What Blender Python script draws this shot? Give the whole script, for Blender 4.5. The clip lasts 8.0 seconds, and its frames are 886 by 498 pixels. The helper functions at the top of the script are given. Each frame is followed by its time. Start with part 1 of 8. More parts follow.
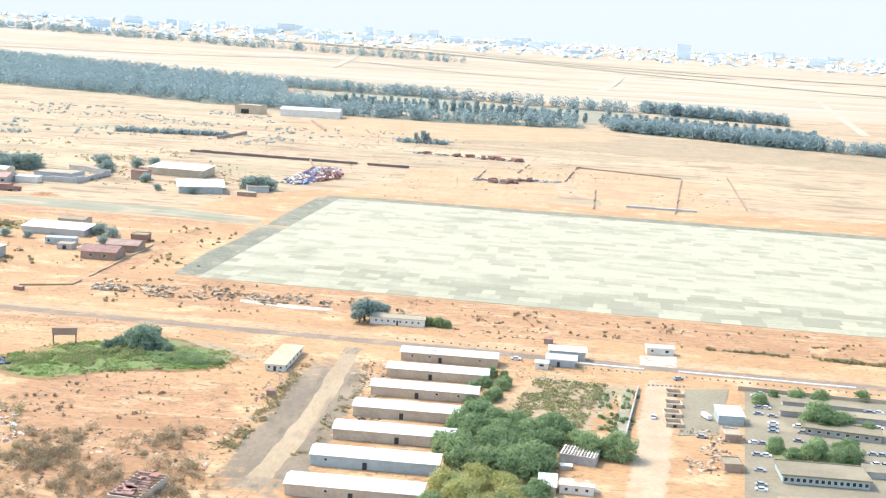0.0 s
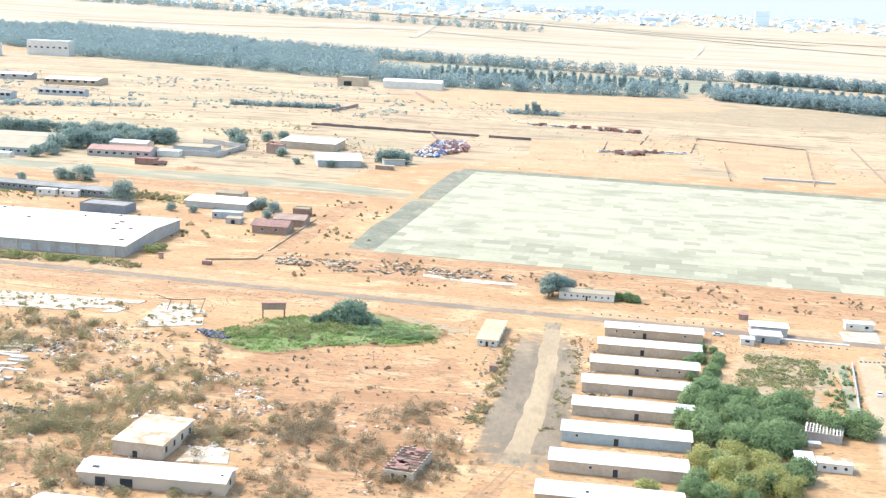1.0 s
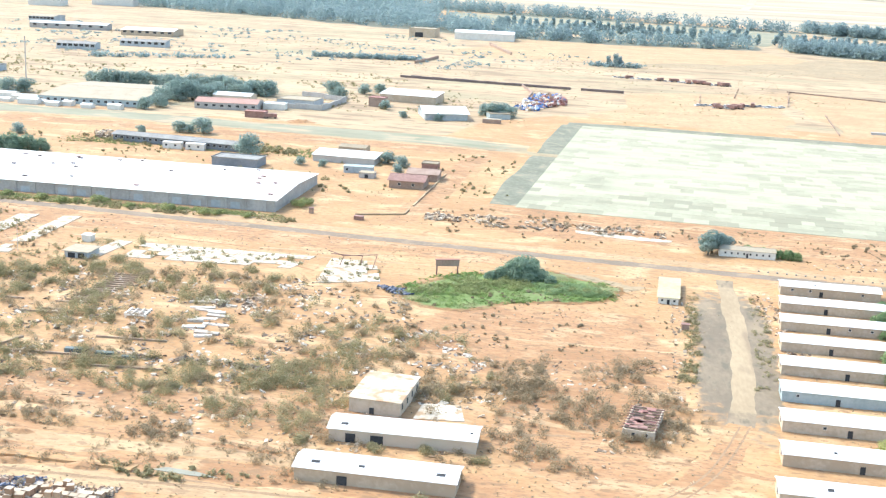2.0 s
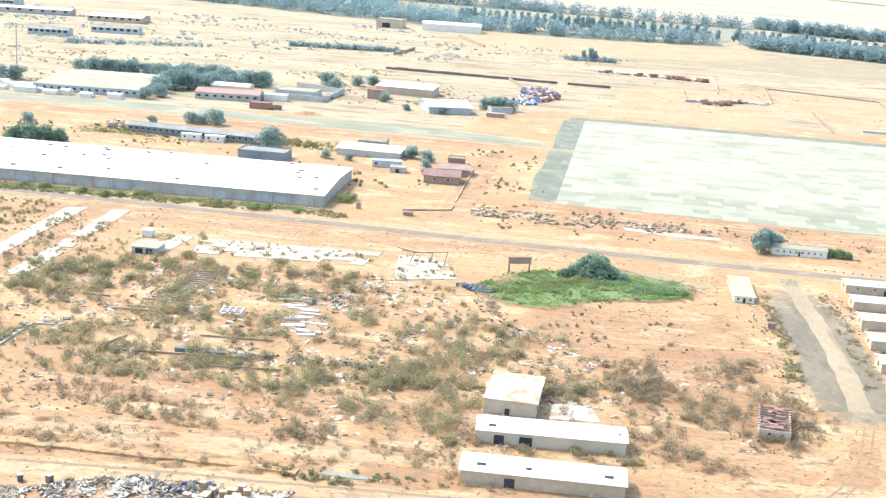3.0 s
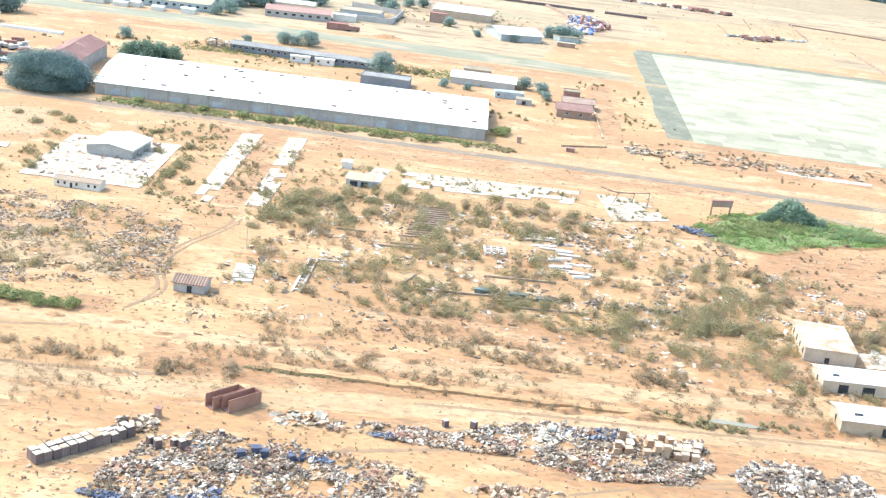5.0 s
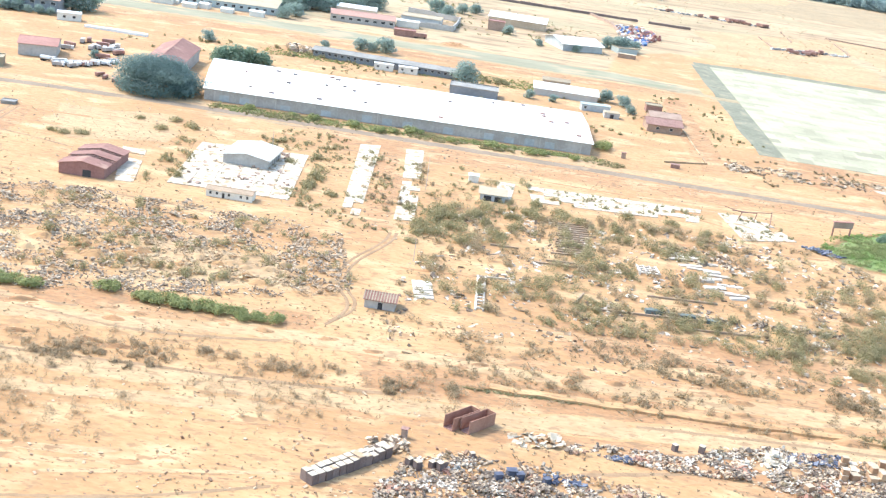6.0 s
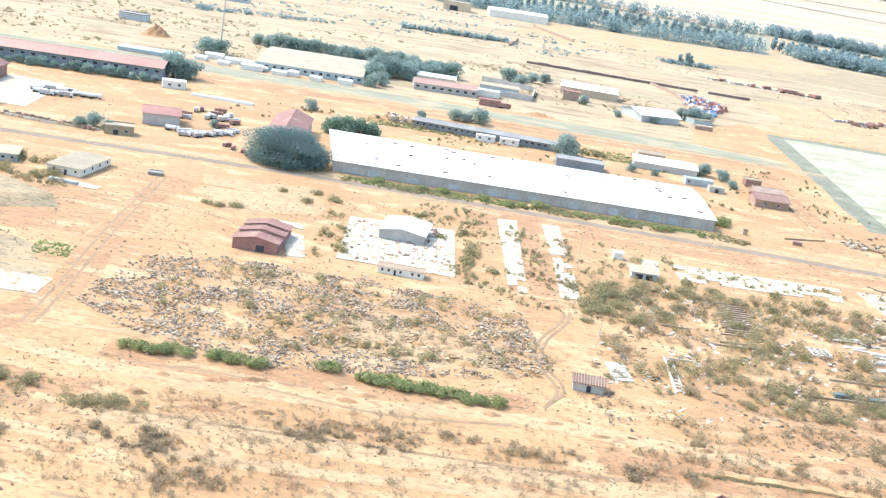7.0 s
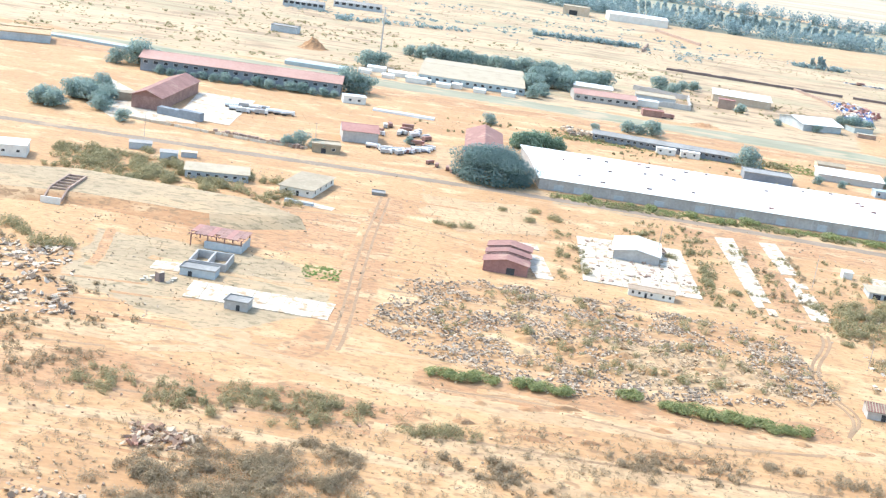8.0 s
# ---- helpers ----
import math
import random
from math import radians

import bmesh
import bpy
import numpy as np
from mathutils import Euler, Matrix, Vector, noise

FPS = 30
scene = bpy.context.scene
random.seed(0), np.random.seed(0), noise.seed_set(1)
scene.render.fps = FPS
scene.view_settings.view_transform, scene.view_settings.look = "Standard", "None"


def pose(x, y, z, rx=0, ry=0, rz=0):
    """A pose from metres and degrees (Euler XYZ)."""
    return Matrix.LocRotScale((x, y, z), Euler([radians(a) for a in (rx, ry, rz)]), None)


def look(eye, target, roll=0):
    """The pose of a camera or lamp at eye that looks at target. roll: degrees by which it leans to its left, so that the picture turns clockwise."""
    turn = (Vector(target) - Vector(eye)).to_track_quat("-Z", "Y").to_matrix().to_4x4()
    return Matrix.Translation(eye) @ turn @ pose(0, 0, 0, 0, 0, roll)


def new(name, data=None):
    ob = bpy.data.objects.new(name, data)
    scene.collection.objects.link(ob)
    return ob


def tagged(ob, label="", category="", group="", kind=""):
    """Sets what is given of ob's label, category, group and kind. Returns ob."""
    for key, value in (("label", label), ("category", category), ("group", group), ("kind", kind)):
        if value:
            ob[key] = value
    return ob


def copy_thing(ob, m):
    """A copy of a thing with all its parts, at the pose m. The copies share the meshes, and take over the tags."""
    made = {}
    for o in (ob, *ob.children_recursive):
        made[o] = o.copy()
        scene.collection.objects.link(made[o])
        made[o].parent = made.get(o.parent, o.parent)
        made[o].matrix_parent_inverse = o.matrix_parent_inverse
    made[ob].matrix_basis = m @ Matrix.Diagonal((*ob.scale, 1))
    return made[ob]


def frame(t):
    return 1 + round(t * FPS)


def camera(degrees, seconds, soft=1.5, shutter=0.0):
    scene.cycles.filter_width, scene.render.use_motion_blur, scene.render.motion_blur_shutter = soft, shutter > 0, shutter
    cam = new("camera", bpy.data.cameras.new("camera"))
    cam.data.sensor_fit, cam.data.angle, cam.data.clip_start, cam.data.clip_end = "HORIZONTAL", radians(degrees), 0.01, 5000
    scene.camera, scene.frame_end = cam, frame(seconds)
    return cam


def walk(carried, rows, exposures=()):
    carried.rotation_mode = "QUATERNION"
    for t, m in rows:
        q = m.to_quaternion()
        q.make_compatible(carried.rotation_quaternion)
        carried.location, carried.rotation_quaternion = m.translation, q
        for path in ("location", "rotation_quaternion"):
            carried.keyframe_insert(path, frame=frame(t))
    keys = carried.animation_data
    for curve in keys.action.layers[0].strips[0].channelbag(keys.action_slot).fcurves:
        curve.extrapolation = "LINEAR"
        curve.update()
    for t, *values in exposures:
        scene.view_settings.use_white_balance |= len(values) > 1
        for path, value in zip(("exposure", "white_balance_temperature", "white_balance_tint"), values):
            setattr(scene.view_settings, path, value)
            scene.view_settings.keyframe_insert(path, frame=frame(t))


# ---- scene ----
cam = camera(40.0, 8.0, soft=1.3)
PATH = [
    (0, (2.995, -7.929, 75.621), (3.175, -5.968, 75.274), 3.2),
    (0.5, (-13.479, -7.384, 75.602), (-13.35, -5.423, 75.234), 2.8),
    (1, (-30.029, -6.854, 75.566), (-29.951, -4.896, 75.165), 2.6),
    (1.5, (-46.751, -6.358, 75.516), (-46.711, -4.409, 75.072), 2.5),
    (2, (-63.718, -5.81, 75.475), (-63.688, -3.869, 74.993), 2.6),
    (2.2, (-70.628, -5.52, 75.469), (-70.592, -3.583, 74.97), 2.7),
    (3.3, (-109.305, -3.46, 75.442), (-109.029, -1.539, 74.957), 4.8),
    (3.5, (-116.453, -3.026, 75.438), (-116.104, -1.117, 74.953), 5.4),
    (4, (-134.573, -1.784, 75.405), (-134.293, 0.126, 74.883), 4.7),
    (4.2, (-141.843, -1.226, 75.403), (-141.569, 0.68, 74.863), 5.2),
    (5.3, (-181.843, 2.145, 75.465), (-181.508, 4.013, 74.836), 7.6),
    (5.5, (-189.159, 2.799, 75.469), (-188.817, 4.665, 74.837), 8.1),
    (6, (-207.587, 4.535, 75.47), (-207.231, 6.406, 74.858), 8.4),
    (6.5, (-226.202, 6.342, 75.46), (-225.837, 8.225, 74.894), 8.7),
    (7, (-245.04, 8.172, 75.441), (-244.686, 10.07, 74.918), 9.1),
    (7.5, (-264.115, 10.012, 75.421), (-263.804, 11.922, 74.915), 9.0),
    (8, (-283.325, 11.881, 75.411), (-283.091, 13.792, 74.869), 8.1),
]
walk(cam, [(t, look(eye, target, roll)) for t, eye, target, roll in PATH], [(0, 1.53, 6500, 10), (2, 1.62, 6300, 6), (4, 1.68, 6150, 5), (6, 1.70, 6300, 7), (8, 1.63, 6150, 7)])

# world: clear hazy midday sky, sun high behind the sheds
SUN_AZ, SUN_EL = 148.0, 50.0  # degrees: azimuth from +x towards +y, elevation
world = bpy.data.worlds.new("sky")
scene.world = world
world.use_nodes = True
wn = world.node_tree
sky = wn.nodes.new("ShaderNodeTexSky")
sky.sky_type, sky.sun_disc = "NISHITA", False
sky.sun_elevation, sky.sun_rotation = radians(SUN_EL), radians(90 - SUN_AZ)
sky.air_density, sky.dust_density, sky.ozone_density = 1.3, 2.0, 1.0
wn.nodes["Background"].inputs["Strength"].default_value = 0.15
wn.links.new(sky.outputs["Color"], wn.nodes["Background"].inputs["Color"])
sun_data = bpy.data.lights.new("sun", "SUN")
sun_data.energy, sun_data.angle, sun_data.color = 1.3, radians(4.0), (1.0, 0.93, 0.82)
sun = new("sun", sun_data)
az, el = radians(SUN_AZ), radians(SUN_EL)
sun.matrix_world = look((math.cos(az) * math.cos(el) * 100, math.sin(az) * math.cos(el) * 100, math.sin(el) * 100), (0, 0, 0))


# ---- materials ----
RECIPES = {}


def link_maths(t, kind, a, c):
    n = t.nodes.new("ShaderNodeMath")
    n.operation = kind
    for k, v in enumerate((a, c)):
        if isinstance(v, (int, float)):
            n.inputs[k].default_value = v
        else:
            t.links.new(v, n.inputs[k])
    return n.outputs[0]


def link_ramp(t, fac, lo, hi):
    n = t.nodes.new("ShaderNodeMapRange")
    n.interpolation_type = "SMOOTHSTEP"
    n.inputs[1].default_value, n.inputs[2].default_value = lo, hi
    t.links.new(fac, n.inputs[0])
    return n.outputs[0]


def link_blend(t, fac, a, c):
    n = t.nodes.new("ShaderNodeMix")
    n.data_type = "RGBA"
    for k, v in ((6, a), (7, c)):
        if isinstance(v, tuple):
            n.inputs[k].default_value = (*v, 1)
        else:
            t.links.new(v, n.inputs[k])
    t.links.new(fac, n.inputs[0])
    return n.outputs[2]


def link_noise(t, place, scale, detail):
    n = t.nodes.new("ShaderNodeTexNoise")
    n.inputs["Scale"].default_value, n.inputs["Detail"].default_value = scale, detail
    t.links.new(place, n.inputs["Vector"])
    return n.outputs["Fac"]


def surface_colour(t, p):
    """The colour of a recipe as nodes: two-scale noise between two colours, with patches, specks and grit. Returns the colour and the fine noise."""
    geo = t.nodes.new("ShaderNodeNewGeometry")
    place = geo.outputs["Position"]
    if p["stretch"]:
        lay = t.nodes.new("ShaderNodeMapping")
        lay.vector_type = "TEXTURE"
        lay.inputs["Rotation"].default_value[2] = radians(p["turn"])
        lay.inputs["Scale"].default_value = (*p["stretch"], 1)
        t.links.new(place, lay.inputs["Vector"])
        place = lay.outputs[0]
    fine, wide = link_noise(t, place, p["grain"], 6), link_noise(t, place, p["patch"], 5)
    mixed = link_maths(t, "ADD", link_maths(t, "MULTIPLY", fine, 0.45), link_maths(t, "MULTIPLY", wide, 0.55))
    if p["per_object"]:
        info = t.nodes.new("ShaderNodeObjectInfo")
        mixed = link_maths(t, "ADD", mixed, link_maths(t, "MULTIPLY", link_maths(t, "SUBTRACT", info.outputs["Random"], 0.5), p["per_object"]))
    if p["per_island"]:
        mixed = link_maths(t, "ADD", mixed, link_maths(t, "MULTIPLY", link_maths(t, "SUBTRACT", geo.outputs["Random Per Island"], 0.5), p["per_island"]))
    colour = link_blend(t, link_ramp(t, mixed, 0.5 - p["spread"] * 0.4, 0.5 + p["spread"] * 0.4), p["dark"], p["light"])
    if p["third"]:
        colour = link_blend(t, link_ramp(t, link_noise(t, place, p["third_scale"] or p["patch"] * 0.55, 7), *p["third_at"]), colour, p["third"])
    if p["speck"]:
        colour = link_blend(t, link_ramp(t, link_noise(t, place, p["speck_scale"], 4), *p["speck_at"]), colour, p["speck"])
    if p["grit"]:
        colour = link_blend(t, link_ramp(t, link_noise(t, place, p["grit_scale"], 3), *p["grit_at"]), colour, p["grit"])
    return colour, fine


def material(name, dark, light, grain=4.0, patch=0.25, rough=0.9, metal=0.0, bump=0.25, third=None, spread=0.5, per_object=0.0, per_island=0.0, third_scale=None, third_at=(0.55, 0.68), stretch=None, turn=0.0, leaf=0.0, speck=None, speck_scale=0.9, speck_at=(0.60, 0.72), grit=None, grit_scale=1.8, grit_at=(0.56, 0.66), fade=""):
    """A surface with fine relief. Sizes are in waves per metre. fade: the soil into which a laid one thins out raggedly, where the mesh's edge value rises to 1."""
    p = dict(dark=dark, light=light, grain=grain, patch=patch, third=third, spread=spread, per_object=per_object, per_island=per_island, third_scale=third_scale, third_at=third_at, stretch=stretch, turn=turn, speck=speck, speck_scale=speck_scale, speck_at=speck_at, grit=grit, grit_scale=grit_scale, grit_at=grit_at)
    RECIPES[name] = p
    m = bpy.data.materials.new(name)
    m.use_nodes = True
    t = m.node_tree
    b = t.nodes["Principled BSDF"]
    b.inputs["Roughness"].default_value, b.inputs["Metallic"].default_value = rough, metal
    colour, fine = surface_colour(t, p)
    if fade:
        under, _ = surface_colour(t, RECIPES[fade])
        rim, geo = t.nodes.new("ShaderNodeAttribute"), t.nodes.new("ShaderNodeNewGeometry")
        rim.attribute_name = "edge"
        wear = link_maths(t, "MULTIPLY", link_maths(t, "SUBTRACT", link_noise(t, geo.outputs["Position"], 0.4, 7), 0.5), 1.5)
        colour = link_blend(t, link_ramp(t, link_maths(t, "ADD", rim.outputs["Fac"], wear), 0.30, 0.72), colour, under)
    t.links.new(colour, b.inputs["Base Color"])
    if bump:
        n = t.nodes.new("ShaderNodeBump")
        n.inputs["Strength"].default_value, n.inputs["Distance"].default_value = bump, 0.15
        t.links.new(fine, n.inputs["Height"])
        t.links.new(n.outputs[0], b.inputs["Normal"])
    if leaf:
        through_leaf = t.nodes.new("ShaderNodeBsdfTranslucent")
        t.links.new(colour, through_leaf.inputs["Color"])
        both = t.nodes.new("ShaderNodeMixShader")
        both.inputs[0].default_value = leaf
        t.links.new(b.outputs[0], both.inputs[1])
        t.links.new(through_leaf.outputs[0], both.inputs[2])
        t.links.new(both.outputs[0], t.nodes["Material Output"].inputs["Surface"])
    return m


SAND = material("sand", (0.355, 0.198, 0.088), (0.475, 0.292, 0.138), 0.9, 0.05, third=(0.535, 0.37, 0.20), third_scale=0.13, third_at=(0.50, 0.70), bump=0.7, spread=0.40, stretch=(1.7, 1.0), turn=-12, speck=(0.31, 0.186, 0.092), speck_scale=0.5, speck_at=(0.55, 0.68), grit=(0.295, 0.178, 0.092), grit_scale=1.5, grit_at=(0.57, 0.66))
PLAIN = material("golden_weedy_plain", (0.375, 0.262, 0.152), (0.47, 0.35, 0.21), 0.25, 0.02, third=(0.325, 0.27, 0.158), third_scale=0.03, third_at=(0.52, 0.66), bump=0.5, spread=0.38, stretch=(4.0, 1.0), turn=-10, speck=(0.265, 0.188, 0.11), speck_scale=0.09, speck_at=(0.53, 0.64), grit=(0.245, 0.178, 0.105), grit_scale=0.35, grit_at=(0.56, 0.65), fade="sand")
SOIL = material("orange_soil", (0.32, 0.168, 0.076), (0.43, 0.246, 0.12), 0.9, 0.07, third=(0.485, 0.32, 0.172), third_scale=0.15, third_at=(0.50, 0.68), bump=0.8, spread=0.36, stretch=(1.8, 1.0), turn=-10, speck=(0.265, 0.158, 0.08), speck_scale=0.55, speck_at=(0.53, 0.64), grit=(0.25, 0.15, 0.078), grit_scale=1.6, grit_at=(0.56, 0.65), fade="sand")
PALE_SAND = material("pale_sand", (0.38, 0.248, 0.128), (0.485, 0.34, 0.187), 0.9, 0.07, third=(0.395, 0.252, 0.13), third_scale=0.2, bump=0.7, spread=0.36, stretch=(1.8, 1.0), turn=-10, speck=(0.31, 0.20, 0.11), speck_scale=0.6, speck_at=(0.54, 0.66), grit=(0.29, 0.185, 0.10), grit_scale=1.6, grit_at=(0.59, 0.67), fade="sand")
GRAVEL = material("brown_gravel_track", (0.175, 0.135, 0.09), (0.255, 0.20, 0.13), 1.0, 0.10, third=(0.30, 0.23, 0.145), third_scale=0.12, third_at=(0.50, 0.70), bump=0.6, spread=0.40, stretch=(1.0, 2.5), turn=-8, speck=(0.15, 0.125, 0.085), speck_scale=0.5, speck_at=(0.54, 0.68), fade="sand")
TRACK = material("worn_pale_track", (0.315, 0.235, 0.14), (0.405, 0.31, 0.19), 1.5, 0.12, bump=0.5, third=(0.27, 0.20, 0.125), third_scale=0.15, spread=0.4, stretch=(1.0, 4.0), turn=-8, fade="brown_gravel_track")
FAR_LINE = material("dull_far_strip", (0.36, 0.315, 0.225), (0.45, 0.40, 0.29), 0.05, 0.01, bump=0.2)
RUT = material("dark_wheel_rut", (0.235, 0.148, 0.08), (0.33, 0.22, 0.125), 1.5, 0.2, bump=0.5, fade="sand")
# far sand made paler than the near, distance haze put into its colour
FAR_SAND = material("haze_paled_far_sand", (0.37, 0.285, 0.185), (0.46, 0.375, 0.265), 0.05, 0.006, third=(0.49, 0.41, 0.30), third_scale=0.008, stretch=(5.0, 1.0), turn=-8, bump=0.2, spread=0.35, speck=(0.33, 0.275, 0.185), speck_scale=0.012, speck_at=(0.55, 0.62), fade="golden_weedy_plain")
DRY_GRASS = material("dry_greenish_ground", (0.285, 0.213, 0.124), (0.385, 0.295, 0.177), 0.8, 0.06, bump=0.5, third=(0.41, 0.285, 0.158), third_scale=0.1, third_at=(0.5, 0.66), spread=0.38, stretch=(2.0, 1.0), turn=-8, speck=(0.23, 0.18, 0.10), speck_scale=0.6, speck_at=(0.53, 0.64), grit=(0.22, 0.17, 0.095), grit_scale=1.5, grit_at=(0.57, 0.66), fade="sand")
CANAL = material("pale_green_channel", (0.215, 0.208, 0.138), (0.30, 0.288, 0.195), 0.4, 0.06, third=(0.20, 0.21, 0.13), third_scale=0.1, stretch=(3.0, 1.0), turn=-11, spread=0.4, speck=(0.37, 0.295, 0.19), speck_scale=0.12, speck_at=(0.54, 0.62), fade="golden_weedy_plain")
SLAB = material("pale_greenish_slab", (0.262, 0.252, 0.172), (0.405, 0.388, 0.268), 0.8, 0.08, per_object=0.5, per_island=0.5, bump=0.1, stretch=(1.4, 1.0), turn=-14, spread=0.75, third=(0.275, 0.268, 0.185), third_scale=0.05, third_at=(0.52, 0.75))
BANK = material("grey_green_bank", (0.155, 0.158, 0.108), (0.235, 0.228, 0.16), 0.8, 0.1, bump=0.6, spread=0.4, third=(0.285, 0.25, 0.17), third_scale=0.2, fade="sand")
CONCRETE = material("pale_concrete", (0.43, 0.36, 0.265), (0.60, 0.54, 0.435), 1.2, 0.2, third=(0.40, 0.28, 0.17), third_scale=0.45, third_at=(0.55, 0.62), spread=0.4)
CONCRETE_GREY = material("grey_concrete", (0.225, 0.22, 0.205), (0.325, 0.315, 0.29), 1.2, 0.2, spread=0.4)
ASPHALT = material("dusty_asphalt", (0.185, 0.142, 0.10), (0.26, 0.20, 0.142), 1.2, 0.10, third=(0.33, 0.24, 0.152), third_scale=0.15, spread=0.4, fade="sand")
LOT = material("grey_lot_asphalt", (0.21, 0.178, 0.115), (0.28, 0.243, 0.16), 1.2, 0.10, third=(0.315, 0.265, 0.172), spread=0.4)
STEEL_WHITE = material("white_roof_sheet", (0.66, 0.66, 0.64), (0.78, 0.78, 0.765), 0.8, 0.1, rough=0.6, bump=0.05, spread=0.4)
OLD_ROOF = material("stained_pale_roof", (0.42, 0.31, 0.20), (0.66, 0.59, 0.47), 0.8, 0.25, rough=0.8, third=(0.43, 0.265, 0.15), third_scale=0.35, third_at=(0.52, 0.62), spread=0.4)
FLAT_ROOF = material("dusty_flat_roof", (0.285, 0.235, 0.16), (0.39, 0.33, 0.235), 1.2, 0.2, spread=0.4, per_object=0.25)
PLASTER = material("beige_plaster", (0.43, 0.34, 0.24), (0.55, 0.455, 0.345), 1.5, 0.25, per_object=0.3, spread=0.4)
PLASTER_WHITE = material("white_plaster", (0.58, 0.55, 0.49), (0.72, 0.69, 0.62), 2.5, 0.4)
PLASTER_GREY = material("grey_plaster", (0.345, 0.325, 0.30), (0.455, 0.435, 0.405), 1.5, 0.25, per_object=0.25, spread=0.4)
BROWN = material("brown_plaster", (0.27, 0.185, 0.14), (0.39, 0.285, 0.22), 2.5, 0.4)
BRICK_RED = material("red_brown_brickwork", (0.27, 0.14, 0.10), (0.36, 0.205, 0.15), 3.0, 0.4)
RUST = material("rusty_sheet", (0.20, 0.105, 0.085), (0.34, 0.205, 0.165), 3.0, 0.5, rough=0.8)
MAROON = material("maroon_roof_sheet", (0.285, 0.135, 0.108), (0.385, 0.20, 0.16), 1.0, 0.2, rough=0.75)
PINK_ROOF = material("faded_pink_roof", (0.33, 0.185, 0.145), (0.43, 0.265, 0.21), 1.0, 0.1, rough=0.8)
BLUE_PAINT = material("pale_blue_paint", (0.30, 0.36, 0.36), (0.40, 0.46, 0.46), 2.0, 0.3, rough=0.6)
BLUE_GREY = material("blue_grey_paint", (0.33, 0.36, 0.37), (0.45, 0.48, 0.49), 1.2, 0.2, spread=0.4)
DARK = material("dark_opening", (0.03, 0.03, 0.033), (0.06, 0.06, 0.06), 3.0, 0.5, bump=0)
GLASS_DARK = material("dark_glass", (0.02, 0.025, 0.03), (0.04, 0.045, 0.05), 3.0, 0.5, rough=0.15, bump=0)
RUBBER = material("black_rubber", (0.02, 0.02, 0.02), (0.04, 0.04, 0.04), 3.0, 0.5, bump=0)
CAR_WHITE = material("white_car_paint", (0.62, 0.62, 0.62), (0.75, 0.75, 0.74), 1.0, 0.3, rough=0.3, bump=0)
CAR_GREY = material("grey_car_paint", (0.25, 0.26, 0.27), (0.35, 0.36, 0.37), 1.0, 0.3, rough=0.3, bump=0)
CAR_RED = material("red_truck_paint", (0.27, 0.115, 0.09), (0.36, 0.175, 0.14), 1.0, 0.3, rough=0.5, bump=0)
CAR_BLUE = material("blue_truck_paint", (0.05, 0.12, 0.30), (0.10, 0.20, 0.42), 1.0, 0.3, rough=0.4, bump=0)
YELLOW = material("yellow_paint", (0.55, 0.34, 0.05), (0.68, 0.46, 0.10), 1.0, 0.3, rough=0.5, bump=0)
GRASS = material("green_grass", (0.215, 0.315, 0.095), (0.345, 0.435, 0.17), 0.9, 0.10, per_island=0.2, leaf=0.45, third=(0.36, 0.375, 0.175), third_scale=0.10, third_at=(0.5, 0.62), fade="sand")
FOLIAGE = material("green_foliage", (0.235, 0.335, 0.165), (0.335, 0.43, 0.222), 1.0, 0.2, per_island=0.15, per_object=0.35, bump=0, leaf=0.6)
# tree foliage lifted and blued in its base colour to carry haze
FOLIAGE_DARK = material("haze_lifted_blue_green_foliage", (0.25, 0.335, 0.30), (0.34, 0.425, 0.38), 1.0, 0.2, per_island=0.15, per_object=0.25, bump=0, leaf=0.55)
# far foliage: distance haze is put into this pale blue-green base colour
FOLIAGE_FAR = material("haze_pale_green_foliage", (0.265, 0.35, 0.35), (0.335, 0.42, 0.415), 0.3, 0.02, per_island=0.12, bump=0, leaf=0.55)
FOLIAGE_OLIVE = material("yellow_olive_foliage", (0.39, 0.40, 0.15), (0.51, 0.505, 0.225), 1.0, 0.2, per_island=0.2, bump=0, leaf=0.6)
SCRUB = material("dry_scrub", (0.30, 0.238, 0.148), (0.41, 0.335, 0.215), 1.0, 0.08, per_island=0.18, bump=0, leaf=0.5)
SCRUB_GREEN = material("dusty_green_scrub", (0.285, 0.258, 0.138), (0.395, 0.355, 0.20), 1.0, 0.08, per_island=0.18, bump=0, leaf=0.5)
BARK = material("bark", (0.16, 0.12, 0.08), (0.25, 0.19, 0.13), 6.0, 1.0)
TEAL = material("faded_teal_paint", (0.09, 0.13, 0.13), (0.15, 0.19, 0.185), 2.0, 0.3, rough=0.6)
BLOCK = material("dark_stacked_blocks", (0.125, 0.095, 0.09), (0.21, 0.16, 0.145), 4.0, 0.4, per_object=0.4)
TWIG = material("pale_twiggy_scrub", (0.325, 0.258, 0.165), (0.43, 0.345, 0.228), 1.0, 0.08, per_island=0.2, bump=0, leaf=0.5)
DUSTY_GREEN = material("dusty_olive_leaves", (0.255, 0.285, 0.118), (0.36, 0.385, 0.175), 1.0, 0.2, per_island=0.2, bump=0, leaf=0.5)
TREE_BLUE = material("deep_blue_green_foliage", (0.15, 0.225, 0.215), (0.2, 0.28, 0.26), 0.6, 0.12, per_island=0.15, bump=0, leaf=0.55)
TREE_SOFT = material("soft_green_foliage", (0.215, 0.305, 0.215), (0.30, 0.39, 0.28), 0.6, 0.12, per_island=0.15, bump=0, leaf=0.55)
RED_DARK = material("dark_red_brickwork", (0.225, 0.11, 0.095), (0.31, 0.165, 0.14), 2.0, 0.3)
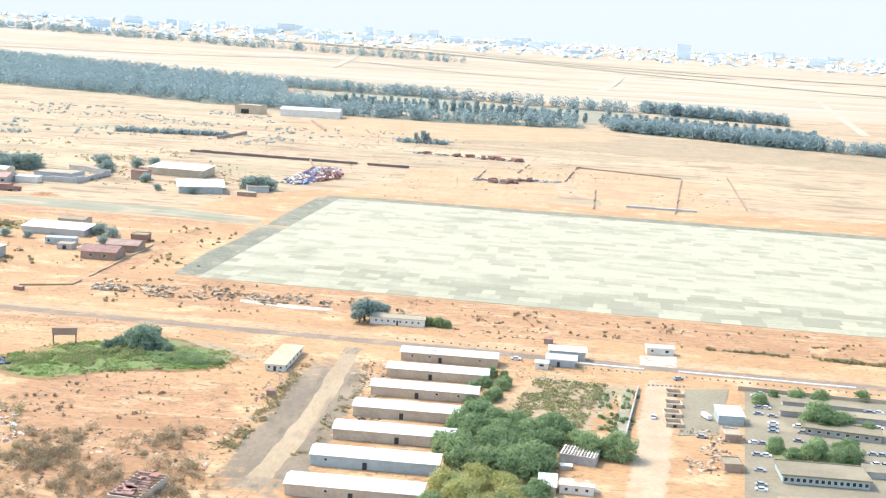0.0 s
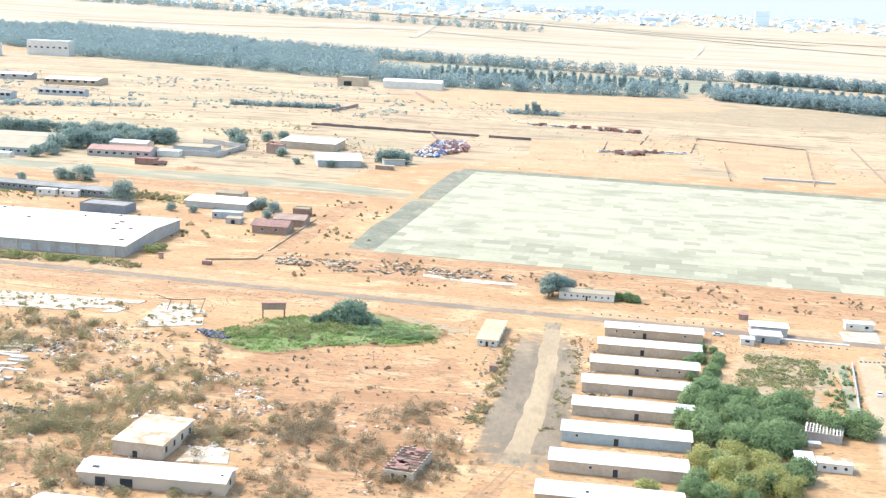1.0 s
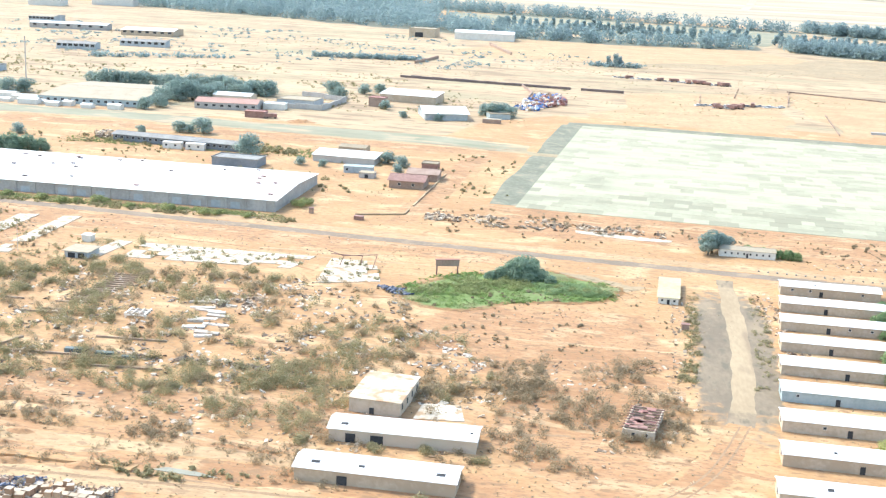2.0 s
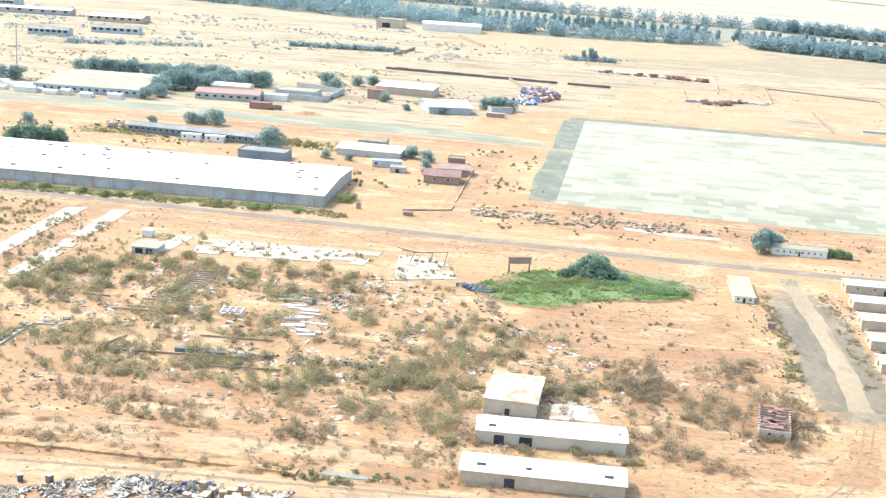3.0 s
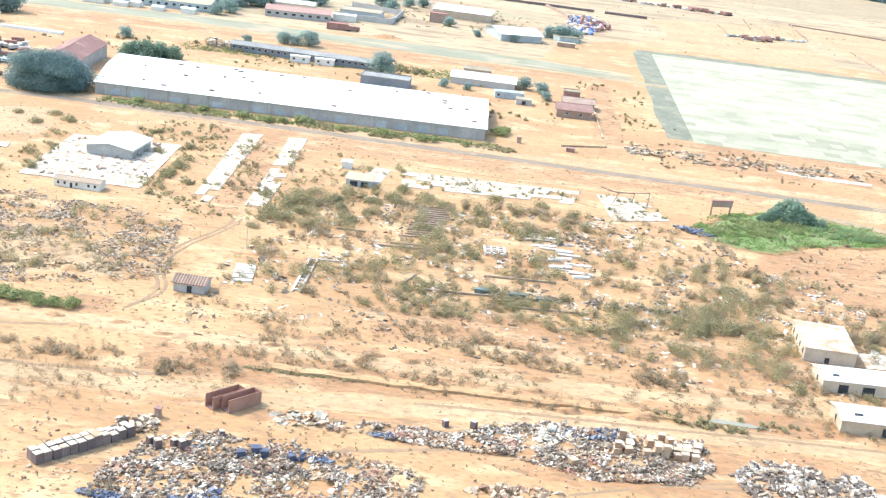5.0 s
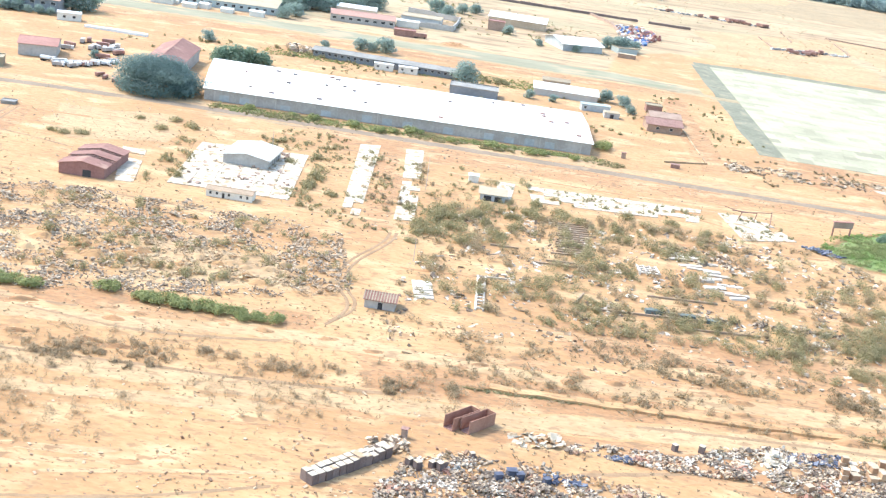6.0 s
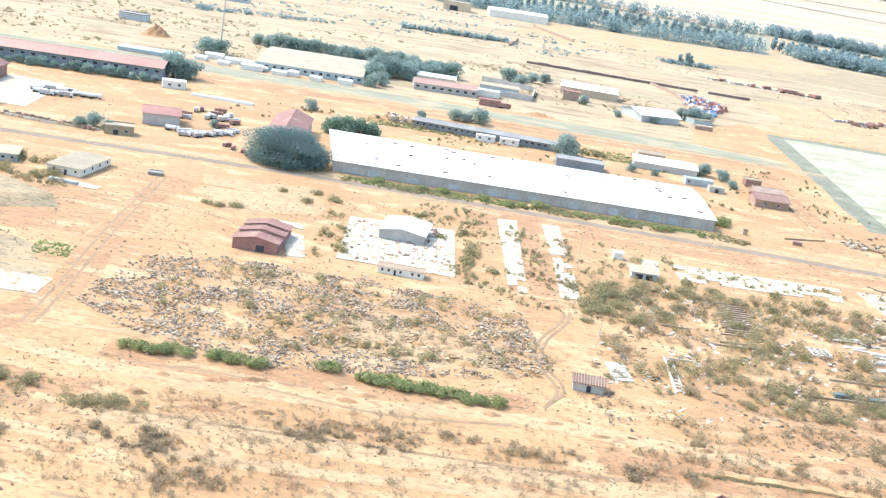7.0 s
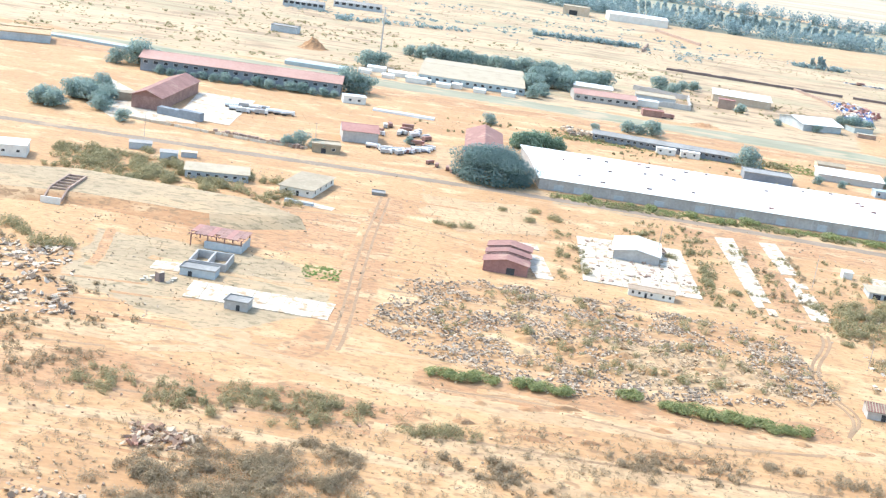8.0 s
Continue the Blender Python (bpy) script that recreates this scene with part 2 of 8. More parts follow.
FADED_BLUE = material("faded_blue_paint", (0.06, 0.07, 0.11), (0.16, 0.18, 0.235), 1.5, 0.3, per_island=0.8, rough=0.7)
TIMBER = material("weathered_timber", (0.28, 0.205, 0.14), (0.43, 0.33, 0.235), 4.0, 0.5)
ROAD_TAN = material("pale_tan_road", (0.385, 0.29, 0.182), (0.47, 0.37, 0.24), 1.2, 0.12, third=(0.41, 0.295, 0.175), third_scale=0.2, bump=0.3, spread=0.4, fade="sand")
PLATE_WHITE = material("white_precast", (0.44, 0.385, 0.32), (0.76, 0.72, 0.65), 2.0, 0.3, per_object=0.9, spread=0.7)
RUBBLE = material("concrete_rubble", (0.225, 0.17, 0.12), (0.475, 0.385, 0.28), 2.0, 0.1, per_island=0.8, third=(0.44, 0.31, 0.19))
RUBBLE_TAN = material("tan_rubble", (0.33, 0.235, 0.14), (0.50, 0.37, 0.225), 2.0, 0.1, per_island=0.5)
SCRAP_LIGHT = material("pale_scrap", (0.18, 0.13, 0.09), (0.58, 0.475, 0.355), 2.0, 0.1, per_island=1.3, third=(0.45, 0.31, 0.185), third_scale=0.3, third_at=(0.52, 0.62))
SCRAP_DARK = material("dark_scrap", (0.15, 0.115, 0.09), (0.37, 0.295, 0.215), 2.0, 0.1, per_island=1.0, third=(0.20, 0.22, 0.22), third_scale=0.15, third_at=(0.62, 0.7))
SCRAP_RUST = material("rusty_scrap", (0.26, 0.16, 0.105), (0.54, 0.41, 0.28), 2.0, 0.1, per_island=1.0, third=(0.40, 0.21, 0.145), third_scale=0.2)
WATER = material("shallow_water", (0.22, 0.215, 0.165), (0.29, 0.28, 0.21), 1.0, 0.1, rough=0.7, bump=0.02)
# town colours whitened and blued to carry the distance haze
CITY = material("haze_pale_buildings", (0.70, 0.78, 0.82), (0.84, 0.89, 0.91), 0.1, 0.01, per_object=0.5, per_island=0.6, bump=0)
CITY_BLUE = material("haze_blue_buildings", (0.58, 0.68, 0.73), (0.72, 0.80, 0.84), 0.1, 0.01, per_object=0.5, bump=0)
CREAM_ROOF = material("cream_sheet_roof", (0.37, 0.315, 0.19), (0.475, 0.415, 0.265), 1.0, 0.2, rough=0.7, spread=0.4)
WALL_BLUE = material("dull_blue_grey_wall", (0.18, 0.20, 0.22), (0.255, 0.275, 0.295), 1.2, 0.15, spread=0.5)
BARN_RED = material("weathered_red_brown_roof", (0.205, 0.098, 0.078), (0.30, 0.155, 0.122), 1.0, 0.15, rough=0.8, third=(0.33, 0.20, 0.15), third_scale=0.25)
# wood floor colour darkened to paint in the shade between trees
WOOD_FLOOR = material("shade_painted_wood_floor", (0.115, 0.125, 0.09), (0.175, 0.18, 0.13), 0.3, 0.03, bump=0.4, fade="golden_weedy_plain")
CRATE_TAN = material("tan_crate_board", (0.34, 0.205, 0.12), (0.48, 0.32, 0.20), 3.0, 0.4, per_object=0.5)
SCRAP_WHITE = material("white_and_cream_scrap", (0.20, 0.15, 0.11), (0.62, 0.55, 0.455), 2.0, 0.1, per_island=1.3)
# self-lit colour of the backdrop wall, in place of hazy air
HAZE = bpy.data.materials.new("glowing_haze_wall")
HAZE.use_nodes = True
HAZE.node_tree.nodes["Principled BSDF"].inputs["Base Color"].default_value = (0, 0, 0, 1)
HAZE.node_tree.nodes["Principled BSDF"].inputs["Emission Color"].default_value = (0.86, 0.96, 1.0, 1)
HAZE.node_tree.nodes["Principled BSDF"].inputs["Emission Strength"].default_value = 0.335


# ---- helpers for meshes and things ----
def link_bm(name, bm, mat, parent=None, label=""):
    me = bpy.data.meshes.new(name)
    bmesh.ops.recalc_face_normals(bm, faces=bm.faces)
    bm.to_mesh(me)
    bm.free()
    for m in mat if isinstance(mat, (list, tuple)) else (mat,):
        me.materials.append(m)
    ob = new(name, me)
    if parent is not None:
        ob.parent = parent
    if label:
        ob["label"] = label
    return ob


def part(name, bm, mat, parent, label=""):
    return link_bm(name, bm, mat, parent, label)


def data(name, verts, faces, mat, parent=None, label=""):
    me = bpy.data.meshes.new(name)
    me.from_pydata(verts, [], faces)
    for m in mat if isinstance(mat, (list, tuple)) else (mat,):
        me.materials.append(m)
    ob = new(name, me)
    if parent is not None:
        ob.parent = parent
    if label:
        ob["label"] = label
    return ob


def add_box(bm, x0, x1, y0, y1, z0, z1):
    v = [bm.verts.new(p) for p in ((x0, y0, z0), (x1, y0, z0), (x1, y1, z0), (x0, y1, z0), (x0, y0, z1), (x1, y0, z1), (x1, y1, z1), (x0, y1, z1))]
    for f in ((0, 3, 2, 1), (4, 5, 6, 7), (0, 1, 5, 4), (1, 2, 6, 5), (2, 3, 7, 6), (3, 0, 4, 7)):
        bm.faces.new([v[i] for i in f])
    return v


def boxes(*sizes):
    bm = bmesh.new()
    for s in sizes:
        add_box(bm, *s)
    return bm


def thing(name, m, label, category, group="", kind=""):
    ob = new(name)
    ob.empty_display_size = 0.5
    ob.matrix_world = m
    return tagged(ob, label, category, group, kind)


def ground_z(x, y):
    """Height of the land: flat, raised towards the far town to fit the horizon to the camera's view."""
    t = min(1.0, max(0.0, (math.hypot(x, y) - 2200) / 2600))
    return 58 * t * t * (3 - 2 * t)


LAYER = [0.0]


def lift(z):
    """Every laid surface gets a height of its own, so that no two share a plane."""
    LAYER[0] += 0.00025
    return LAYER[0] + (0.0505 if z >= 0.025 else 0.0)


def sheet(name, outline, mat, label, category, z=0.03, thick=0.06, kind="structure", ragged=0.0):
    """A flat slab on the ground, from its outline; ragged: metres by which its edge wanders."""
    bm = bmesh.new()
    z = lift(z)
    if ragged:
        line, size = [], max(4.0, ragged * 0.5)
        for (x0, y0), (x1, y1) in zip(outline, outline[1:] + outline[:1]):
            n = max(2, min(60, int(math.hypot(x1 - x0, y1 - y0) / size)))
            for k in range(n):
                x, y = x0 + (x1 - x0) * k / n, y0 + (y1 - y0) * k / n
                w = 5.0 * ragged
                line.append((x + ragged * noise.noise((x / w, y / w, 1)) * 2 + ragged * 0.3 * noise.noise((x / w * 3, y / w * 3, 3)), y + ragged * noise.noise((x / w, y / w, 7)) * 2 + ragged * 0.3 * noise.noise((x / w * 3, y / w * 3, 9))))
        outline = line
    rim = bm.verts.layers.float.new("edge")
    turn = math.copysign(1.0, sum(a[0] * b[1] - b[0] * a[1] for a, b in zip(outline, outline[1:] + outline[:1])))
    top, low, wide = [], [], min(ragged * 0.8, 4.0)
    for k, (x, y) in enumerate(outline):
        (xa, ya), (xb, yb) = outline[k - 1], outline[(k + 1) % len(outline)]
        n = Vector((yb - ya, xa - xb)).normalized() * (turn * wide)
        top.append(bm.verts.new((x - n.x * 0.5, y - n.y * 0.5, z)))
        low.append(bm.verts.new((x + n.x * 0.7, y + n.y * 0.7, z * 0.4 if ragged else z - thick)))
        low[-1][rim] = 1.0 if ragged else 0.0
    bm.faces.new(top)
    for i in range(len(top)):
        j = (i + 1) % len(top)
        bm.faces.new((top[i], low[i], low[j], top[j]))
    ob = link_bm(name, bm, mat)
    return tagged(ob, label, category, kind=kind)


def ribbon(name, line, width, mat, label, category, z=0.03, kind="structure", ragged=0.0):
    """A road or track along a smoothed line of (x, y)."""
    z = lift(z)
    pts = [Vector((*p, 0)) for p in line]
    for _ in range(5 if max(p.length for p in pts) > 2000 or len(pts) > 3 and ragged else 4 if ragged else 2):
        pts = [pts[0]] + [q for a, b in zip(pts, pts[1:]) for q in (a.lerp(b, 0.25), a.lerp(b, 0.75))] + [pts[-1]]
    verts, faces, rim = [], [], []
    for i, p in enumerate(pts):
        end = max(0.0, 1.0 - min((p - pts[0]).length, (p - pts[-1]).length) / (2.5 * width))
        rim += [end, end, 1.0, 1.0]
        d = (pts[min(i + 1, len(pts) - 1)] - pts[max(i - 1, 0)]).normalized()
        n = Vector((-d.y, d.x, 0)) * width / 2
        a = n * (1 + ragged * 1.6 * noise.noise((p.x / width / 1.5, p.y / width / 1.5, 2.5)) + ragged * 0.7 * noise.noise((p.x * 2 / width, p.y * 2 / width, 9.5)))
        b = n * (1 + ragged * 1.6 * noise.noise((p.x / width / 1.5, p.y / width / 1.5, 6.5)) + ragged * 0.7 * noise.noise((p.x * 2 / width, p.y * 2 / width, 4.5)))
        if ragged:
            a, b = a * 0.78, b * 0.78
        e = n.normalized() * (max(0.4, width * 0.3) if ragged else 0.12)
        h = ground_z(p.x, p.y) + (0.8 if p.length > 2150 else 0.0)
        verts += [(p.x + a.x, p.y + a.y, z + h), (p.x - b.x, p.y - b.y, z + h), (p.x + a.x + e.x, p.y + a.y + e.y, h + (z * 0.4 if ragged else -0.01)), (p.x - b.x - e.x, p.y - b.y - e.y, h + (z * 0.4 if ragged else -0.01))]
    for i in range(len(pts) - 1):
        a, b = 4 * i, 4 * i + 4
        faces += [(a, a + 1, b + 1, b), (a + 2, a, b, b + 2), (a + 1, a + 3, b + 3, b + 1)]
    ob = data(name, verts, faces, mat)
    if ragged:
        ob.data.attributes.new("edge", "FLOAT", "POINT").data.foreach_set("value", rim)
    return tagged(ob, label, category, kind=kind)


def building(name, fl, fr, depth, eave, label, category="building", rise=0.6, roof="gable", wall=None, top=None, windows=(), doors=(), over=0.15, skylights=(), side_windows=0, group="", roof_label="", wall_label="", window_mat=None, ribs=0):
    """A house or shed from its front base corners. roof: gable (ridge along the front), mono (falls to the front), flat, hip.
    windows and doors: (place along the front 0..1, width, height, sill)."""
    a, b = Vector(fl), Vector(fr)
    length, turn = (b - a).length, math.atan2(b.y - a.y, b.x - a.x)
    base = thing(name, Matrix.Translation((a.x, a.y, 0)) @ Matrix.Rotation(turn, 4, "Z"), label, category, group)
    wall, top = wall or PLASTER, top or STEEL_WHITE
    L, D, H, R = length, depth, eave, rise
    bm = bmesh.new()
    if roof == "none":
        for w in ((0, L, 0, 0.2), (0, L, D - 0.2, D), (0, 0.2, 0.2, D - 0.2), (L - 0.2, L, 0.2, D - 0.2)):
            add_box(bm, *w, -0.1, H)
        add_box(bm, 0.2, L - 0.2, 0.2, D - 0.2, -0.1, 0.06)
    else:
        add_box(bm, 0, L, 0, D, -0.1, H)
    if roof == "gable":
        for x in (0.0, L):
            bm.faces.new([bm.verts.new(p) for p in ((x, 0, H), (x, D, H), (x, D / 2, H + R))])
    if roof == "mono":
        v = [bm.verts.new(p) for p in ((0, 0, H), (0, D, H), (0, D, H + R), (L, 0, H), (L, D, H), (L, D, H + R))]
        for f in ((0, 1, 2), (3, 5, 4), (1, 4, 5, 2)):
            bm.faces.new([v[i] for i in f])
    part("wall", bm, wall, base, wall_label)
    o, th = over, 0.09
    bm = bmesh.new()

    def slab(p):
        q = [bm.verts.new(c) for c in p]
        r = [bm.verts.new((c[0], c[1], c[2] + th)) for c in p]
        bm.faces.new(q[::-1])
        bm.faces.new(r)
        for i in range(len(p)):
            j = (i + 1) % len(p)
            bm.faces.new((q[i], q[j], r[j], r[i]))

    if roof == "gable":
        s = R / (D / 2)
        slab(((-o, -o, H - o * s), (L + o, -o, H - o * s), (L + o, D / 2, H + R), (-o, D / 2, H + R)))
        slab(((-o, D / 2, H + R), (L + o, D / 2, H + R), (L + o, D + o, H - o * s), (-o, D + o, H - o * s)))
        add_box(bm, -o, L + o, D / 2 - 0.18, D / 2 + 0.18, H + R + th - 0.04, H + R + th + 0.03)
    elif roof == "mono":
        s = R / D
        slab(((-o, -o, H - o * s), (L + o, -o, H - o * s), (L + o, D + o, H + R + o * s), (-o, D + o, H + R + o * s)))
    elif roof == "hip":
        k = min(L, D) / 2
        e = [(-o, -o, H), (L + o, -o, H), (L + o, D + o, H), (-o, D + o, H)]
        r0, r1 = ((k, D / 2, H + R), (L - k, D / 2, H + R)) if L > D else ((L / 2, k, H + R), (L / 2, D - k, H + R))
        if L > D:
            for f in ((e[0], e[1], r1, r0), (e[1], e[2], r1), (e[2], e[3], r0, r1), (e[3], e[0], r0)):
                slab(f)
        else:
            for f in ((e[0], e[1], r0), (e[1], e[2], r1, r0), (e[2], e[3], r1), (e[3], e[0], r0, r1)):
                slab(f)
    elif roof != "none":
        slab(((-o, -o, H), (L + o, -o, H), (L + o, D + o, H), (-o, D + o, H)))
        if R > 0.15:
            for w in ((-o, L + o, -o, -o + 0.15), (-o, L + o, D + o - 0.15, D + o), (-o, -o + 0.15, -o + 0.15, D + o - 0.15), (L + o - 0.15, L + o, -o + 0.15, D + o - 0.15)):
                add_box(bm, *w, H + th, H + th + min(R, 0.35))
    roof_ob = part("roof", bm, top, base, roof_label) if roof != "none" else None
    if ribs and roof in ("gable", "mono"):
        s = R / (D / 2) if roof == "gable" else R / D
        far = D / 2 if roof == "gable" else D
        bm = bmesh.new()
        for i in range(ribs + 1):
            x = L * i / ribs
            v = add_box(bm, x - 0.04, x + 0.04, -o, far, 0, 0.06)
            for w in v:
                w.co.z += H + th + w.co.y * s
        part("seam", bm, top, roof_ob)
    for u, w, h, sill in windows:
        x = u * L
        f = part("window", boxes((x - w / 2 - 0.06, x + w / 2 + 0.06, -0.05, 0.0, sill - 0.06, sill), (x - w / 2 - 0.06, x + w / 2 + 0.06, -0.05, 0.0, sill + h, sill + h + 0.06), (x - w / 2 - 0.06, x - w / 2, -0.05, 0.0, sill, sill + h), (x + w / 2, x + w / 2 + 0.06, -0.05, 0.0, sill, sill + h)), PLASTER_WHITE, base)
        part("pane", boxes((x - w / 2, x + w / 2, -0.02, -0.004, sill, sill + h)), window_mat or DARK, f)
    for u, w, h in doors:
        x = u * L
        part("door", boxes((x - w / 2, x + w / 2, -0.06, -0.004, 0, h)), DARK, base, "dark doorway")
    for i in range(side_windows):
        for x0, x1 in ((-0.04, -0.004), (L + 0.004, L + 0.04)):
            y = D * (i + 0.5) / side_windows
            part("window", boxes((x0, x1, y - 0.35, y + 0.35, H * 0.35, H * 0.75)), DARK, base)
    for u, v, w, d in skylights:
        s = R / (D / 2) if roof == "gable" else R / D if roof == "mono" else 0
        bm = bmesh.new()
        for q in add_box(bm, u * L - w / 2, u * L + w / 2, v * D - d / 2, v * D + d / 2, 0, 0.05):
            q.co.z += H + th + (q.co.y * s if roof != "gable" or q.co.y < D / 2 else (D - q.co.y) * s)
        part("skylight", bm, DARK, roof_ob, "dark roof hatch")
    return base


def bank(name, line, height, inner, outer, mat, label, category="bank"):
    """An earth bank: its crest follows the line; the right-hand side falls over `inner` metres, the left-hand side over `outer`."""
    pts = [Vector((*p, 0)) for p in line]
    verts, faces = [], []
    for i, p in enumerate(pts):
        d = (pts[min(i + 1, len(pts) - 1)] - pts[max(i - 1, 0)]).normalized()
        r = Vector((d.y, -d.x, 0))
        for off, z in ((-outer, -0.05), (-0.5, height), (0.5, height), (inner, -0.05)):
            q = p + r * off
            verts.append((q.x, q.y, z))
    for i in range(len(pts) - 1):
        a = 4 * i
        for k in range(3):
            faces.append((a + k, a + k + 1, a + k + 5, a + k + 4))
    for a in (0, 4 * (len(pts) - 1)):
        faces.append((a, a + 1, a + 2, a + 3))
    ob = data(name, verts, faces, mat)
    return tagged(ob, label, category, kind="structure")


def wall_line(name, line, height, thick, mat, label, gaps=0.0, kind="structure"):
    """A free-standing wall of straight runs."""
    bm = bmesh.new()
    for (x0, y0), (x1, y1) in zip(line, line[1:]):
        n = max(1, int(math.hypot(x1 - x0, y1 - y0) / 6))
        turn = math.atan2(y1 - y0, x1 - x0)
        step = math.hypot(x1 - x0, y1 - y0) / n
        for i in range(n):
            if random.random() < gaps:
                continue
            m = Matrix.Translation((x0 + (x1 - x0) * i / n, y0 + (y1 - y0) * i / n, 0)) @ Matrix.Rotation(turn, 4, "Z")
            h = height * random.uniform(0.85, 1.1)
            for v in add_box(bm, 0, step - 0.02, -thick / 2, thick / 2, -0.05, h):
                v.co = m @ v.co
    return tagged(link_bm(name, bm, mat), label, "wall", kind=kind)


def inside(p, poly):
    x, y, hit = p[0], p[1], False
    for (x0, y0), (x1, y1) in zip(poly, poly[1:] + poly[:1]):
        if (y0 > y) != (y1 > y) and x < (x1 - x0) * (y - y0) / (y1 - y0) + x0:
            hit = not hit
    return hit


def scatter(poly, count, seed, clump=0.0, cell=9.0):
    """Random places in an outline; clump thins them out between denser spots."""
    rng = random.Random(seed)
    xs, ys = [p[0] for p in poly], [p[1] for p in poly]
    out, tries = [], 0
    while len(out) < count and tries < count * 40:
        tries += 1
        p = (rng.uniform(min(xs), max(xs)), rng.uniform(min(ys), max(ys)))
        if inside(p, poly):
            if clump and noise.noise((p[0] / cell, p[1] / cell, seed * 1.7)) < rng.uniform(-0.5, 0.5) * (1.2 - clump) + clump * 0.25:
                continue
            out.append(p)
    return out


def leaf_points(rng, blobs, count, size):
    """Vertices and faces of small leaf clumps filling a set of blobs (x, y, z, rx, ry, rz)."""
    weight = np.array([b[3] * b[4] * b[5] for b in blobs]) ** 0.7
    pick = rng.choice(len(blobs), count, p=weight / weight.sum())
    b = np.array(blobs)[pick]
    d = rng.normal(size=(count, 3))
    d /= np.linalg.norm(d, axis=1)[:, None]
    centre = b[:, :3] + d * b[:, 3:] * (rng.uniform(0.3, 1.3, count) ** 0.5)[:, None]
    up = rng.normal(size=(count, 3)) * 0.45 + d * 0.8 + (0, 0, 0.7)
    u = np.cross(up, rng.normal(size=(count, 3)))
    u /= np.linalg.norm(u, axis=1)[:, None]
    v = np.cross(u, up)
    v /= np.linalg.norm(v, axis=1)[:, None]
    s = size * rng.uniform(0.6, 1.4, (count, 1))
    verts = np.stack([centre - u * s * 0.8 - v * s * 0.5, centre + u * s * 0.8 - v * s * 0.5, centre + v * s], 1).reshape(-1, 3)
    return verts


def leaf_faces(n):
    return [(3 * i, 3 * i + 1, 3 * i + 2) for i in range(n)]


def limb(bm, a, b, r0, r1, sides=6):
    """A tapered round limb from a to b."""
    a, b = Vector(a), Vector(b)
    q = (b - a).to_track_quat("Z", "Y").to_matrix()
    rings = []
    for p, r in ((a, r0), (b, r1)):
        rings.append([bm.verts.new(p + q @ Vector((r * math.cos(2 * math.pi * k / sides), r * math.sin(2 * math.pi * k / sides), 0))) for k in range(sides)])
    for k in range(sides):
        j = (k + 1) % sides
        bm.faces.new((rings[0][k], rings[0][j], rings[1][j], rings[1][k]))
    bm.faces.new(rings[1])


def make_tree(name, seed, height, radius, mat, count, leaf, label, low=0.3, lobes=9, skirt=0):
    """A broad tree: trunk with limbs, crown of leaf clumps in several lobes."""
    rng = np.random.default_rng(seed)
    base = thing(name, Matrix.Identity(4), label, "tree")
    bm = bmesh.new()
    limb(bm, (0, 0, -0.1), (0.1, 0, height * 0.45), radius * 0.09, radius * 0.055)
    blobs = []
    for i in range(lobes):
        a = 2 * math.pi * i / lobes + rng.uniform(-0.3, 0.3)
        r = radius * rng.uniform(0.25, 0.62)
        z = height * rng.uniform(low + 0.15, 0.78)
        blobs.append((r * math.cos(a), r * math.sin(a), z, radius * rng.uniform(0.32, 0.5), radius * rng.uniform(0.32, 0.5), height * rng.uniform(0.16, 0.24)))
        if i % 2 == 0:
            limb(bm, (0.05, 0, height * 0.35), (r * math.cos(a), r * math.sin(a), z), radius * 0.05, radius * 0.015, 5)
    for i in range(skirt):
        a = 2 * math.pi * i / skirt + rng.uniform(-0.15, 0.15)
        blobs.append((radius * 0.66 * math.cos(a), radius * 0.66 * math.sin(a), height * 0.24, radius * 0.3, radius * 0.3, height * 0.26))
    blobs.append((0, 0, height * 0.78, radius * 0.5, radius * 0.5, height * 0.2))
    blobs.append((0, 0, height * 0.55, radius * 0.6, radius * 0.6, height * 0.25))
    part("trunk", bm, BARK, base)
    data("crown", leaf_points(rng, blobs, count, leaf).tolist(), leaf_faces(count), mat, base)
    return base


def make_bush(name, seed, radius, height, mat, count, leaf, label, category="bush"):
    rng = np.random.default_rng(seed)
    blobs = [(radius * rng.uniform(-0.6, 0.6), radius * rng.uniform(-0.6, 0.6), height * rng.uniform(0.25, 0.6), radius * rng.uniform(0.3, 0.55), radius * rng.uniform(0.3, 0.55), height * rng.uniform(0.25, 0.42)) for _ in range(8)]
    return tagged(data(name, leaf_points(rng, blobs, count, leaf).tolist(), leaf_faces(count), mat), label, category)


def scrub_patch(name, spots, seed, low, high, mat, label, leaves=80, leaf=0.17, flat=0.95):
    """Many small shrubs as one object: every shrub a low dome of twiggy leaf clumps."""
    rng = np.random.default_rng(seed)
    out = []
    for x, y in spots:
        r = rng.uniform(low, high) * (0.7 if rng.random() < 0.5 else 1.0)
        n = max(12, int(leaves * (r / high) ** 1.2))
        blobs = [(x + r * rng.uniform(-0.5, 0.5), y + r * rng.uniform(-0.5, 0.5), r * flat * rng.uniform(0.35, 0.62), r * rng.uniform(0.3, 0.5), r * rng.uniform(0.3, 0.5), r * flat * rng.uniform(0.35, 0.55)) for _ in range(4)]
        out.append(leaf_points(rng, blobs, n, leaf * (0.6 + 0.5 * r / high)))
    verts = np.concatenate(out)
    return tagged(data(name, verts.tolist(), leaf_faces(len(verts) // 3), mat), label, "shrubs", kind="stuff")


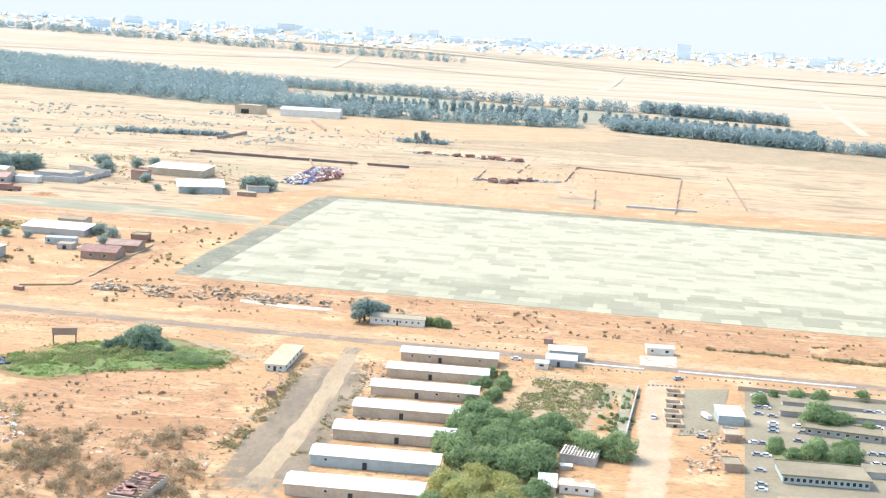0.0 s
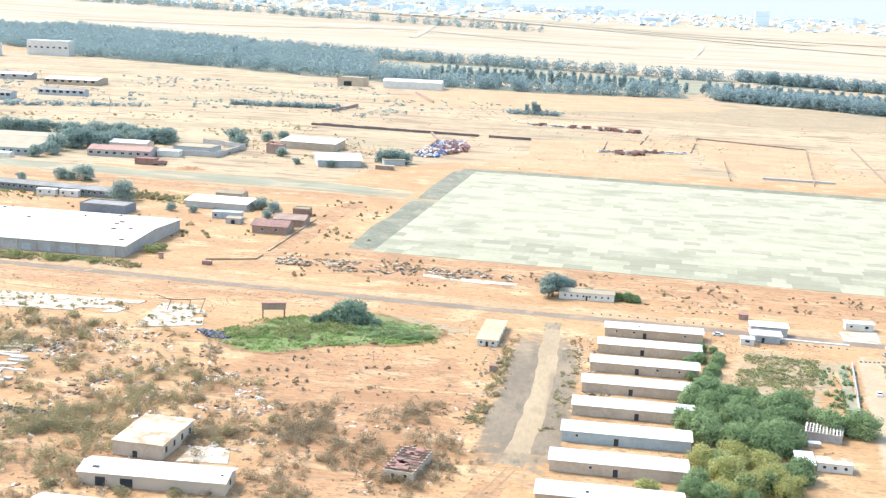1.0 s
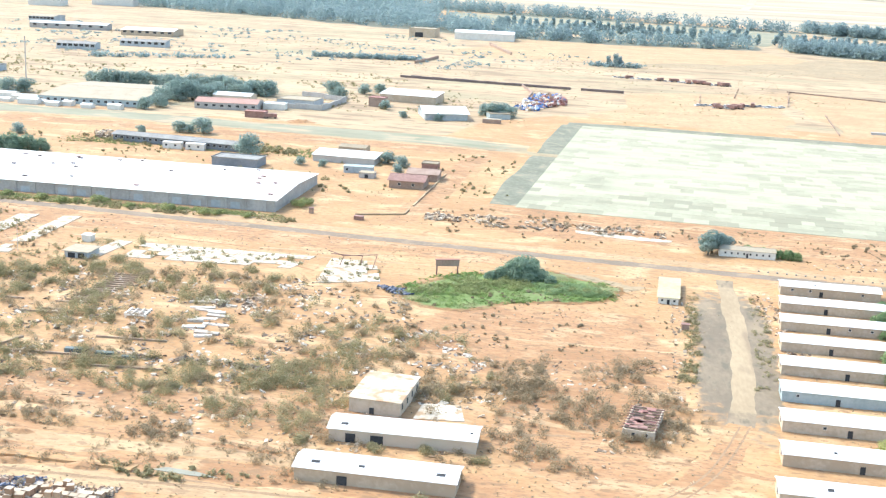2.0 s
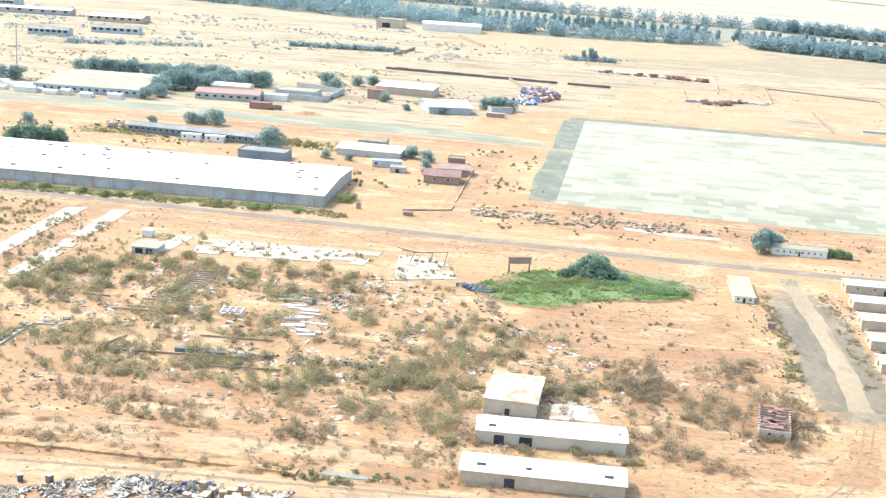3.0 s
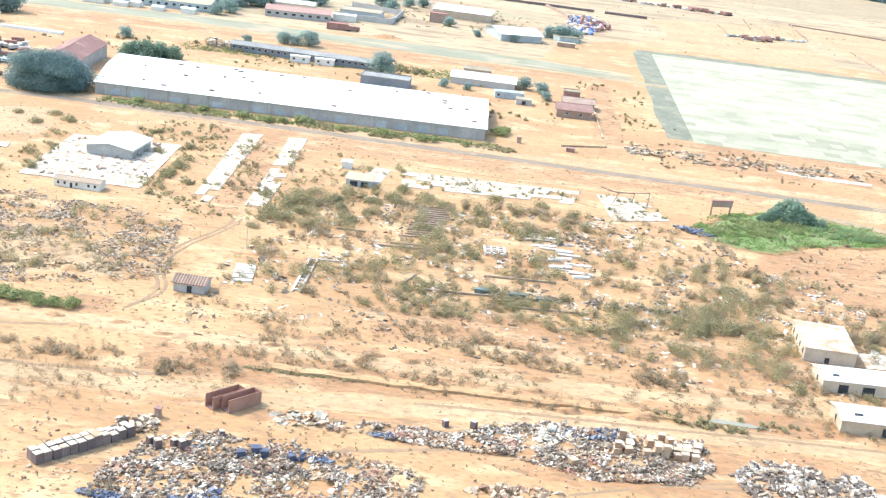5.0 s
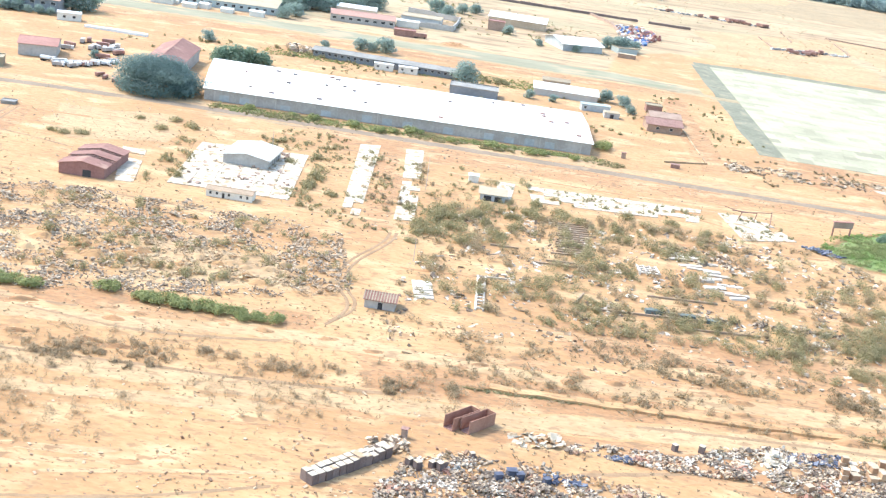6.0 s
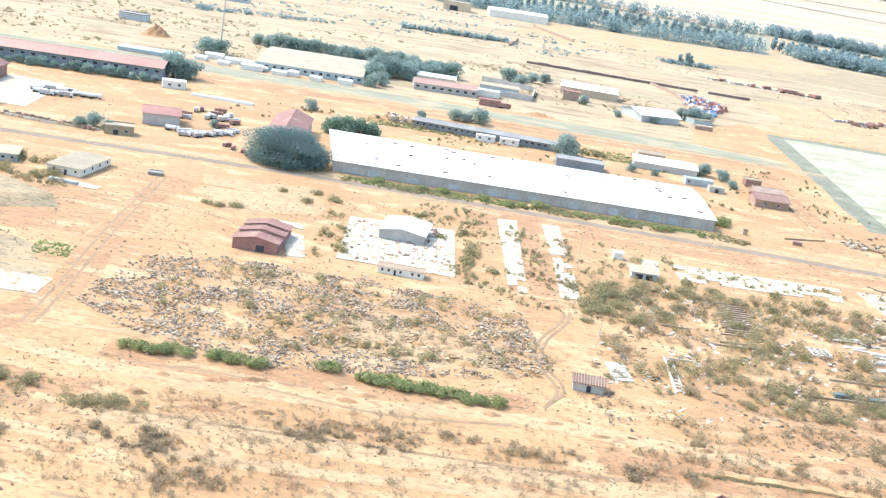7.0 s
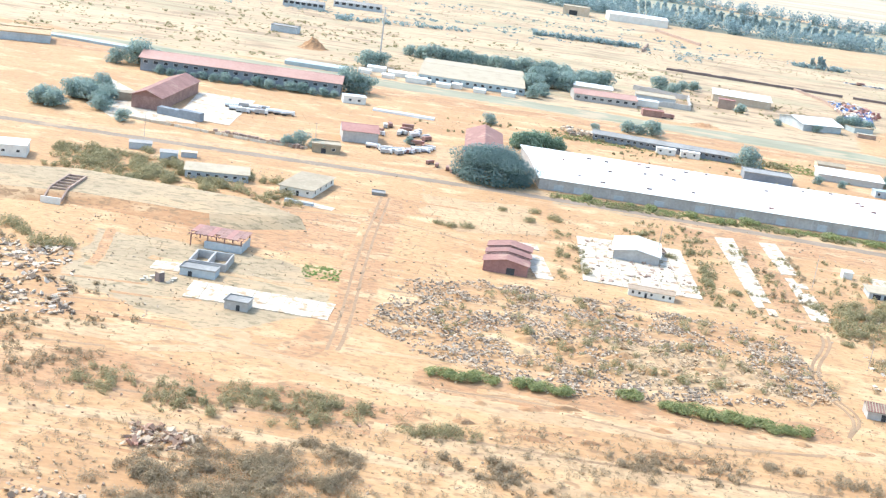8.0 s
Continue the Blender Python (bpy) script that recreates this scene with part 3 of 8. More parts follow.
def rubble_patch(name, spots, seed, low, high, mat, label, category, heap=0.0, flat=0.45):
    """Tumbled broken blocks and plates as one object."""
    rng = np.random.default_rng(seed)
    corner = np.array([(x, y, z) for z in (-1, 1) for x, y in ((-1, -1), (1, -1), (1, 1), (-1, 1))], float)
    face = [(0, 3, 2, 1), (4, 5, 6, 7), (0, 1, 5, 4), (1, 2, 6, 5), (2, 3, 7, 6), (3, 0, 4, 7)]
    verts, faces = [], []
    for x, y in spots:
        s = rng.uniform(low, high) * np.array((rng.uniform(0.5, 1.6), rng.uniform(0.4, 1.0), rng.uniform(0.15, 1.0) * flat)) / 2
        e = Euler(rng.normal(0, 0.35, 3) * (1, 1, 0) + (0, 0, rng.uniform(0, 6.28))).to_matrix()
        lift = s[2] + heap * max(0.0, noise.noise((x / 3.5, y / 3.5, seed))) * 1.6
        v = (corner * s * rng.uniform(0.75, 1.1, (8, 3))) @ np.array(e).T + (x, y, lift + ground_z(x, y))
        faces += [tuple(len(verts) + i for i in f) for f in face]
        verts += v.tolist()
    return tagged(data(name, verts, faces, mat), label, category, kind="stuff")


def mound(name, x, y, rx, ry, h, turn, mat, label, seed, category="dirt mound"):
    """A low heap of earth with an uneven crest."""
    verts, faces, n, k = [], [], 20, 7
    m = Matrix.Translation((x, y, 0)) @ Matrix.Rotation(radians(turn), 4, "Z")
    for i in range(k + 1):
        f = i / k
        for j in range(n):
            a = 2 * math.pi * j / n
            w = 1 + 0.25 * noise.noise((math.cos(a) * 2, math.sin(a) * 2, seed))
            px, py = rx * w * (1 - f) * math.cos(a), ry * w * (1 - f) * math.sin(a)
            z = h * (0.5 - 0.5 * math.cos(math.pi * f)) * (1 + 0.5 * noise.noise((px * 0.6, py * 0.6, seed + 3))) - 0.04
            verts.append(tuple(m @ Vector((px, py, z))))
    for i in range(k):
        for j in range(n):
            q = (j + 1) % n
            faces.append((i * n + j, i * n + q, (i + 1) * n + q, (i + 1) * n + j))
    return tagged(data(name, verts, faces, mat), label, category)


def make_car(name, paint, label, length=2.5, width=1.05, kind="car"):
    """A small parked car: body, cabin glass, roof and four wheels."""
    base = thing(name, Matrix.Identity(4), label, kind)
    L, W = length, width
    bm = bmesh.new()
    v = add_box(bm, -L / 2, L / 2, -W / 2, W / 2, 0.16, 0.52)
    for q in v[4:]:
        q.co.x *= 0.96
        q.co.y *= 0.93
    part("body", bm, paint, base)
    bm = bmesh.new()
    v = add_box(bm, -L * 0.3, L * 0.22, -W * 0.45, W * 0.45, 0.52, 0.78)
    for q in v[4:]:
        q.co.x = q.co.x * 0.78
        q.co.y *= 0.86
    part("window", bm, GLASS_DARK, base, "dark car windows")
    part("roof", boxes((-L * 0.235, L * 0.175, -W * 0.39, W * 0.39, 0.78, 0.82)), paint, base)
    for x in (-L * 0.31, L * 0.31):
        for y in (-W / 2 + 0.06, W / 2 - 0.06):
            bm = bmesh.new()
            bmesh.ops.create_cone(bm, cap_ends=True, segments=10, radius1=0.17, radius2=0.17, depth=0.14, matrix=Matrix.Translation((x, y, 0.17)) @ Matrix.Rotation(math.pi / 2, 4, "X"))
            part("wheel", bm, RUBBER, base)
    return base


def make_truck(name, paint, cargo, label, length=4.2, tank=False):
    base = thing(name, Matrix.Identity(4), label, "truck")
    L, W = length, 1.3
    bm = bmesh.new()
    v = add_box(bm, L / 2 - 1.0, L / 2, -W / 2, W / 2, 0.35, 1.45)
    for q in v[4:]:
        if q.co.x > L / 2 - 0.5:
            q.co.x -= 0.22
    part("cab", bm, paint, base)
    part("windscreen", boxes((L / 2 - 0.10, L / 2 - 0.02, -W * 0.4, W * 0.4, 0.9, 1.25)), GLASS_DARK, base)
    part("chassis", boxes((-L / 2, L / 2 - 0.1, -W * 0.3, W * 0.3, 0.28, 0.42)), DARK, base)
    if tank:
        bm = bmesh.new()
        bmesh.ops.create_cone(bm, cap_ends=True, segments=14, radius1=0.55, radius2=0.55, depth=L - 1.3, matrix=Matrix.Translation((-0.6, 0, 0.98)) @ Matrix.Rotation(math.pi / 2, 4, "Y"))
        part("tank", bm, cargo, base)
    else:
        part("cargo_body", boxes((-L / 2, L / 2 - 1.08, -W / 2, W / 2, 0.43, 1.5)), cargo, base)
    for x in (-L * 0.38, -L * 0.22, L * 0.34):
        for y in (-W / 2 + 0.09, W / 2 - 0.09):
            bm = bmesh.new()
            bmesh.ops.create_cone(bm, cap_ends=True, segments=10, radius1=0.27, radius2=0.27, depth=0.2, matrix=Matrix.Translation((x, y, 0.27)) @ Matrix.Rotation(math.pi / 2, 4, "X"))
            part("wheel", bm, RUBBER, base)
    return base


def put(ob, x, y, turn=0.0, size=1.0, z=0.0, tall=1.0):
    return copy_thing(ob, Matrix.Translation((x, y, z)) @ Matrix.Rotation(radians(turn), 4, "Z") @ Matrix.Diagonal((size, size, size * tall, 1)))


def place(ob, x, y, turn=0.0, size=1.0, z=0.0):
    ob.matrix_world = Matrix.Translation((x, y, z)) @ Matrix.Rotation(radians(turn), 4, "Z") @ Matrix.Diagonal((size, size, size, 1))
    return ob


def post(name, x, y, height, label, radius=0.07, arm=0.0):
    base = thing(name, Matrix.Translation((x, y, 0)), label, "pole")
    bm = bmesh.new()
    limb(bm, (0, 0, -0.1), (0, 0, height), radius, radius * 0.7)
    part("mast", bm, PLASTER_GREY, base)
    if arm:
        part("crossarm", boxes((-arm / 2, arm / 2, -0.04, 0.04, height - 0.4, height - 0.3)), TIMBER, base)
    return base


# ---- the ground and what is laid on it ----
rings = [0.5, 300, 700, 1200, 1700, 2100] + [2200 + 100 * k for k in range(28)] + [6000, 9000]
verts, faces = [], []
for r in rings:
    for k in range(72):
        a = 2 * math.pi * k / 72
        verts.append((r * math.cos(a), r * math.sin(a), ground_z(r, 0)))
faces.append(tuple(range(72)))
for i in range(len(rings) - 1):
    for k in range(72):
        q = (k + 1) % 72
        faces.append((i * 72 + k, (i + 1) * 72 + k, (i + 1) * 72 + q, i * 72 + q))
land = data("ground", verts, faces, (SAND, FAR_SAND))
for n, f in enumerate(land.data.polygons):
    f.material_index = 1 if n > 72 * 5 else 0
    f.use_smooth = True
tagged(land, "flat sandy orange-tan desert ground", "ground", kind="structure")
# distance: an added glowing wall stands in for bright haze at the plain's edge
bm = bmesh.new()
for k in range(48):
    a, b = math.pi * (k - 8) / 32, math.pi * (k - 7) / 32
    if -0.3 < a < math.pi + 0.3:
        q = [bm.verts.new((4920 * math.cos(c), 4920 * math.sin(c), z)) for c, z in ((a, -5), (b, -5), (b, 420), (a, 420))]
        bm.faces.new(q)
tagged(link_bm("backdrop", bm, HAZE), "glowing pale wall standing in for haze over the horizon", "haze", kind="structure")

ROAD_LINE = [(-900, 452), (-371, 364), (-290, 353), (-218, 343), (-102, 313), (-37, 296), (11, 285), (79, 268), (132, 256), (600, 150)]
ribbon("road", ROAD_LINE, 4.2, ASPHALT, "straight dusty asphalt road through the desert", "road", z=0.05, ragged=0.12)
ribbon("road_verge", [(x, y + 6) for x, y in ROAD_LINE], 5.0, PALE_SAND, "pale sandy verge beside the road", "verge", z=0.025, ragged=0.3)
ribbon("side_road", [(81.0, 263), (57.6, 184.5), (31, 95)], 6.2, ROAD_TAN, "pale tan side road leading to the gate", "road", z=0.06, ragged=0.08)
ribbon("ditch", [(69.5, 249.1), (64, 229), (58.2, 207.7)], 1.8, CANAL, "narrow weedy ditch beside the side road", "ditch", z=0.04, ragged=0.2)
ribbon("dirt_track", [(7.2, 280), (4.9, 262), (0.2, 230), (-4.8, 203), (-9.8, 182), (-16, 168)], 14.0, GRAVEL, "wide grey-brown gravel strip", "track", z=0.03, ragged=0.1)
ribbon("wheel_track", [(9, 278), (6.5, 263), (1.2, 229), (-4.6, 202), (-10, 183)], 5.4, TRACK, "worn pale wheel track", "track", z=0.05, ragged=0.15)
ribbon("dirt_track", [(-9, 184), (-15, 172), (-21, 161), (-32, 150), (-46, 140)], 6.0, SOIL, "orange dirt track fanning out from the strip", "track", z=0.04, ragged=0.3)
for dx, dy in ((-0.8, 0.0), (0.9, 0.0)):
    ribbon("wheel_rut", [(-9 + dx, 184), (-14.5 + dx, 172 + dy), (-20.5 + dx, 161 + dy), (-31 + 2 * dx, 150 + dy)], 0.5, RUT, "wheel rut in orange soil", "track", z=0.05, ragged=0.3)
ribbon("dirt_track", [(-259, 330), (-263, 300), (-270, 254), (-275, 213), (-290, 195)], 7.0, SOIL, "wide dirt track off the road", "track", z=0.03, ragged=0.3)
ribbon("dirt_track", [(-42, 452), (-52, 415), (-60, 372), (-69, 336), (-74, 318)], 8.0, SOIL, "orange dirt track beside the bank", "track", z=0.03, ragged=0.3)
ribbon("canal", [(-420, 552), (-249, 520), (-187, 510), (-124, 494), (-59, 478), (-26, 464), (-12, 461)], 17, CANAL, "long pale green overgrown channel", "channel", z=0.04, ragged=0.3)
ribbon("dirt_track", [(-430, 530), (-240, 494), (-121, 470), (-27, 448)], 13, SOIL, "smooth brown dirt road along the channel", "track", z=0.03, ragged=0.3)
for line, width in (([(-330, 208), (-294, 207), (-262, 190), (-223, 184), (-198, 186), (-150, 172), (-60, 160)], 4.0), ([(-270, 176), (-225, 168), (-180, 160), (-120, 156), (-70, 148)], 5.0), ([(-340, 176), (-290, 172), (-240, 160), (-195, 158)], 3.0)):
    ribbon("wheel_track", line, width, PALE_SAND, "worn pale wheel track in sand", "track", z=0.03, ragged=0.3)
for dx in (-0.7, 0.7):
    ribbon("wheel_rut", [(-173 + dx, 243), (-175 + dx, 236), (-184 + dx, 222), (-186.5 + dx, 210), (-184 + dx, 199), (-190, 190)], 0.5, RUT, "curving wheel rut", "track", z=0.045)

for line, width, mat in (([(-239.4, 189.1), (-231, 186.1), (-221.5, 182.3), (-210, 181.1), (-196, 182)], 0.8, RUT), ([(-259, 175.9), (-251, 174.7), (-237.5, 172), (-225.9, 170.6), (-217, 169.4), (-203.8, 166.9), (-180, 165)], 0.9, RUT), ([(-149, 177.5), (-132.3, 176.4), (-115, 170.9), (-89.7, 167), (-83, 164.3)], 1.3, SOIL), ([(-147, 159.5), (-123, 157), (-108.6, 154.5), (-91, 152.5), (-74.8, 150)], 1.0, RUT), ([(-345, 210), (-331, 207.7), (-319.5, 204.6), (-310.4, 202.9), (-300.5, 207.3), (-293.8, 213), (-290, 208.6), (-292.9, 202.5), (-301, 201.6), (-312, 198)], 2.6, PALE_SAND), ([(-322.5, 239.6), (-322, 250), (-323.2, 268)], 1.6, SOIL), ([(-277, 206), (-274.2, 225), (-271, 262), (-263.2, 322)], 0.7, RUT), ([(-275, 206), (-272.2, 225), (-269, 262), (-261.2, 322)], 0.7, RUT)):
    ribbon("wheel_track", line, width, mat, "long wheel rut over the sand", "track", z=0.04, ragged=0.3)

# soil patches with their own colour
# golden weedy plain; its duller colour also takes up some of the haze
sheet("far_plain", [(-1500, 640), (-420, 570), (-60, 500), (-10, 560), (210, 540), (700, 460), (1500, 500), (1500, 1300), (500, 1350), (-100, 1250), (-1500, 1700)], PLAIN, "wide golden weedy plain beyond the channel, dulled for haze", "plain", z=0.0, thick=0.02, ragged=9)
for n, outline, mat, text in (
    ("soil_patch", [(-68, 232), (-52, 246), (-20, 244), (-12, 215), (-22, 205), (-48, 202), (-62, 212)], SOIL, "bare orange soil"),
    ("soil_patch", [(-179.4, 244.5), (-173.0, 246.4), (-164.0, 312.9), (-169.8, 314.8)], SOIL, "worn brown soil between the concrete strips"),
    ("soil_patch", [(-60, 236), (-34, 240), (-30, 216), (-50, 206), (-64, 216)], SOIL, "trampled orange soil"),
    ("soil_patch", [(-42, 350), (-44, 322), (0, 312), (60, 296), (155, 274), (155, 302), (60, 325)], SOIL, "bare orange soil beside the field"),
    ("soil_patch", [(-290, 300), (-262, 296), (-266, 262), (-300, 262), (-312, 280)], SOIL, "bare orange soil"),
    ("sand_patch", [(-252, 330), (-222, 326), (-224, 300), (-246, 296), (-256, 312)], PALE_SAND, "pale bare sand"),
    ("dry_grass_patch", [(-326, 266), (-284, 256), (-272, 226), (-300, 212), (-326, 230)], DRY_GRASS, "dry greenish-brown ground"),
    ("dry_grass_patch", [(-215, 336), (-106, 318), (-104, 326), (-215, 346)], DRY_GRASS, "dry grass along the warehouse wall"),
    ("dry_grass_patch", [(-300, 640), (-120, 640), (-60, 760), (-180, 820), (-420, 760)], PLAIN, "dry greenish-brown plain"),
    ("dry_grass_patch", [(-420, 900), (-40, 860), (-20, 1020), (-420, 1100)], PLAIN, "dry greenish plain before the wood"),
    ("sand_patch", [(6, 560), (100, 538), (148, 712), (46, 672)], PALE_SAND, "pale fenced plot"),
    ("sand_patch", [(122, 541), (196, 540), (203, 682), (148, 718), (128, 600)], PALE_SAND, "pale fenced plot"),
    ("sand_patch", [(-60, 880), (240, 850), (215, 1040), (20, 1060)], PALE_SAND, "pale sandy plain"),
    ("sand_patch", [(-700, 2000), (-200, 1850), (330, 1400), (900, 1300), (1600, 1350), (1500, 1480), (1150, 1780), (600, 2040), (-100, 2120)], FAR_SAND, "haze-paled sandy plain behind the wood"),
    ("dry_grass_patch", [(60, 860), (470, 760), (470, 880), (250, 1000), (210, 930)], DRY_GRASS, "brownish plain before the wood"),
    ("dry_grass_patch", [(49, 258), (70, 254), (55, 218), (36, 221), (42, 238)], DRY_GRASS, "dry weedy plot behind the sheds"),
    ("soil_patch", [(-170, 181), (-130, 176), (-86, 166), (-84, 150), (-112, 151), (-150, 160)], SOIL, "worn orange soil beside the gully"),
    ("soil_patch", [(-186, 182), (-100, 172), (-56, 160), (-36, 142), (-90, 128), (-120, 134), (-150, 150), (-186, 158)], SOIL, "worn orange soil beside the scrap yard"),
    ("soil_patch", [(-150, 200), (-92, 190), (-60, 180), (-60, 172), (-110, 178), (-150, 186)], SOIL, "orange soil strip along the yard"),
    ("soil_patch", [(-46, 214), (-16, 206), (-18, 160), (-40, 150), (-52, 176)], SOIL, "orange trampled soil round the ruin"),
    ("soil_patch", [(-330, 200), (-262, 186), (-268, 176), (-330, 184)], SOIL, "orange soil ridge"),
    ("soil_patch", [(-262, 202), (-190, 192), (-192, 186), (-262, 192)], SOIL, "orange soil below the hedge"),
    ("soil_patch", [(-180, 330), (-100, 310), (-40, 294), (-44, 286), (-100, 296), (-180, 316)], SOIL, "orange soil along the road"),
    ("sand_patch", [(-224, 227), (-198, 223), (-190, 206), (-224, 205)], PALE_SAND, "tipped pale sand"),
):
    far = max(y for x, y in outline)
    sheet(n, outline, mat, text, "ground", z=0.01, thick=0.02, ragged=2.5 if far < 450 else 9 if far < 1300 else 25)

ribbon("wheel_track", [(50, 257.5), (41.5, 238.4), (34.5, 222)], 1.8, PALE_SAND, "pale footpath beside the weedy plot", "path", z=0.05, ragged=0.2)

# worn streaks in the bare ground
rk = random.Random(77)
for k in range(150):
    x, y = rk.uniform(-340, -15), 134 + 214 * rk.random() ** 1.5
    a, n = radians(-10 + rk.gauss(0, 9)), rk.uniform(6, 24)
    bend = rk.uniform(-2.5, 2.5)
    line = [(x - n * math.cos(a), y - n * math.sin(a)), (x, y + bend), (x + n * math.cos(a), y + n * math.sin(a))]
    ribbon("soil_streak", line, rk.uniform(0.3, 0.7) if k % 5 == 1 else rk.uniform(0.4, 1.6), (SOIL, RUT, SOIL, PALE_SAND, SOIL)[k % 5], "worn streak of bare soil", "ground", z=0.01, ragged=0.6)

# the slab field and its banks
FU, FV, FO = Vector((0.970, -0.243)), Vector((0.222, 0.975)), Vector((-37, 354))
corner = lambda a, b: tuple(FO + FU * a + FV * b)
field = sheet("field", [corner(0, 0), corner(330, 0), corner(330, 189), corner(0, 189)], SLAB, "huge pale greenish field of cast slabs", "field", z=0.05)
FIELD_Z = LAYER[0] + 0.0545
BERM = 0.5
for p, q, n in ((corner(0, 2), corner(0, 97), (-9.0, 0)), (corner(0, 104), corner(0, 189), (-9.0, 0)), (corner(-7, 189), corner(330, 189), (0, 8.0))):
    out = FU * n[0] + FV * n[1]
    verts, faces = [], []
    for k in range(41):
        c = Vector(p).lerp(Vector(q), k / 40)
        w = 1 + 0.16 * noise.noise((c.x / 34, c.y / 34, 3.0))
        for f, z in ((0.0, 0.06), (0.35, BERM * 0.45), (0.9 * w, BERM), (1.0 * w, BERM), (1.5, 0.02)):
            z = 0.06 + (z - 0.06) * min(1.0, k / 3, (40 - k) / 3) if 0.1 < f < 1.4 else z
            r = 0.07 * noise.noise((c.x / 2.5, c.y / 2.5, f * 3.0)) if 0.1 < f < 1.4 and 2 < k < 38 else 0.0
            verts.append((c.x + out.x * f, c.y + out.y * f, z + r))
    for k in range(40):
        faces += [(5 * k + j, 5 * k + j + 1, 5 * k + j + 6, 5 * k + j + 5) for j in range(4)]
    berm = data("bank", verts, faces, (BANK, SAND))
    for k, f in enumerate(berm.data.polygons):
        f.material_index = 1 if k % 4 == 3 else 0
    tagged(berm, "low grey-green lined bank round the field", "bank", kind="structure")
ribbon("dirt_track", [corner(-18, -6), corner(100, -6), corner(345, -6)], 9, SOIL, "orange dirt strip along the field", "track", z=0.04, ragged=0.3)
sheet("concrete_pad", [(-22, 326), (4, 318), (3, 315.5), (-8, 317), (-22, 322.5)], CONCRETE, "broken white concrete strip", "slab", z=0.05)

# dark lines over the far plain
for line, width in (([(405, 1880), (500, 2200), (622, 2660)], 22), ([(830, 2070), (620, 1450), (520, 1150)], 16), ([(-1125, 4600), (-221, 4200), (316, 3400), (737, 3000), (1108, 2800), (1700, 2500)], 45), ([(-700, 2530), (-346, 2560), (0, 2800), (210, 2463), (420, 2300)], 22), ([(-12, 2385), (58, 3190)], 25), ([(-900, 3700), (190, 3500), (629, 2900), (994, 2350), (1400, 2000)], 80), ([(300, 1330), (571, 1351)], 12), ([(-300, 3600), (300, 3300), (900, 2750)], 60)):
    ribbon("far_track", line, width * 0.6, FAR_LINE, "dark narrow strip over the far plain", "track", z=0.06)
ribbon("canal", [(-900, 640), (-420, 552)], 12, CANAL, "long pale green overgrown channel", "channel", z=0.04, ragged=0.3)
sheet("sand_patch", [(-246, 362), (-241, 364), (-234.5, 401), (-243, 398)], PALE_SAND, "pale sand beside the barn", "ground", z=0.02, thick=0.02, ragged=1.0)


# ---- the camp: row of sheds ----
SHED_DIR = Vector((22.6, -4.1)).normalized()
SHED_OUT = Vector((-SHED_DIR.y, SHED_DIR.x))
rng_camp = random.Random(4)
for i in range(10):
    ridge = Vector((20.3 - 3.86 * i, 270.6 - 14.25 * i))
    fl = ridge - SHED_OUT * 2.75
    fl = fl + (SHED_DIR * -0.6 if i == 8 else Vector((0, 0)))
    wins = [(u, 0.5, 0.45, 1.1) for u in (0.12, 0.3, 0.62, 0.82) if rng_camp.random() < 0.25]
    building("barracks_shed", fl, fl + SHED_DIR * (22.6 if i < 8 else 24), 5.5, 2.1, "long low beige shed with white sheet-metal roof", "shed", rise=0.6, group="row of sheds beside the gravel strip", wall=BLUE_PAINT if i == 5 else PLASTER, windows=wins, doors=[(rng_camp.uniform(0.4, 0.55), 0.8, 1.3)], side_windows=1, over=0.25, roof_label="white sheet-metal roof", skylights=[(0.35, 0.25, 0.5, 0.5)] if i in (0, 7) else [(0.3, 0.3, 0.9, 0.7), (0.75, 0.3, 1.2, 0.7)] if i == 8 else ())
# annexes before the second shed

# long sheds, box store and ruin in the scrub
building("storage_shed", (-77.5, 171.3), (-54.6, 168.0), 6.0, 2.15, "long beige shed with white roof and hatch", "shed", rise=0.65, skylights=[(0.1, 0.22, 1.1, 0.55), (0.96, 0.3, 0.5, 0.3)], doors=[(0.15, 1.6, 1.5), (0.33, 2.0, 1.5)], side_windows=1, over=0.3, roof_label="white sheet-metal roof")
building("storage_shed", (-81.2, 156.5), (-58.0, 152.5), 6.0, 2.15, "long beige shed with three dark roof hatches", "shed", rise=0.65, skylights=[(0.12, 0.25, 1.3, 0.6), (0.41, 0.25, 0.9, 0.5), (0.9, 0.25, 1.3, 0.6)], doors=[(0.3, 1.5, 1.4)], side_windows=1, over=0.3, roof_label="white sheet-metal roof")
building("store_house", (-75.2, 183.9), (-66.7, 181.8), 12.5, 2.5, "square beige store with stained pale roof", "store", roof="mono", rise=0.25, top=OLD_ROOF, doors=[(0.45, 0.8, 1.1)], side_windows=4, over=0.2, roof_label="rust-stained pale roof")
sheet("concrete_pad", [(-64.5, 181.5), (-56, 181), (-56.5, 188), (-63, 188.5)], CONCRETE, "cracked pale concrete pad beside the store", "slab", z=0.06)
ruin = building("ruined_house", (-30.8, 176.9), (-25.9, 175.3), 11.0, 1.7, "roofless small house with rusty broken rafters", "ruin", roof="none", rise=0.0, wall=PLASTER, windows=[(0.75, 0.5, 0.5, 0.8)], doors=[(0.35, 0.5, 1.2)], top=RUST)
for k in range(9):
    part("rafter", boxes((-0.25, 5.4, 0.6 + 1.2 * k, 0.75 + 1.2 * k, 1.79, 1.92)), RUST, ruin, "rusty rafter")
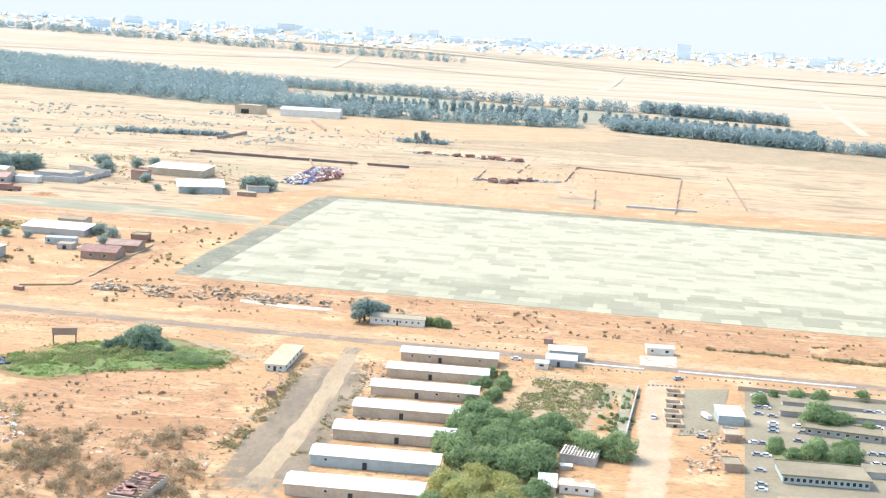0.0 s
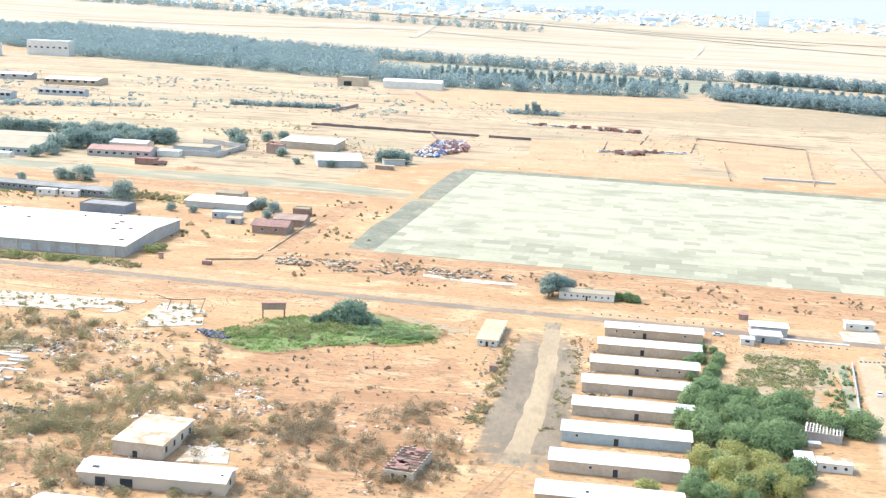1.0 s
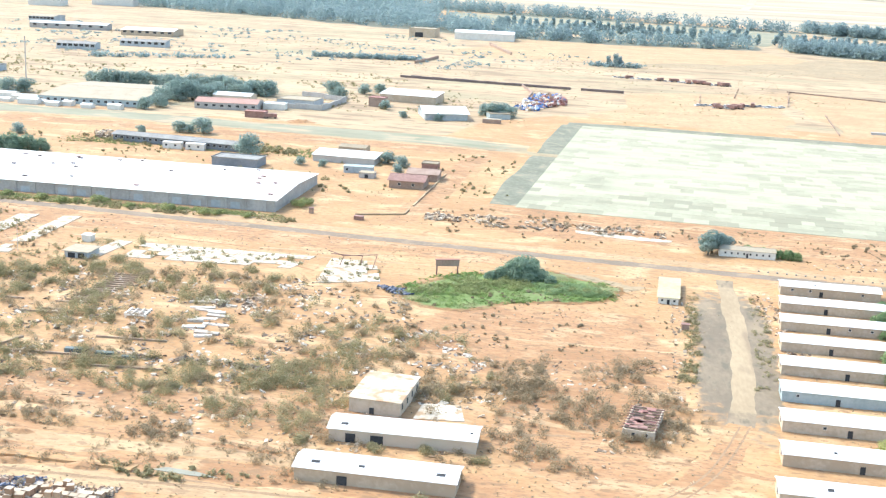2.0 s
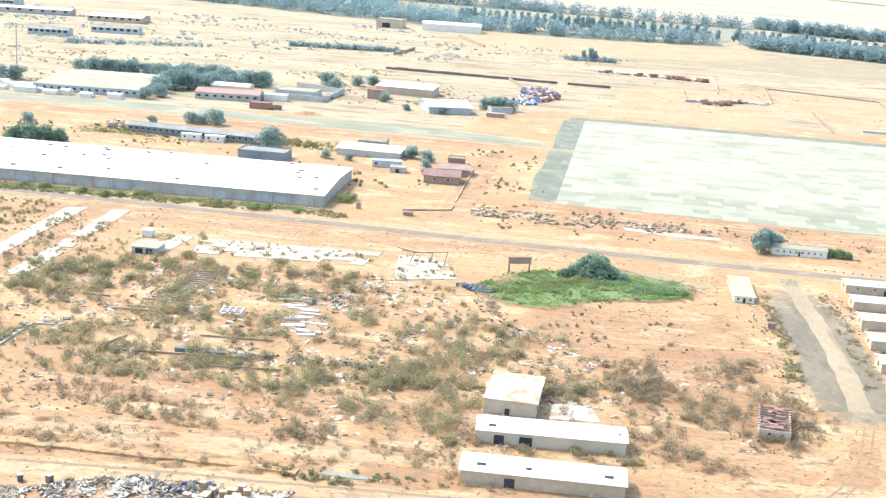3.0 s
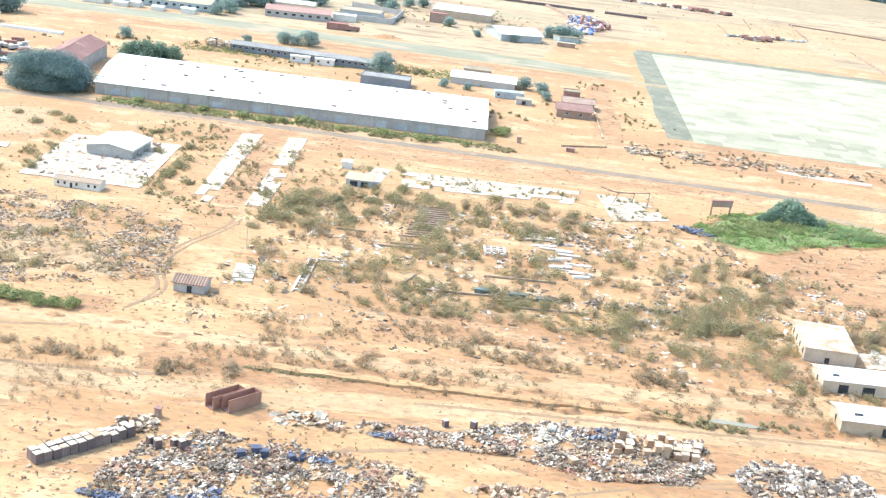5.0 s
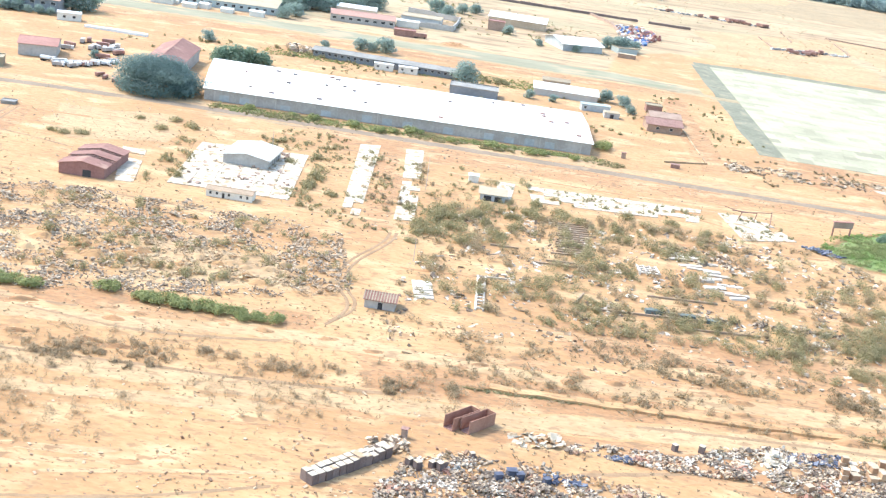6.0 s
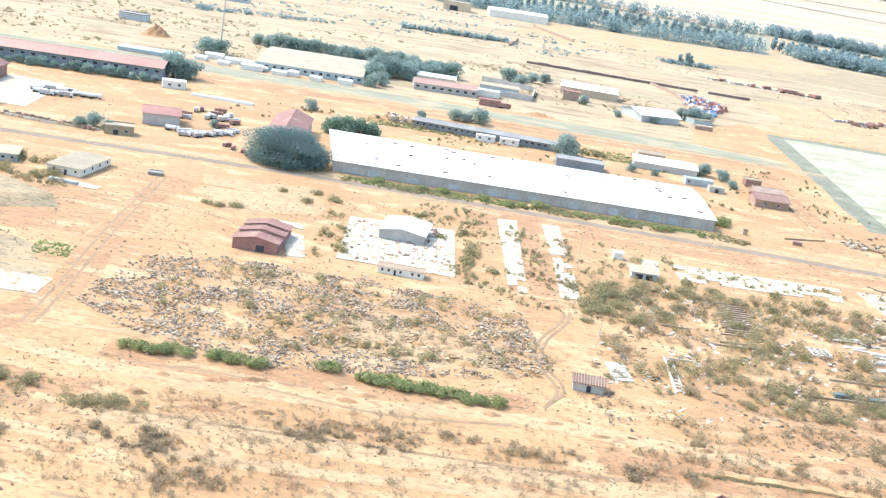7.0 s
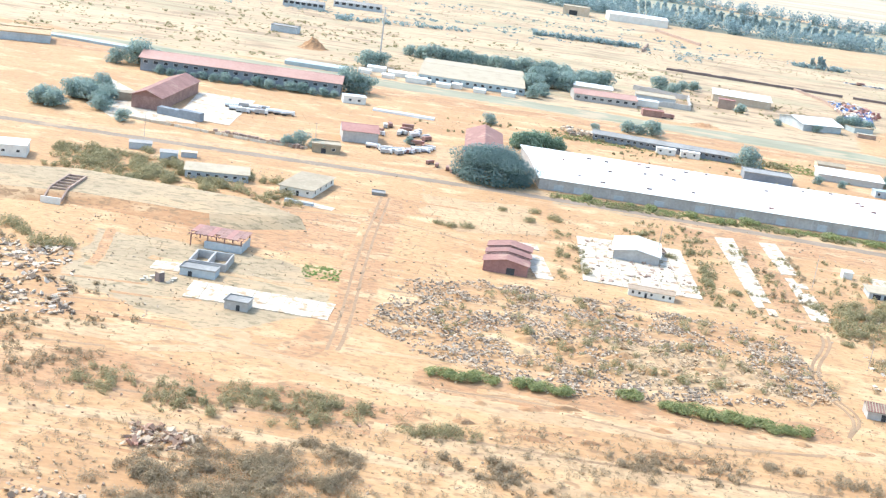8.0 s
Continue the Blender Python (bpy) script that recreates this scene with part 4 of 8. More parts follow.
for k in range(15):
    y = rng_camp.uniform(0.3, 9.5)
    x = rng_camp.uniform(0, 3.4)
    part("roof_sheet", boxes((x, x + 1.5, y, y + rng_camp.uniform(0.6, 1.3), 1.93, 1.97)), MAROON if k % 2 else RUST, ruin, "rusty loose roof sheet")
building("guard_barrack", (-11.0, 255.9), (-6.6, 255.0), 17.0, 1.5, "narrow pale barrack with cream flat roof", "barrack", roof="mono", rise=0.15, top=CREAM_ROOF, wall=PLASTER_WHITE, windows=[(0.2, 0.5, 0.5, 0.6), (0.8, 0.5, 0.5, 0.6)], doors=[(0.5, 0.6, 1.1)], side_windows=5, over=0.35)
building("cabin", (-9.5, 236.5), (-8.0, 236.2), 1.2, 1.2, "tiny rusty brown cabin beside the track", "cabin", roof="flat", rise=0.1, top=RUST, wall=BROWN)

# house with trees before the field
building("farm_house", (13.4, 303.2), (27.6, 300.6), 4.5, 1.9, "long white house with small dark windows", "house", rise=0.6, wall=PLASTER_WHITE, top=FLAT_ROOF, windows=[(u / 9, 0.45, 0.5, 0.8) for u in range(1, 9)], doors=[(0.5, 0.5, 1.2)])

# billboard by the green patch
board = thing("billboard", Matrix.Translation((-58.2, 272.9, 0)) @ Matrix.Rotation(radians(8), 4, "Z"), "dark billboard on two rusty posts", "billboard")
for x in (-2.5, 2.5):
    part("post", boxes((x - 0.15, x + 0.15, -0.15, 0.15, -0.1, 3.6)), RUST, board)
part("panel", boxes((-2.8, 2.8, -0.35, -0.15, 2.2, 3.7)), BROWN, board, "dark weathered panel")
part("hood", boxes((-2.95, 2.95, -0.5, 0.5, 3.72, 3.85)), MAROON, board)

# gate and guard houses
building("gate_kiosk", (51.0, 264.0), (54.0, 263.3), 2.5, 1.5, "small white gate kiosk", "kiosk", roof="flat", rise=0.15, wall=PLASTER_WHITE, windows=[(0.5, 1.0, 0.5, 0.7)])
building("gate_house", (54.4, 266.8), (60.8, 265.6), 4.2, 1.7, "gate house with white flat roof in shade", "gate house", roof="flat", rise=0.2, wall=BLUE_GREY, over=0.5, doors=[(0.4, 0.7, 1.2)])
building("gate_house", (56.0, 273.5), (64.5, 272.0), 3.2, 2.2, "gate building with white canopy roof", "gate house", roof="mono", rise=0.3, wall=PLASTER_GREY, over=0.4, windows=[(0.3, 0.7, 0.5, 0.9), (0.7, 0.7, 0.5, 0.9)])
building("guard_house", (81.8, 280.6), (88.4, 279.6), 3.0, 1.8, "white guard house with two windows", "guard house", roof="flat", rise=0.15, wall=PLASTER_WHITE, windows=[(0.2, 0.6, 0.5, 0.8), (0.75, 0.9, 0.6, 0.7)], over=0.3)
sheet("concrete_pad", [(79.5, 278.5), (77.5, 270), (86, 268), (89, 279)], CONCRETE, "pale concrete apron before the guard house", "slab", z=0.07)
building("cabin", (57.0, 287.5), (59.2, 287.0), 2.0, 1.3, "brown cabin on the bare soil", "cabin", roof="flat", rise=0.1, top=MAROON, wall=BROWN)
building("cabin", (141.0, 268.0), (146.0, 266.8), 3.5, 2.0, "white and blue checkpoint cabin", "cabin", roof="flat", rise=0.2, wall=BLUE_PAINT, windows=[(0.5, 1.2, 0.6, 0.8)])
for (x0, y0), (x1, y1) in (((59.5, 270.2), (77.5, 265.8)), ((85.5, 264.6), (125, 255.2))):
    ob = wall_line("low_wall", [(x0, y0), (x1, y1)], 0.35, 0.8, PLASTER_WHITE, "long low white covered duct along the road")
wall_line("boundary_wall", [(95.5, 251.2), (170, 233)], 1.0, 0.45, PLASTER, "low beige boundary wall of the compound")
wall_line("boundary_wall", [(72.2, 250), (58.2, 206)], 0.9, 0.3, PLASTER_GREY, "grey boundary wall along the side road")
block = tagged(link_bm("kerb_block", boxes((-0.22, 0.22, -0.2, 0.2, -0.05, 0.32)), CONCRETE_GREY), "small concrete kerb block", "kerb block", "kerb blocks along the road")
place(block, 60.0, 266.6)
for k in range(1, 44):
    x = 60 + 1.75 * k
    if 77 < x < 84:
        continue
    put(block, x, 266.6 - 0.238 * (x - 60), -13)
for k in range(9):
    put(block, 75.3 + 1.0 * k, 252.8 - 0.05 * k, 0)
for k in range(16):
    put(block, 20 + 2.2 * k, 288 - 0.55 * k, -13)

# compound with car park
sheet("car_park", [(97.0, 251.0), (190, 229), (150, 120), (60, 132), (75.2, 185.5)], LOT, "grey asphalt car park of the compound", "car park", z=0.05)
sheet("grey_yard", [(83.0, 250.4), (93.5, 251.5), (80.7, 218.5), (72.4, 217.9)], LOT, "dusty grey yard beside the side road", "yard", z=0.04)
sheet("lawn", [(88, 212.5), (105, 212.5), (103, 200.5), (93, 203.5), (87.5, 206)], GRASS, "green lawn between the compound blocks", "lawn", z=0.06, ragged=1.0)
sheet("lawn", [(82, 187), (98, 184.5), (96, 178), (79, 181)], DRY_GRASS, "weedy ground before the compound block", "lawn", z=0.06, ragged=1.0)
building("compound_block", (84.6, 193.0), (99.6, 190.4), 7.5, 1.6, "low grey block with a row of blue windows", "block", roof="flat", rise=0.2, wall=BLUE_PAINT, top=LOT, windows=[((k + 0.5) / 14, 0.62, 0.7, 0.5) for k in range(14)], window_mat=GLASS_DARK, over=0.35)
building("compound_block", (99.4, 221.0), (113.4, 216.2), 5.0, 1.4, "long low grey flat-roofed block", "block", roof="flat", rise=0.2, wall=PLASTER_GREY, top=LOT, windows=[((k + 0.5) / 8, 0.7, 0.5, 0.6) for k in range(8)], over=0.35)
building("compound_block", (98.6, 232.6), (121, 227.4), 3.6, 1.3, "long low grey carport roof", "carport", roof="flat", rise=0.1, wall=PLASTER_GREY, top=LOT, over=0.3)
building("compound_block", (101.6, 239.4), (118, 235.4), 3.0, 1.3, "grey flat carport roof behind trees", "carport", roof="flat", rise=0.1, wall=PLASTER_GREY, top=LOT, over=0.3)
building("compound_block", (101.8, 196.6), (116, 193.6), 4.0, 1.3, "grey flat-roofed block beside the lawn", "block", roof="flat", rise=0.1, wall=PLASTER_GREY, top=LOT, over=0.3)
building("workshop", (83.0, 225.8), (88.2, 225.1), 5.5, 2.0, "workshop with pale blue walls and white roof", "workshop", roof="mono", rise=0.5, wall=BLUE_PAINT)
for x, y in ((71.4, 223.2), (72.9, 229.8), (75.0, 236.6), (77.4, 244.8)):
    building("brick_store", (x, y), (x + 3.6, y - 0.4), 3.6, 0.8, "low roofless brick store", "store", roof="none", rise=0.3, wall=PLASTER, doors=[(0.5, 0.7, 0.6)])
for x, y in ((81.0, 215.0), (75.6, 198.2)):
    building("brick_store", (x, y), (x + 3.2, y - 0.4), 4.0, 1.4, "small tan brick store by the car park", "store", roof="flat", rise=0.2, wall=BROWN, top=FLAT_ROOF)
sheet("concrete_pad", [(43, 187), (50, 186), (50, 192), (44, 193)], CONCRETE, "pale yard slab", "slab", z=0.05)
building("office_hut", (42.9, 186.0), (48.6, 184.8), 3.2, 1.5, "small white hut with dark windows", "hut", roof="flat", rise=0.1, wall=PLASTER_WHITE, top=OLD_ROOF, windows=[(0.2, 0.5, 0.5, 0.6), (0.5, 0.5, 0.5, 0.6), (0.8, 0.5, 0.5, 0.6)])
building("garage", (39.0, 185.0), (42.0, 184.4), 5.5, 1.6, "white-roofed garage beside the hut", "garage", roof="mono", rise=0.3)
lat = building("slatted_shelter", (45.6, 201.4), (51.8, 199.0), 5.0, 1.6, "white slatted shelter on grey walls", "shelter", roof="none", wall=PLASTER_GREY)
for k in range(11):
    part("slat", boxes((0.1 + 0.6 * k, 0.33 + 0.6 * k, -0.2, 5.2, 1.69, 1.76)), PLATE_WHITE, lat, "white roof slat")
for k in range(5):
    part("beam", boxes((-0.1, 6.8, 0.2 + 1.1 * k, 0.4 + 1.1 * k, 1.6, 1.68)), PLATE_WHITE, lat)
for x, y, w in ((45.0, 197.5, 2.2), (33.5, 213.0, 1.2)):
    building("roof_slab", (x, y), (x + w, y - 0.3), 1.2, 0.7, "small white low roof among trees", "shelter", roof="flat", rise=0.05)

# cars in the compound and on the side road
car_white = place(make_car("car", CAR_WHITE, "small white parked car"), 70.3, 228.9, 75)
car_grey = place(make_car("car", CAR_GREY, "small grey parked car"), 97.5, 240.6, 5)
CARS = [(97.9, 246.3), (99.6, 248.2), (95.7, 237.9), (97.2, 237.6), (94.0, 233.1), (96.6, 231.8), (95.0, 226.8), (94.0, 224.2), (93.1, 221.6), (99.8, 225.4), (99.3, 221.4), (96.3, 216.0), (86.7, 214.3), (88.3, 213.9), (84.9, 207.4), (86.5, 207.0), (82.5, 198.8), (80.2, 191.6), (79.4, 189.2), (91.0, 201.0), (99.5, 199.4), (118.1, 237.1), (120.0, 236.6), (115.2, 226.0), (117.0, 225.6), (108.6, 209.1), (110.2, 208.7), (106.7, 203.4), (108.3, 203.0), (103.4, 189.8), (121.9, 236.3), (83.8, 222.6), (77.0, 217.2)]
for k, (x, y) in enumerate(CARS):
    ob = put(car_grey if k % 3 else car_white, x, y, -14 + 3 * ((k * 7) % 5 - 2), 0.9)
    tagged(ob, group="cars in the compound")
place(make_truck("box_truck", CAR_WHITE, CAR_WHITE, "white box truck parked on the grey yard"), 81.6, 229.6, 100, 0.75)
put(car_white, 47.6, 271.4, -10)
put(car_grey, 83.6, 258.3, 20)


# ---- the salvage yard ----
def slab_strip(corners, rows, label, seed, loss=0.12):
    """A broken concrete strip cast in bays: each bay is a piece of its own."""
    a, b, c, d = (Vector(p) for p in corners)
    base = thing("concrete_strip", Matrix.Identity(4), label, "slab")
    r = random.Random(seed)
    n, m = rows
    for i in range(n):
        for j in range(m):
            if r.random() < loss:
                continue
            cell = []
            for u, v in ((i, j), (i + 1, j), (i + 1, j + 1), (i, j + 1)):
                s, t = u / n, v / m
                p = a.lerp(d, s).lerp(b.lerp(c, s), t)
                cell.append(p)
            mid = sum(cell, Vector((0, 0))) / 4
            bm = bmesh.new()
            h = r.uniform(0.13, 0.19)
            top = [bm.verts.new((*(mid + (p - mid) * 0.975), h + r.uniform(-0.02, 0.02))) for p in cell]
            low = [bm.verts.new((*(mid + (p - mid) * 0.975), -0.05)) for p in cell]
            bm.faces.new(top)
            for k in range(4):
                q = (k + 1) % 4
                bm.faces.new((top[k], low[k], low[q], top[q]))
            part("bay", bm, CONCRETE, base)
    return base


slab_strip([(-174.1, 317.5), (-168.6, 318.2), (-179.4, 252.8), (-183.5, 253.4)], (14, 2), "long white concrete strip in broken bays", 1, 0.03)
slab_strip([(-161.9, 317.0), (-156.9, 317.6), (-161.6, 288), (-166.2, 287.6)], (6, 1), "short white concrete strip", 2, 0.0)
slab_strip([(-166.5, 284.5), (-161.8, 285), (-167.7, 252.2), (-172.1, 252.7)], (8, 2), "broken white concrete strip", 3, 0.04)
slab_strip([(-214.7, 303.0), (-188.4, 300.2), (-194.4, 259.4), (-220.6, 264.4)], (9, 6), "large cracked white concrete pad round the hall", 4, 0.0)
slab_strip([(-232.6, 291.0), (-226.9, 289.6), (-227.4, 262.0), (-231.4, 262.4)], (6, 1), "white concrete apron beside the red shed", 5, 0.03)
slab_strip([(-134.3, 291.2), (-90.5, 284.6), (-95.2, 272.6), (-136, 277)], (4, 12), "long broken white floor slab overgrown with shrubs", 6, 0.08)
slab_strip([(-141.5, 293.0), (-137.0, 292.0), (-141.5, 276), (-145.0, 277)], (3, 2), "small white floor slab beside the shelter", 7, 0.03)
slab_strip([(-86.5, 283.4), (-75.4, 281.8), (-73.6, 264.2), (-88.4, 261.0)], (5, 5), "broken white floor slab with fallen branches", 8, 0.1)
slab_strip([(-302.6, 236.8), (-275.2, 231.2), (-276.8, 221.8), (-303.6, 227.0)], (3, 9), "bright white concrete platform", 9, 0.0)

hall = building("hall", (-198.9, 282.6), (-195.5, 295.1), 10.7, 2.35, "open hall with shining white gable roof", "hall", roof="gable", rise=0.9, wall=PLASTER_GREY, ribs=5, over=0.5, roof_label="white sheet-metal roof with seams")
part("fascia", boxes((-0.5, 11.2, -0.62, -0.5, 1.95, 2.42)), PLASTER_WHITE, hall)
for k in range(6):
    part("column", boxes((0.1 + 2.05 * k, 0.35 + 2.05 * k, -0.2, -0.01, 0, 2.3)), PLASTER_GREY, hall)
building("office_hut", (-212.0, 257.4), (-202.3, 255.0), 3.4, 1.55, "white office hut with tan roof and row of windows", "hut", rise=0.45, wall=PLASTER_WHITE, top=TIMBER, windows=[(u, 0.5, 0.6, 0.6) for u in (0.1, 0.24, 0.5, 0.76, 0.9)], doors=[(0.38, 0.5, 1.1)], over=0.2)
post("lamp_mast", -198.0, 287.0, 8.5, "tall thin lamp mast beside the hall")
post("lamp_mast", -161.6, 279.0, 8.0, "tall thin lamp mast beside the strip")
post("lamp_mast", -171.0, 225.5, 5.0, "thin leaning pole in the yard", arm=0.8)
red = building("red_shed", (-243.2, 264.2), (-233.6, 262.2), 17.0, 2.3, "rust-red shed with partly open roof", "shed", roof="none", wall=RED_DARK, doors=[(0.62, 1.8, 1.5)])
for a0, a1 in ((0, 4.6), (7.0, 10.4), (12.6, 17.2)):
    for side in (0, 1):
        bm = bmesh.new()
        x0, x1 = ((-0.4, 4.9) if side == 0 else (4.9, 10.2))
        v = add_box(bm, x0, x1, a0 - 0.2, a1, 2.3, 2.38)
        for q in v:
            q.co.z += 1.0 * (1 - abs(q.co.x - 4.9) / 5.3)
        part("roof", bm, BARN_RED, red, "rust-red roof sheet")
for k in range(12):
    for side in (0, 1):
        bm = bmesh.new()
        x0, x1 = ((-0.2, 4.9) if side == 0 else (4.9, 10.0))
        for q in add_box(bm, x0, x1, 3.4 + 0.9 * k, 3.6 + 0.9 * k, 2.2, 2.3):
            q.co.z += 1.0 * (1 - abs(q.co.x - 4.9) / 5.3)
        part("rafter", bm, RUST, red)
bm = bmesh.new()
for y in (0.0, 17.0):
    bm.faces.new([bm.verts.new(p) for p in ((0, y, 2.3), (9.8, y, 2.3), (4.9, y, 3.25))])
part("gable", bm, RED_DARK, red)

hut = building("hut", (-182.8, 199.4), (-177.6, 198.2), 4.2, 1.65, "small hut with pale battens on dark red roof", "hut", roof="gable", rise=0.7, wall=PLASTER_GREY, top=BARN_RED, doors=[(0.52, 0.8, 1.2)], over=0.35)
for k in range(12):
    bm = bmesh.new()
    for q in add_box(bm, -0.3 + 0.5 * k, -0.12 + 0.5 * k, -0.4, 2.1, 0, 0.1):
        q.co.z += 1.74 + q.co.y * 0.333
    part("roof_batten", bm, FLAT_ROOF, hut, "pale roof batten")
building("shelter", (-149.2, 275.0), (-143.4, 273.8), 6.0, 1.6, "open shelter with pale flat roof", "shelter", roof="flat", rise=0.1, wall=BLUE_GREY, top=FLAT_ROOF, over=0.5, doors=[(0.3, 1.8, 1.2), (0.72, 1.6, 1.2)])
building("kiosk", (-149.4, 290.2), (-147.0, 289.8), 2.4, 1.7, "small white box kiosk", "kiosk", roof="flat", rise=0.1, wall=PLASTER_WHITE)
building("kiosk", (-97.2, 333.6), (-96.0, 333.4), 1.0, 1.6, "tiny dark brown kiosk beside the road", "kiosk", roof="flat", rise=0.1, wall=BROWN, top=RUST)
building("kiosk", (-84.0, 328.0), (-81.6, 327.4), 1.6, 1.0, "tiny rust-red cabin beside the road", "kiosk", roof="flat", rise=0.1, wall=RUST, top=RUST)

# open-topped rusty bins standing free
for x, y in ((-174.6, 154.9), (-172.4, 154.2)):
    base = thing("open_steel_bin", Matrix.Translation((x, y, 0)) @ Matrix.Rotation(radians(39), 4, "Z"), "long open-topped brown steel bin on sand", "bin", "steel bins in the sand")
    for y0 in (-0.85, 0.75):
        part("side_wall", boxes((0, 5.6, y0, y0 + 0.1, -0.03, 1.95)), BRICK_RED, base)
    part("end_wall", boxes((5.5, 5.6, -0.748, 0.748, -0.03, 1.95)), BRICK_RED, base)
    part("floor", boxes((0, 5.498, -0.748, 0.748, -0.03, 0.12)), RUST, base)
# row of stacked pallets of blocks
rng_yard = random.Random(7)
pallet = thing("block_pallet", Matrix.Identity(4), "dark pallet of stacked blocks with pale top", "pallet", "row of block pallets")
part("block", boxes((-0.55, 0.55, -0.55, 0.55, 0.0, 1.45)), BLOCK, pallet)
part("top_sheet", boxes((-0.5, 0.5, -0.5, 0.5, 1.454, 1.53)), CONCRETE, pallet, "pale top sheet")
place(pallet, -194.9, 138.9, 38)
for k in range(12):
    for side in (0, 1):
        if (k, side) == (0, 0):
            continue
        x, y = -194.9 + 0.905 * k + 0.70 * side, 138.9 + 0.715 * k - 0.90 * side
        put(pallet, x + rng_yard.uniform(-0.06, 0.06), y + rng_yard.uniform(-0.06, 0.06), 38 + rng_yard.uniform(-4, 4), rng_yard.uniform(0.95, 1.02), tall=rng_yard.uniform(0.9, 1.06) if k < 9 else rng_yard.uniform(0.5, 1.25))
building("kiosk", (-181.6, 151.6), (-180.9, 151.3), 0.7, 1.3, "narrow dark cabinet in the sand", "cabinet", roof="flat", rise=0.05, wall=BROWN, top=RUST)

# precast beams, plates and timber lying in the yard
def lying(name, x, y, length, width, height, turn, mat, label, category, group=""):
    ob = tagged(link_bm(name, boxes((-length / 2, length / 2, -width / 2, width / 2, -0.03, height)), mat), label, category, group)
    place(ob, x, y, turn)
    return ob


for k in range(15):
    lying("timber_beam", -135.4 + 0.42 * k + rng_yard.uniform(-0.6, 0.6), 238.5 + 1.6 * k, rng_yard.uniform(6.5, 9), 0.35, 0.35, rng_yard.uniform(-6, -1), TIMBER, "long weathered timber beam on the ground", "beam", "stacked timber beams")
for k in range(7):
    lying("precast_plate", -171.4 + 0.1 * k, 206.2 + 1.3 * k, 3.6, 1.15, 0.25 + 0.1 * (k % 2), rng_yard.uniform(-4, 4), PLATE_WHITE, "white precast plate in a stack", "plate", "white precast plates")
ladder = thing("precast_ladder", Matrix.Translation((-162.0, 202.0, 0)) @ Matrix.Rotation(radians(78.5), 4, "Z"), "long white ladder-like precast frame", "frame")
for y in (-0.7, 0.7):
    part("rail", boxes((0, 18.5, y - 0.18, y + 0.18, 0, 0.35)), PLATE_WHITE, ladder)
for k in range(10):
    part("rung", boxes((1 + 1.8 * k, 1.3 + 1.8 * k, -0.5, 0.5, 0.05, 0.3)), PLATE_WHITE, ladder)
lying("precast_beam", -156.4, 219.8, 6, 0.4, 0.35, -3, PLATE_WHITE, "white precast beam on the ground", "beam")
grid = thing("precast_ladder", Matrix.Translation((-123.8, 229.6, 0)) @ Matrix.Rotation(radians(-6), 4, "Z"), "white precast grid frame leaning in scrub", "frame")
for k in range(4):
    part("bar", boxes((0, 4.6, 1.3 * k, 1.3 * k + 0.35, 0.5, 0.75)), PLATE_WHITE, grid)
for k in range(4):
    part("bar", boxes((1.35 * k, 1.35 * k + 0.35, 0, 4.3, 0.76, 0.95)), PLATE_WHITE, grid)
for x in (0.1, 4.2):
    part("leg", boxes((x, x + 0.3, 0.0, 0.3, 0, 0.5)), PLATE_WHITE, grid)
for k in range(15):
    lying("precast_plate", -107.6 + rng_yard.uniform(-2.8, 2.8), 219.5 + 1.9 * k, rng_yard.uniform(2.5, 5.5), rng_yard.uniform(0.6, 1.4), rng_yard.uniform(0.15, 0.5), rng_yard.uniform(-16, 6), PLATE_WHITE, "white precast plate lying in the scrub", "plate", "white precast plates")
for x, y, l, t in ((-141, 231, 9, -6), (-128, 206, 24, -5), (-119, 216, 14, -6), (-141, 212, 7, 60), (-116, 200, 13, -4), (-150, 240, 6, -10), (-139.5, 233, 6, -5)):
    lying("steel_girder", x, y, l, 0.3, 0.4, t, TIMBER, "long rusty girder lying in the scrub", "girder")
tank = tagged(link_bm("container", boxes((-1.6, 1.6, -0.6, 0.6, -0.03, 0.8)), TEAL), "faded teal steel container among shrubs", "container", "blue containers in the yard")
place(tank, -127.6, 207.8, -5)
put(tank, -121.5, 206.3, -5)
put(tank, -116.8, 205.0, -8, 0.8)
# fallen dead branches on the broken slab, built as bent rusty bars
steel = thing("bent_steel_frame", Matrix.Translation((-81, 277, 0)), "fallen dead branches on the slab, built as rusty bars", "steel frame")
bm = bmesh.new()
for a, b in (((-3, 0, 0), (-2, 0, 2.6)), ((2, 1, 0), (2.4, 1, 2.4)), ((-2, 0, 2.6), (6, 0.5, 3.0)), ((-5, -0.5, 3.1), (2.4, 1, 2.4)), ((5, -2, 0), (6, 0.5, 3.0)), ((-2, 0, 2.6), (-6, 2, 3.3))):
    limb(bm, a, b, 0.12, 0.1, 5)
part("bar", bm, RUST, steel)


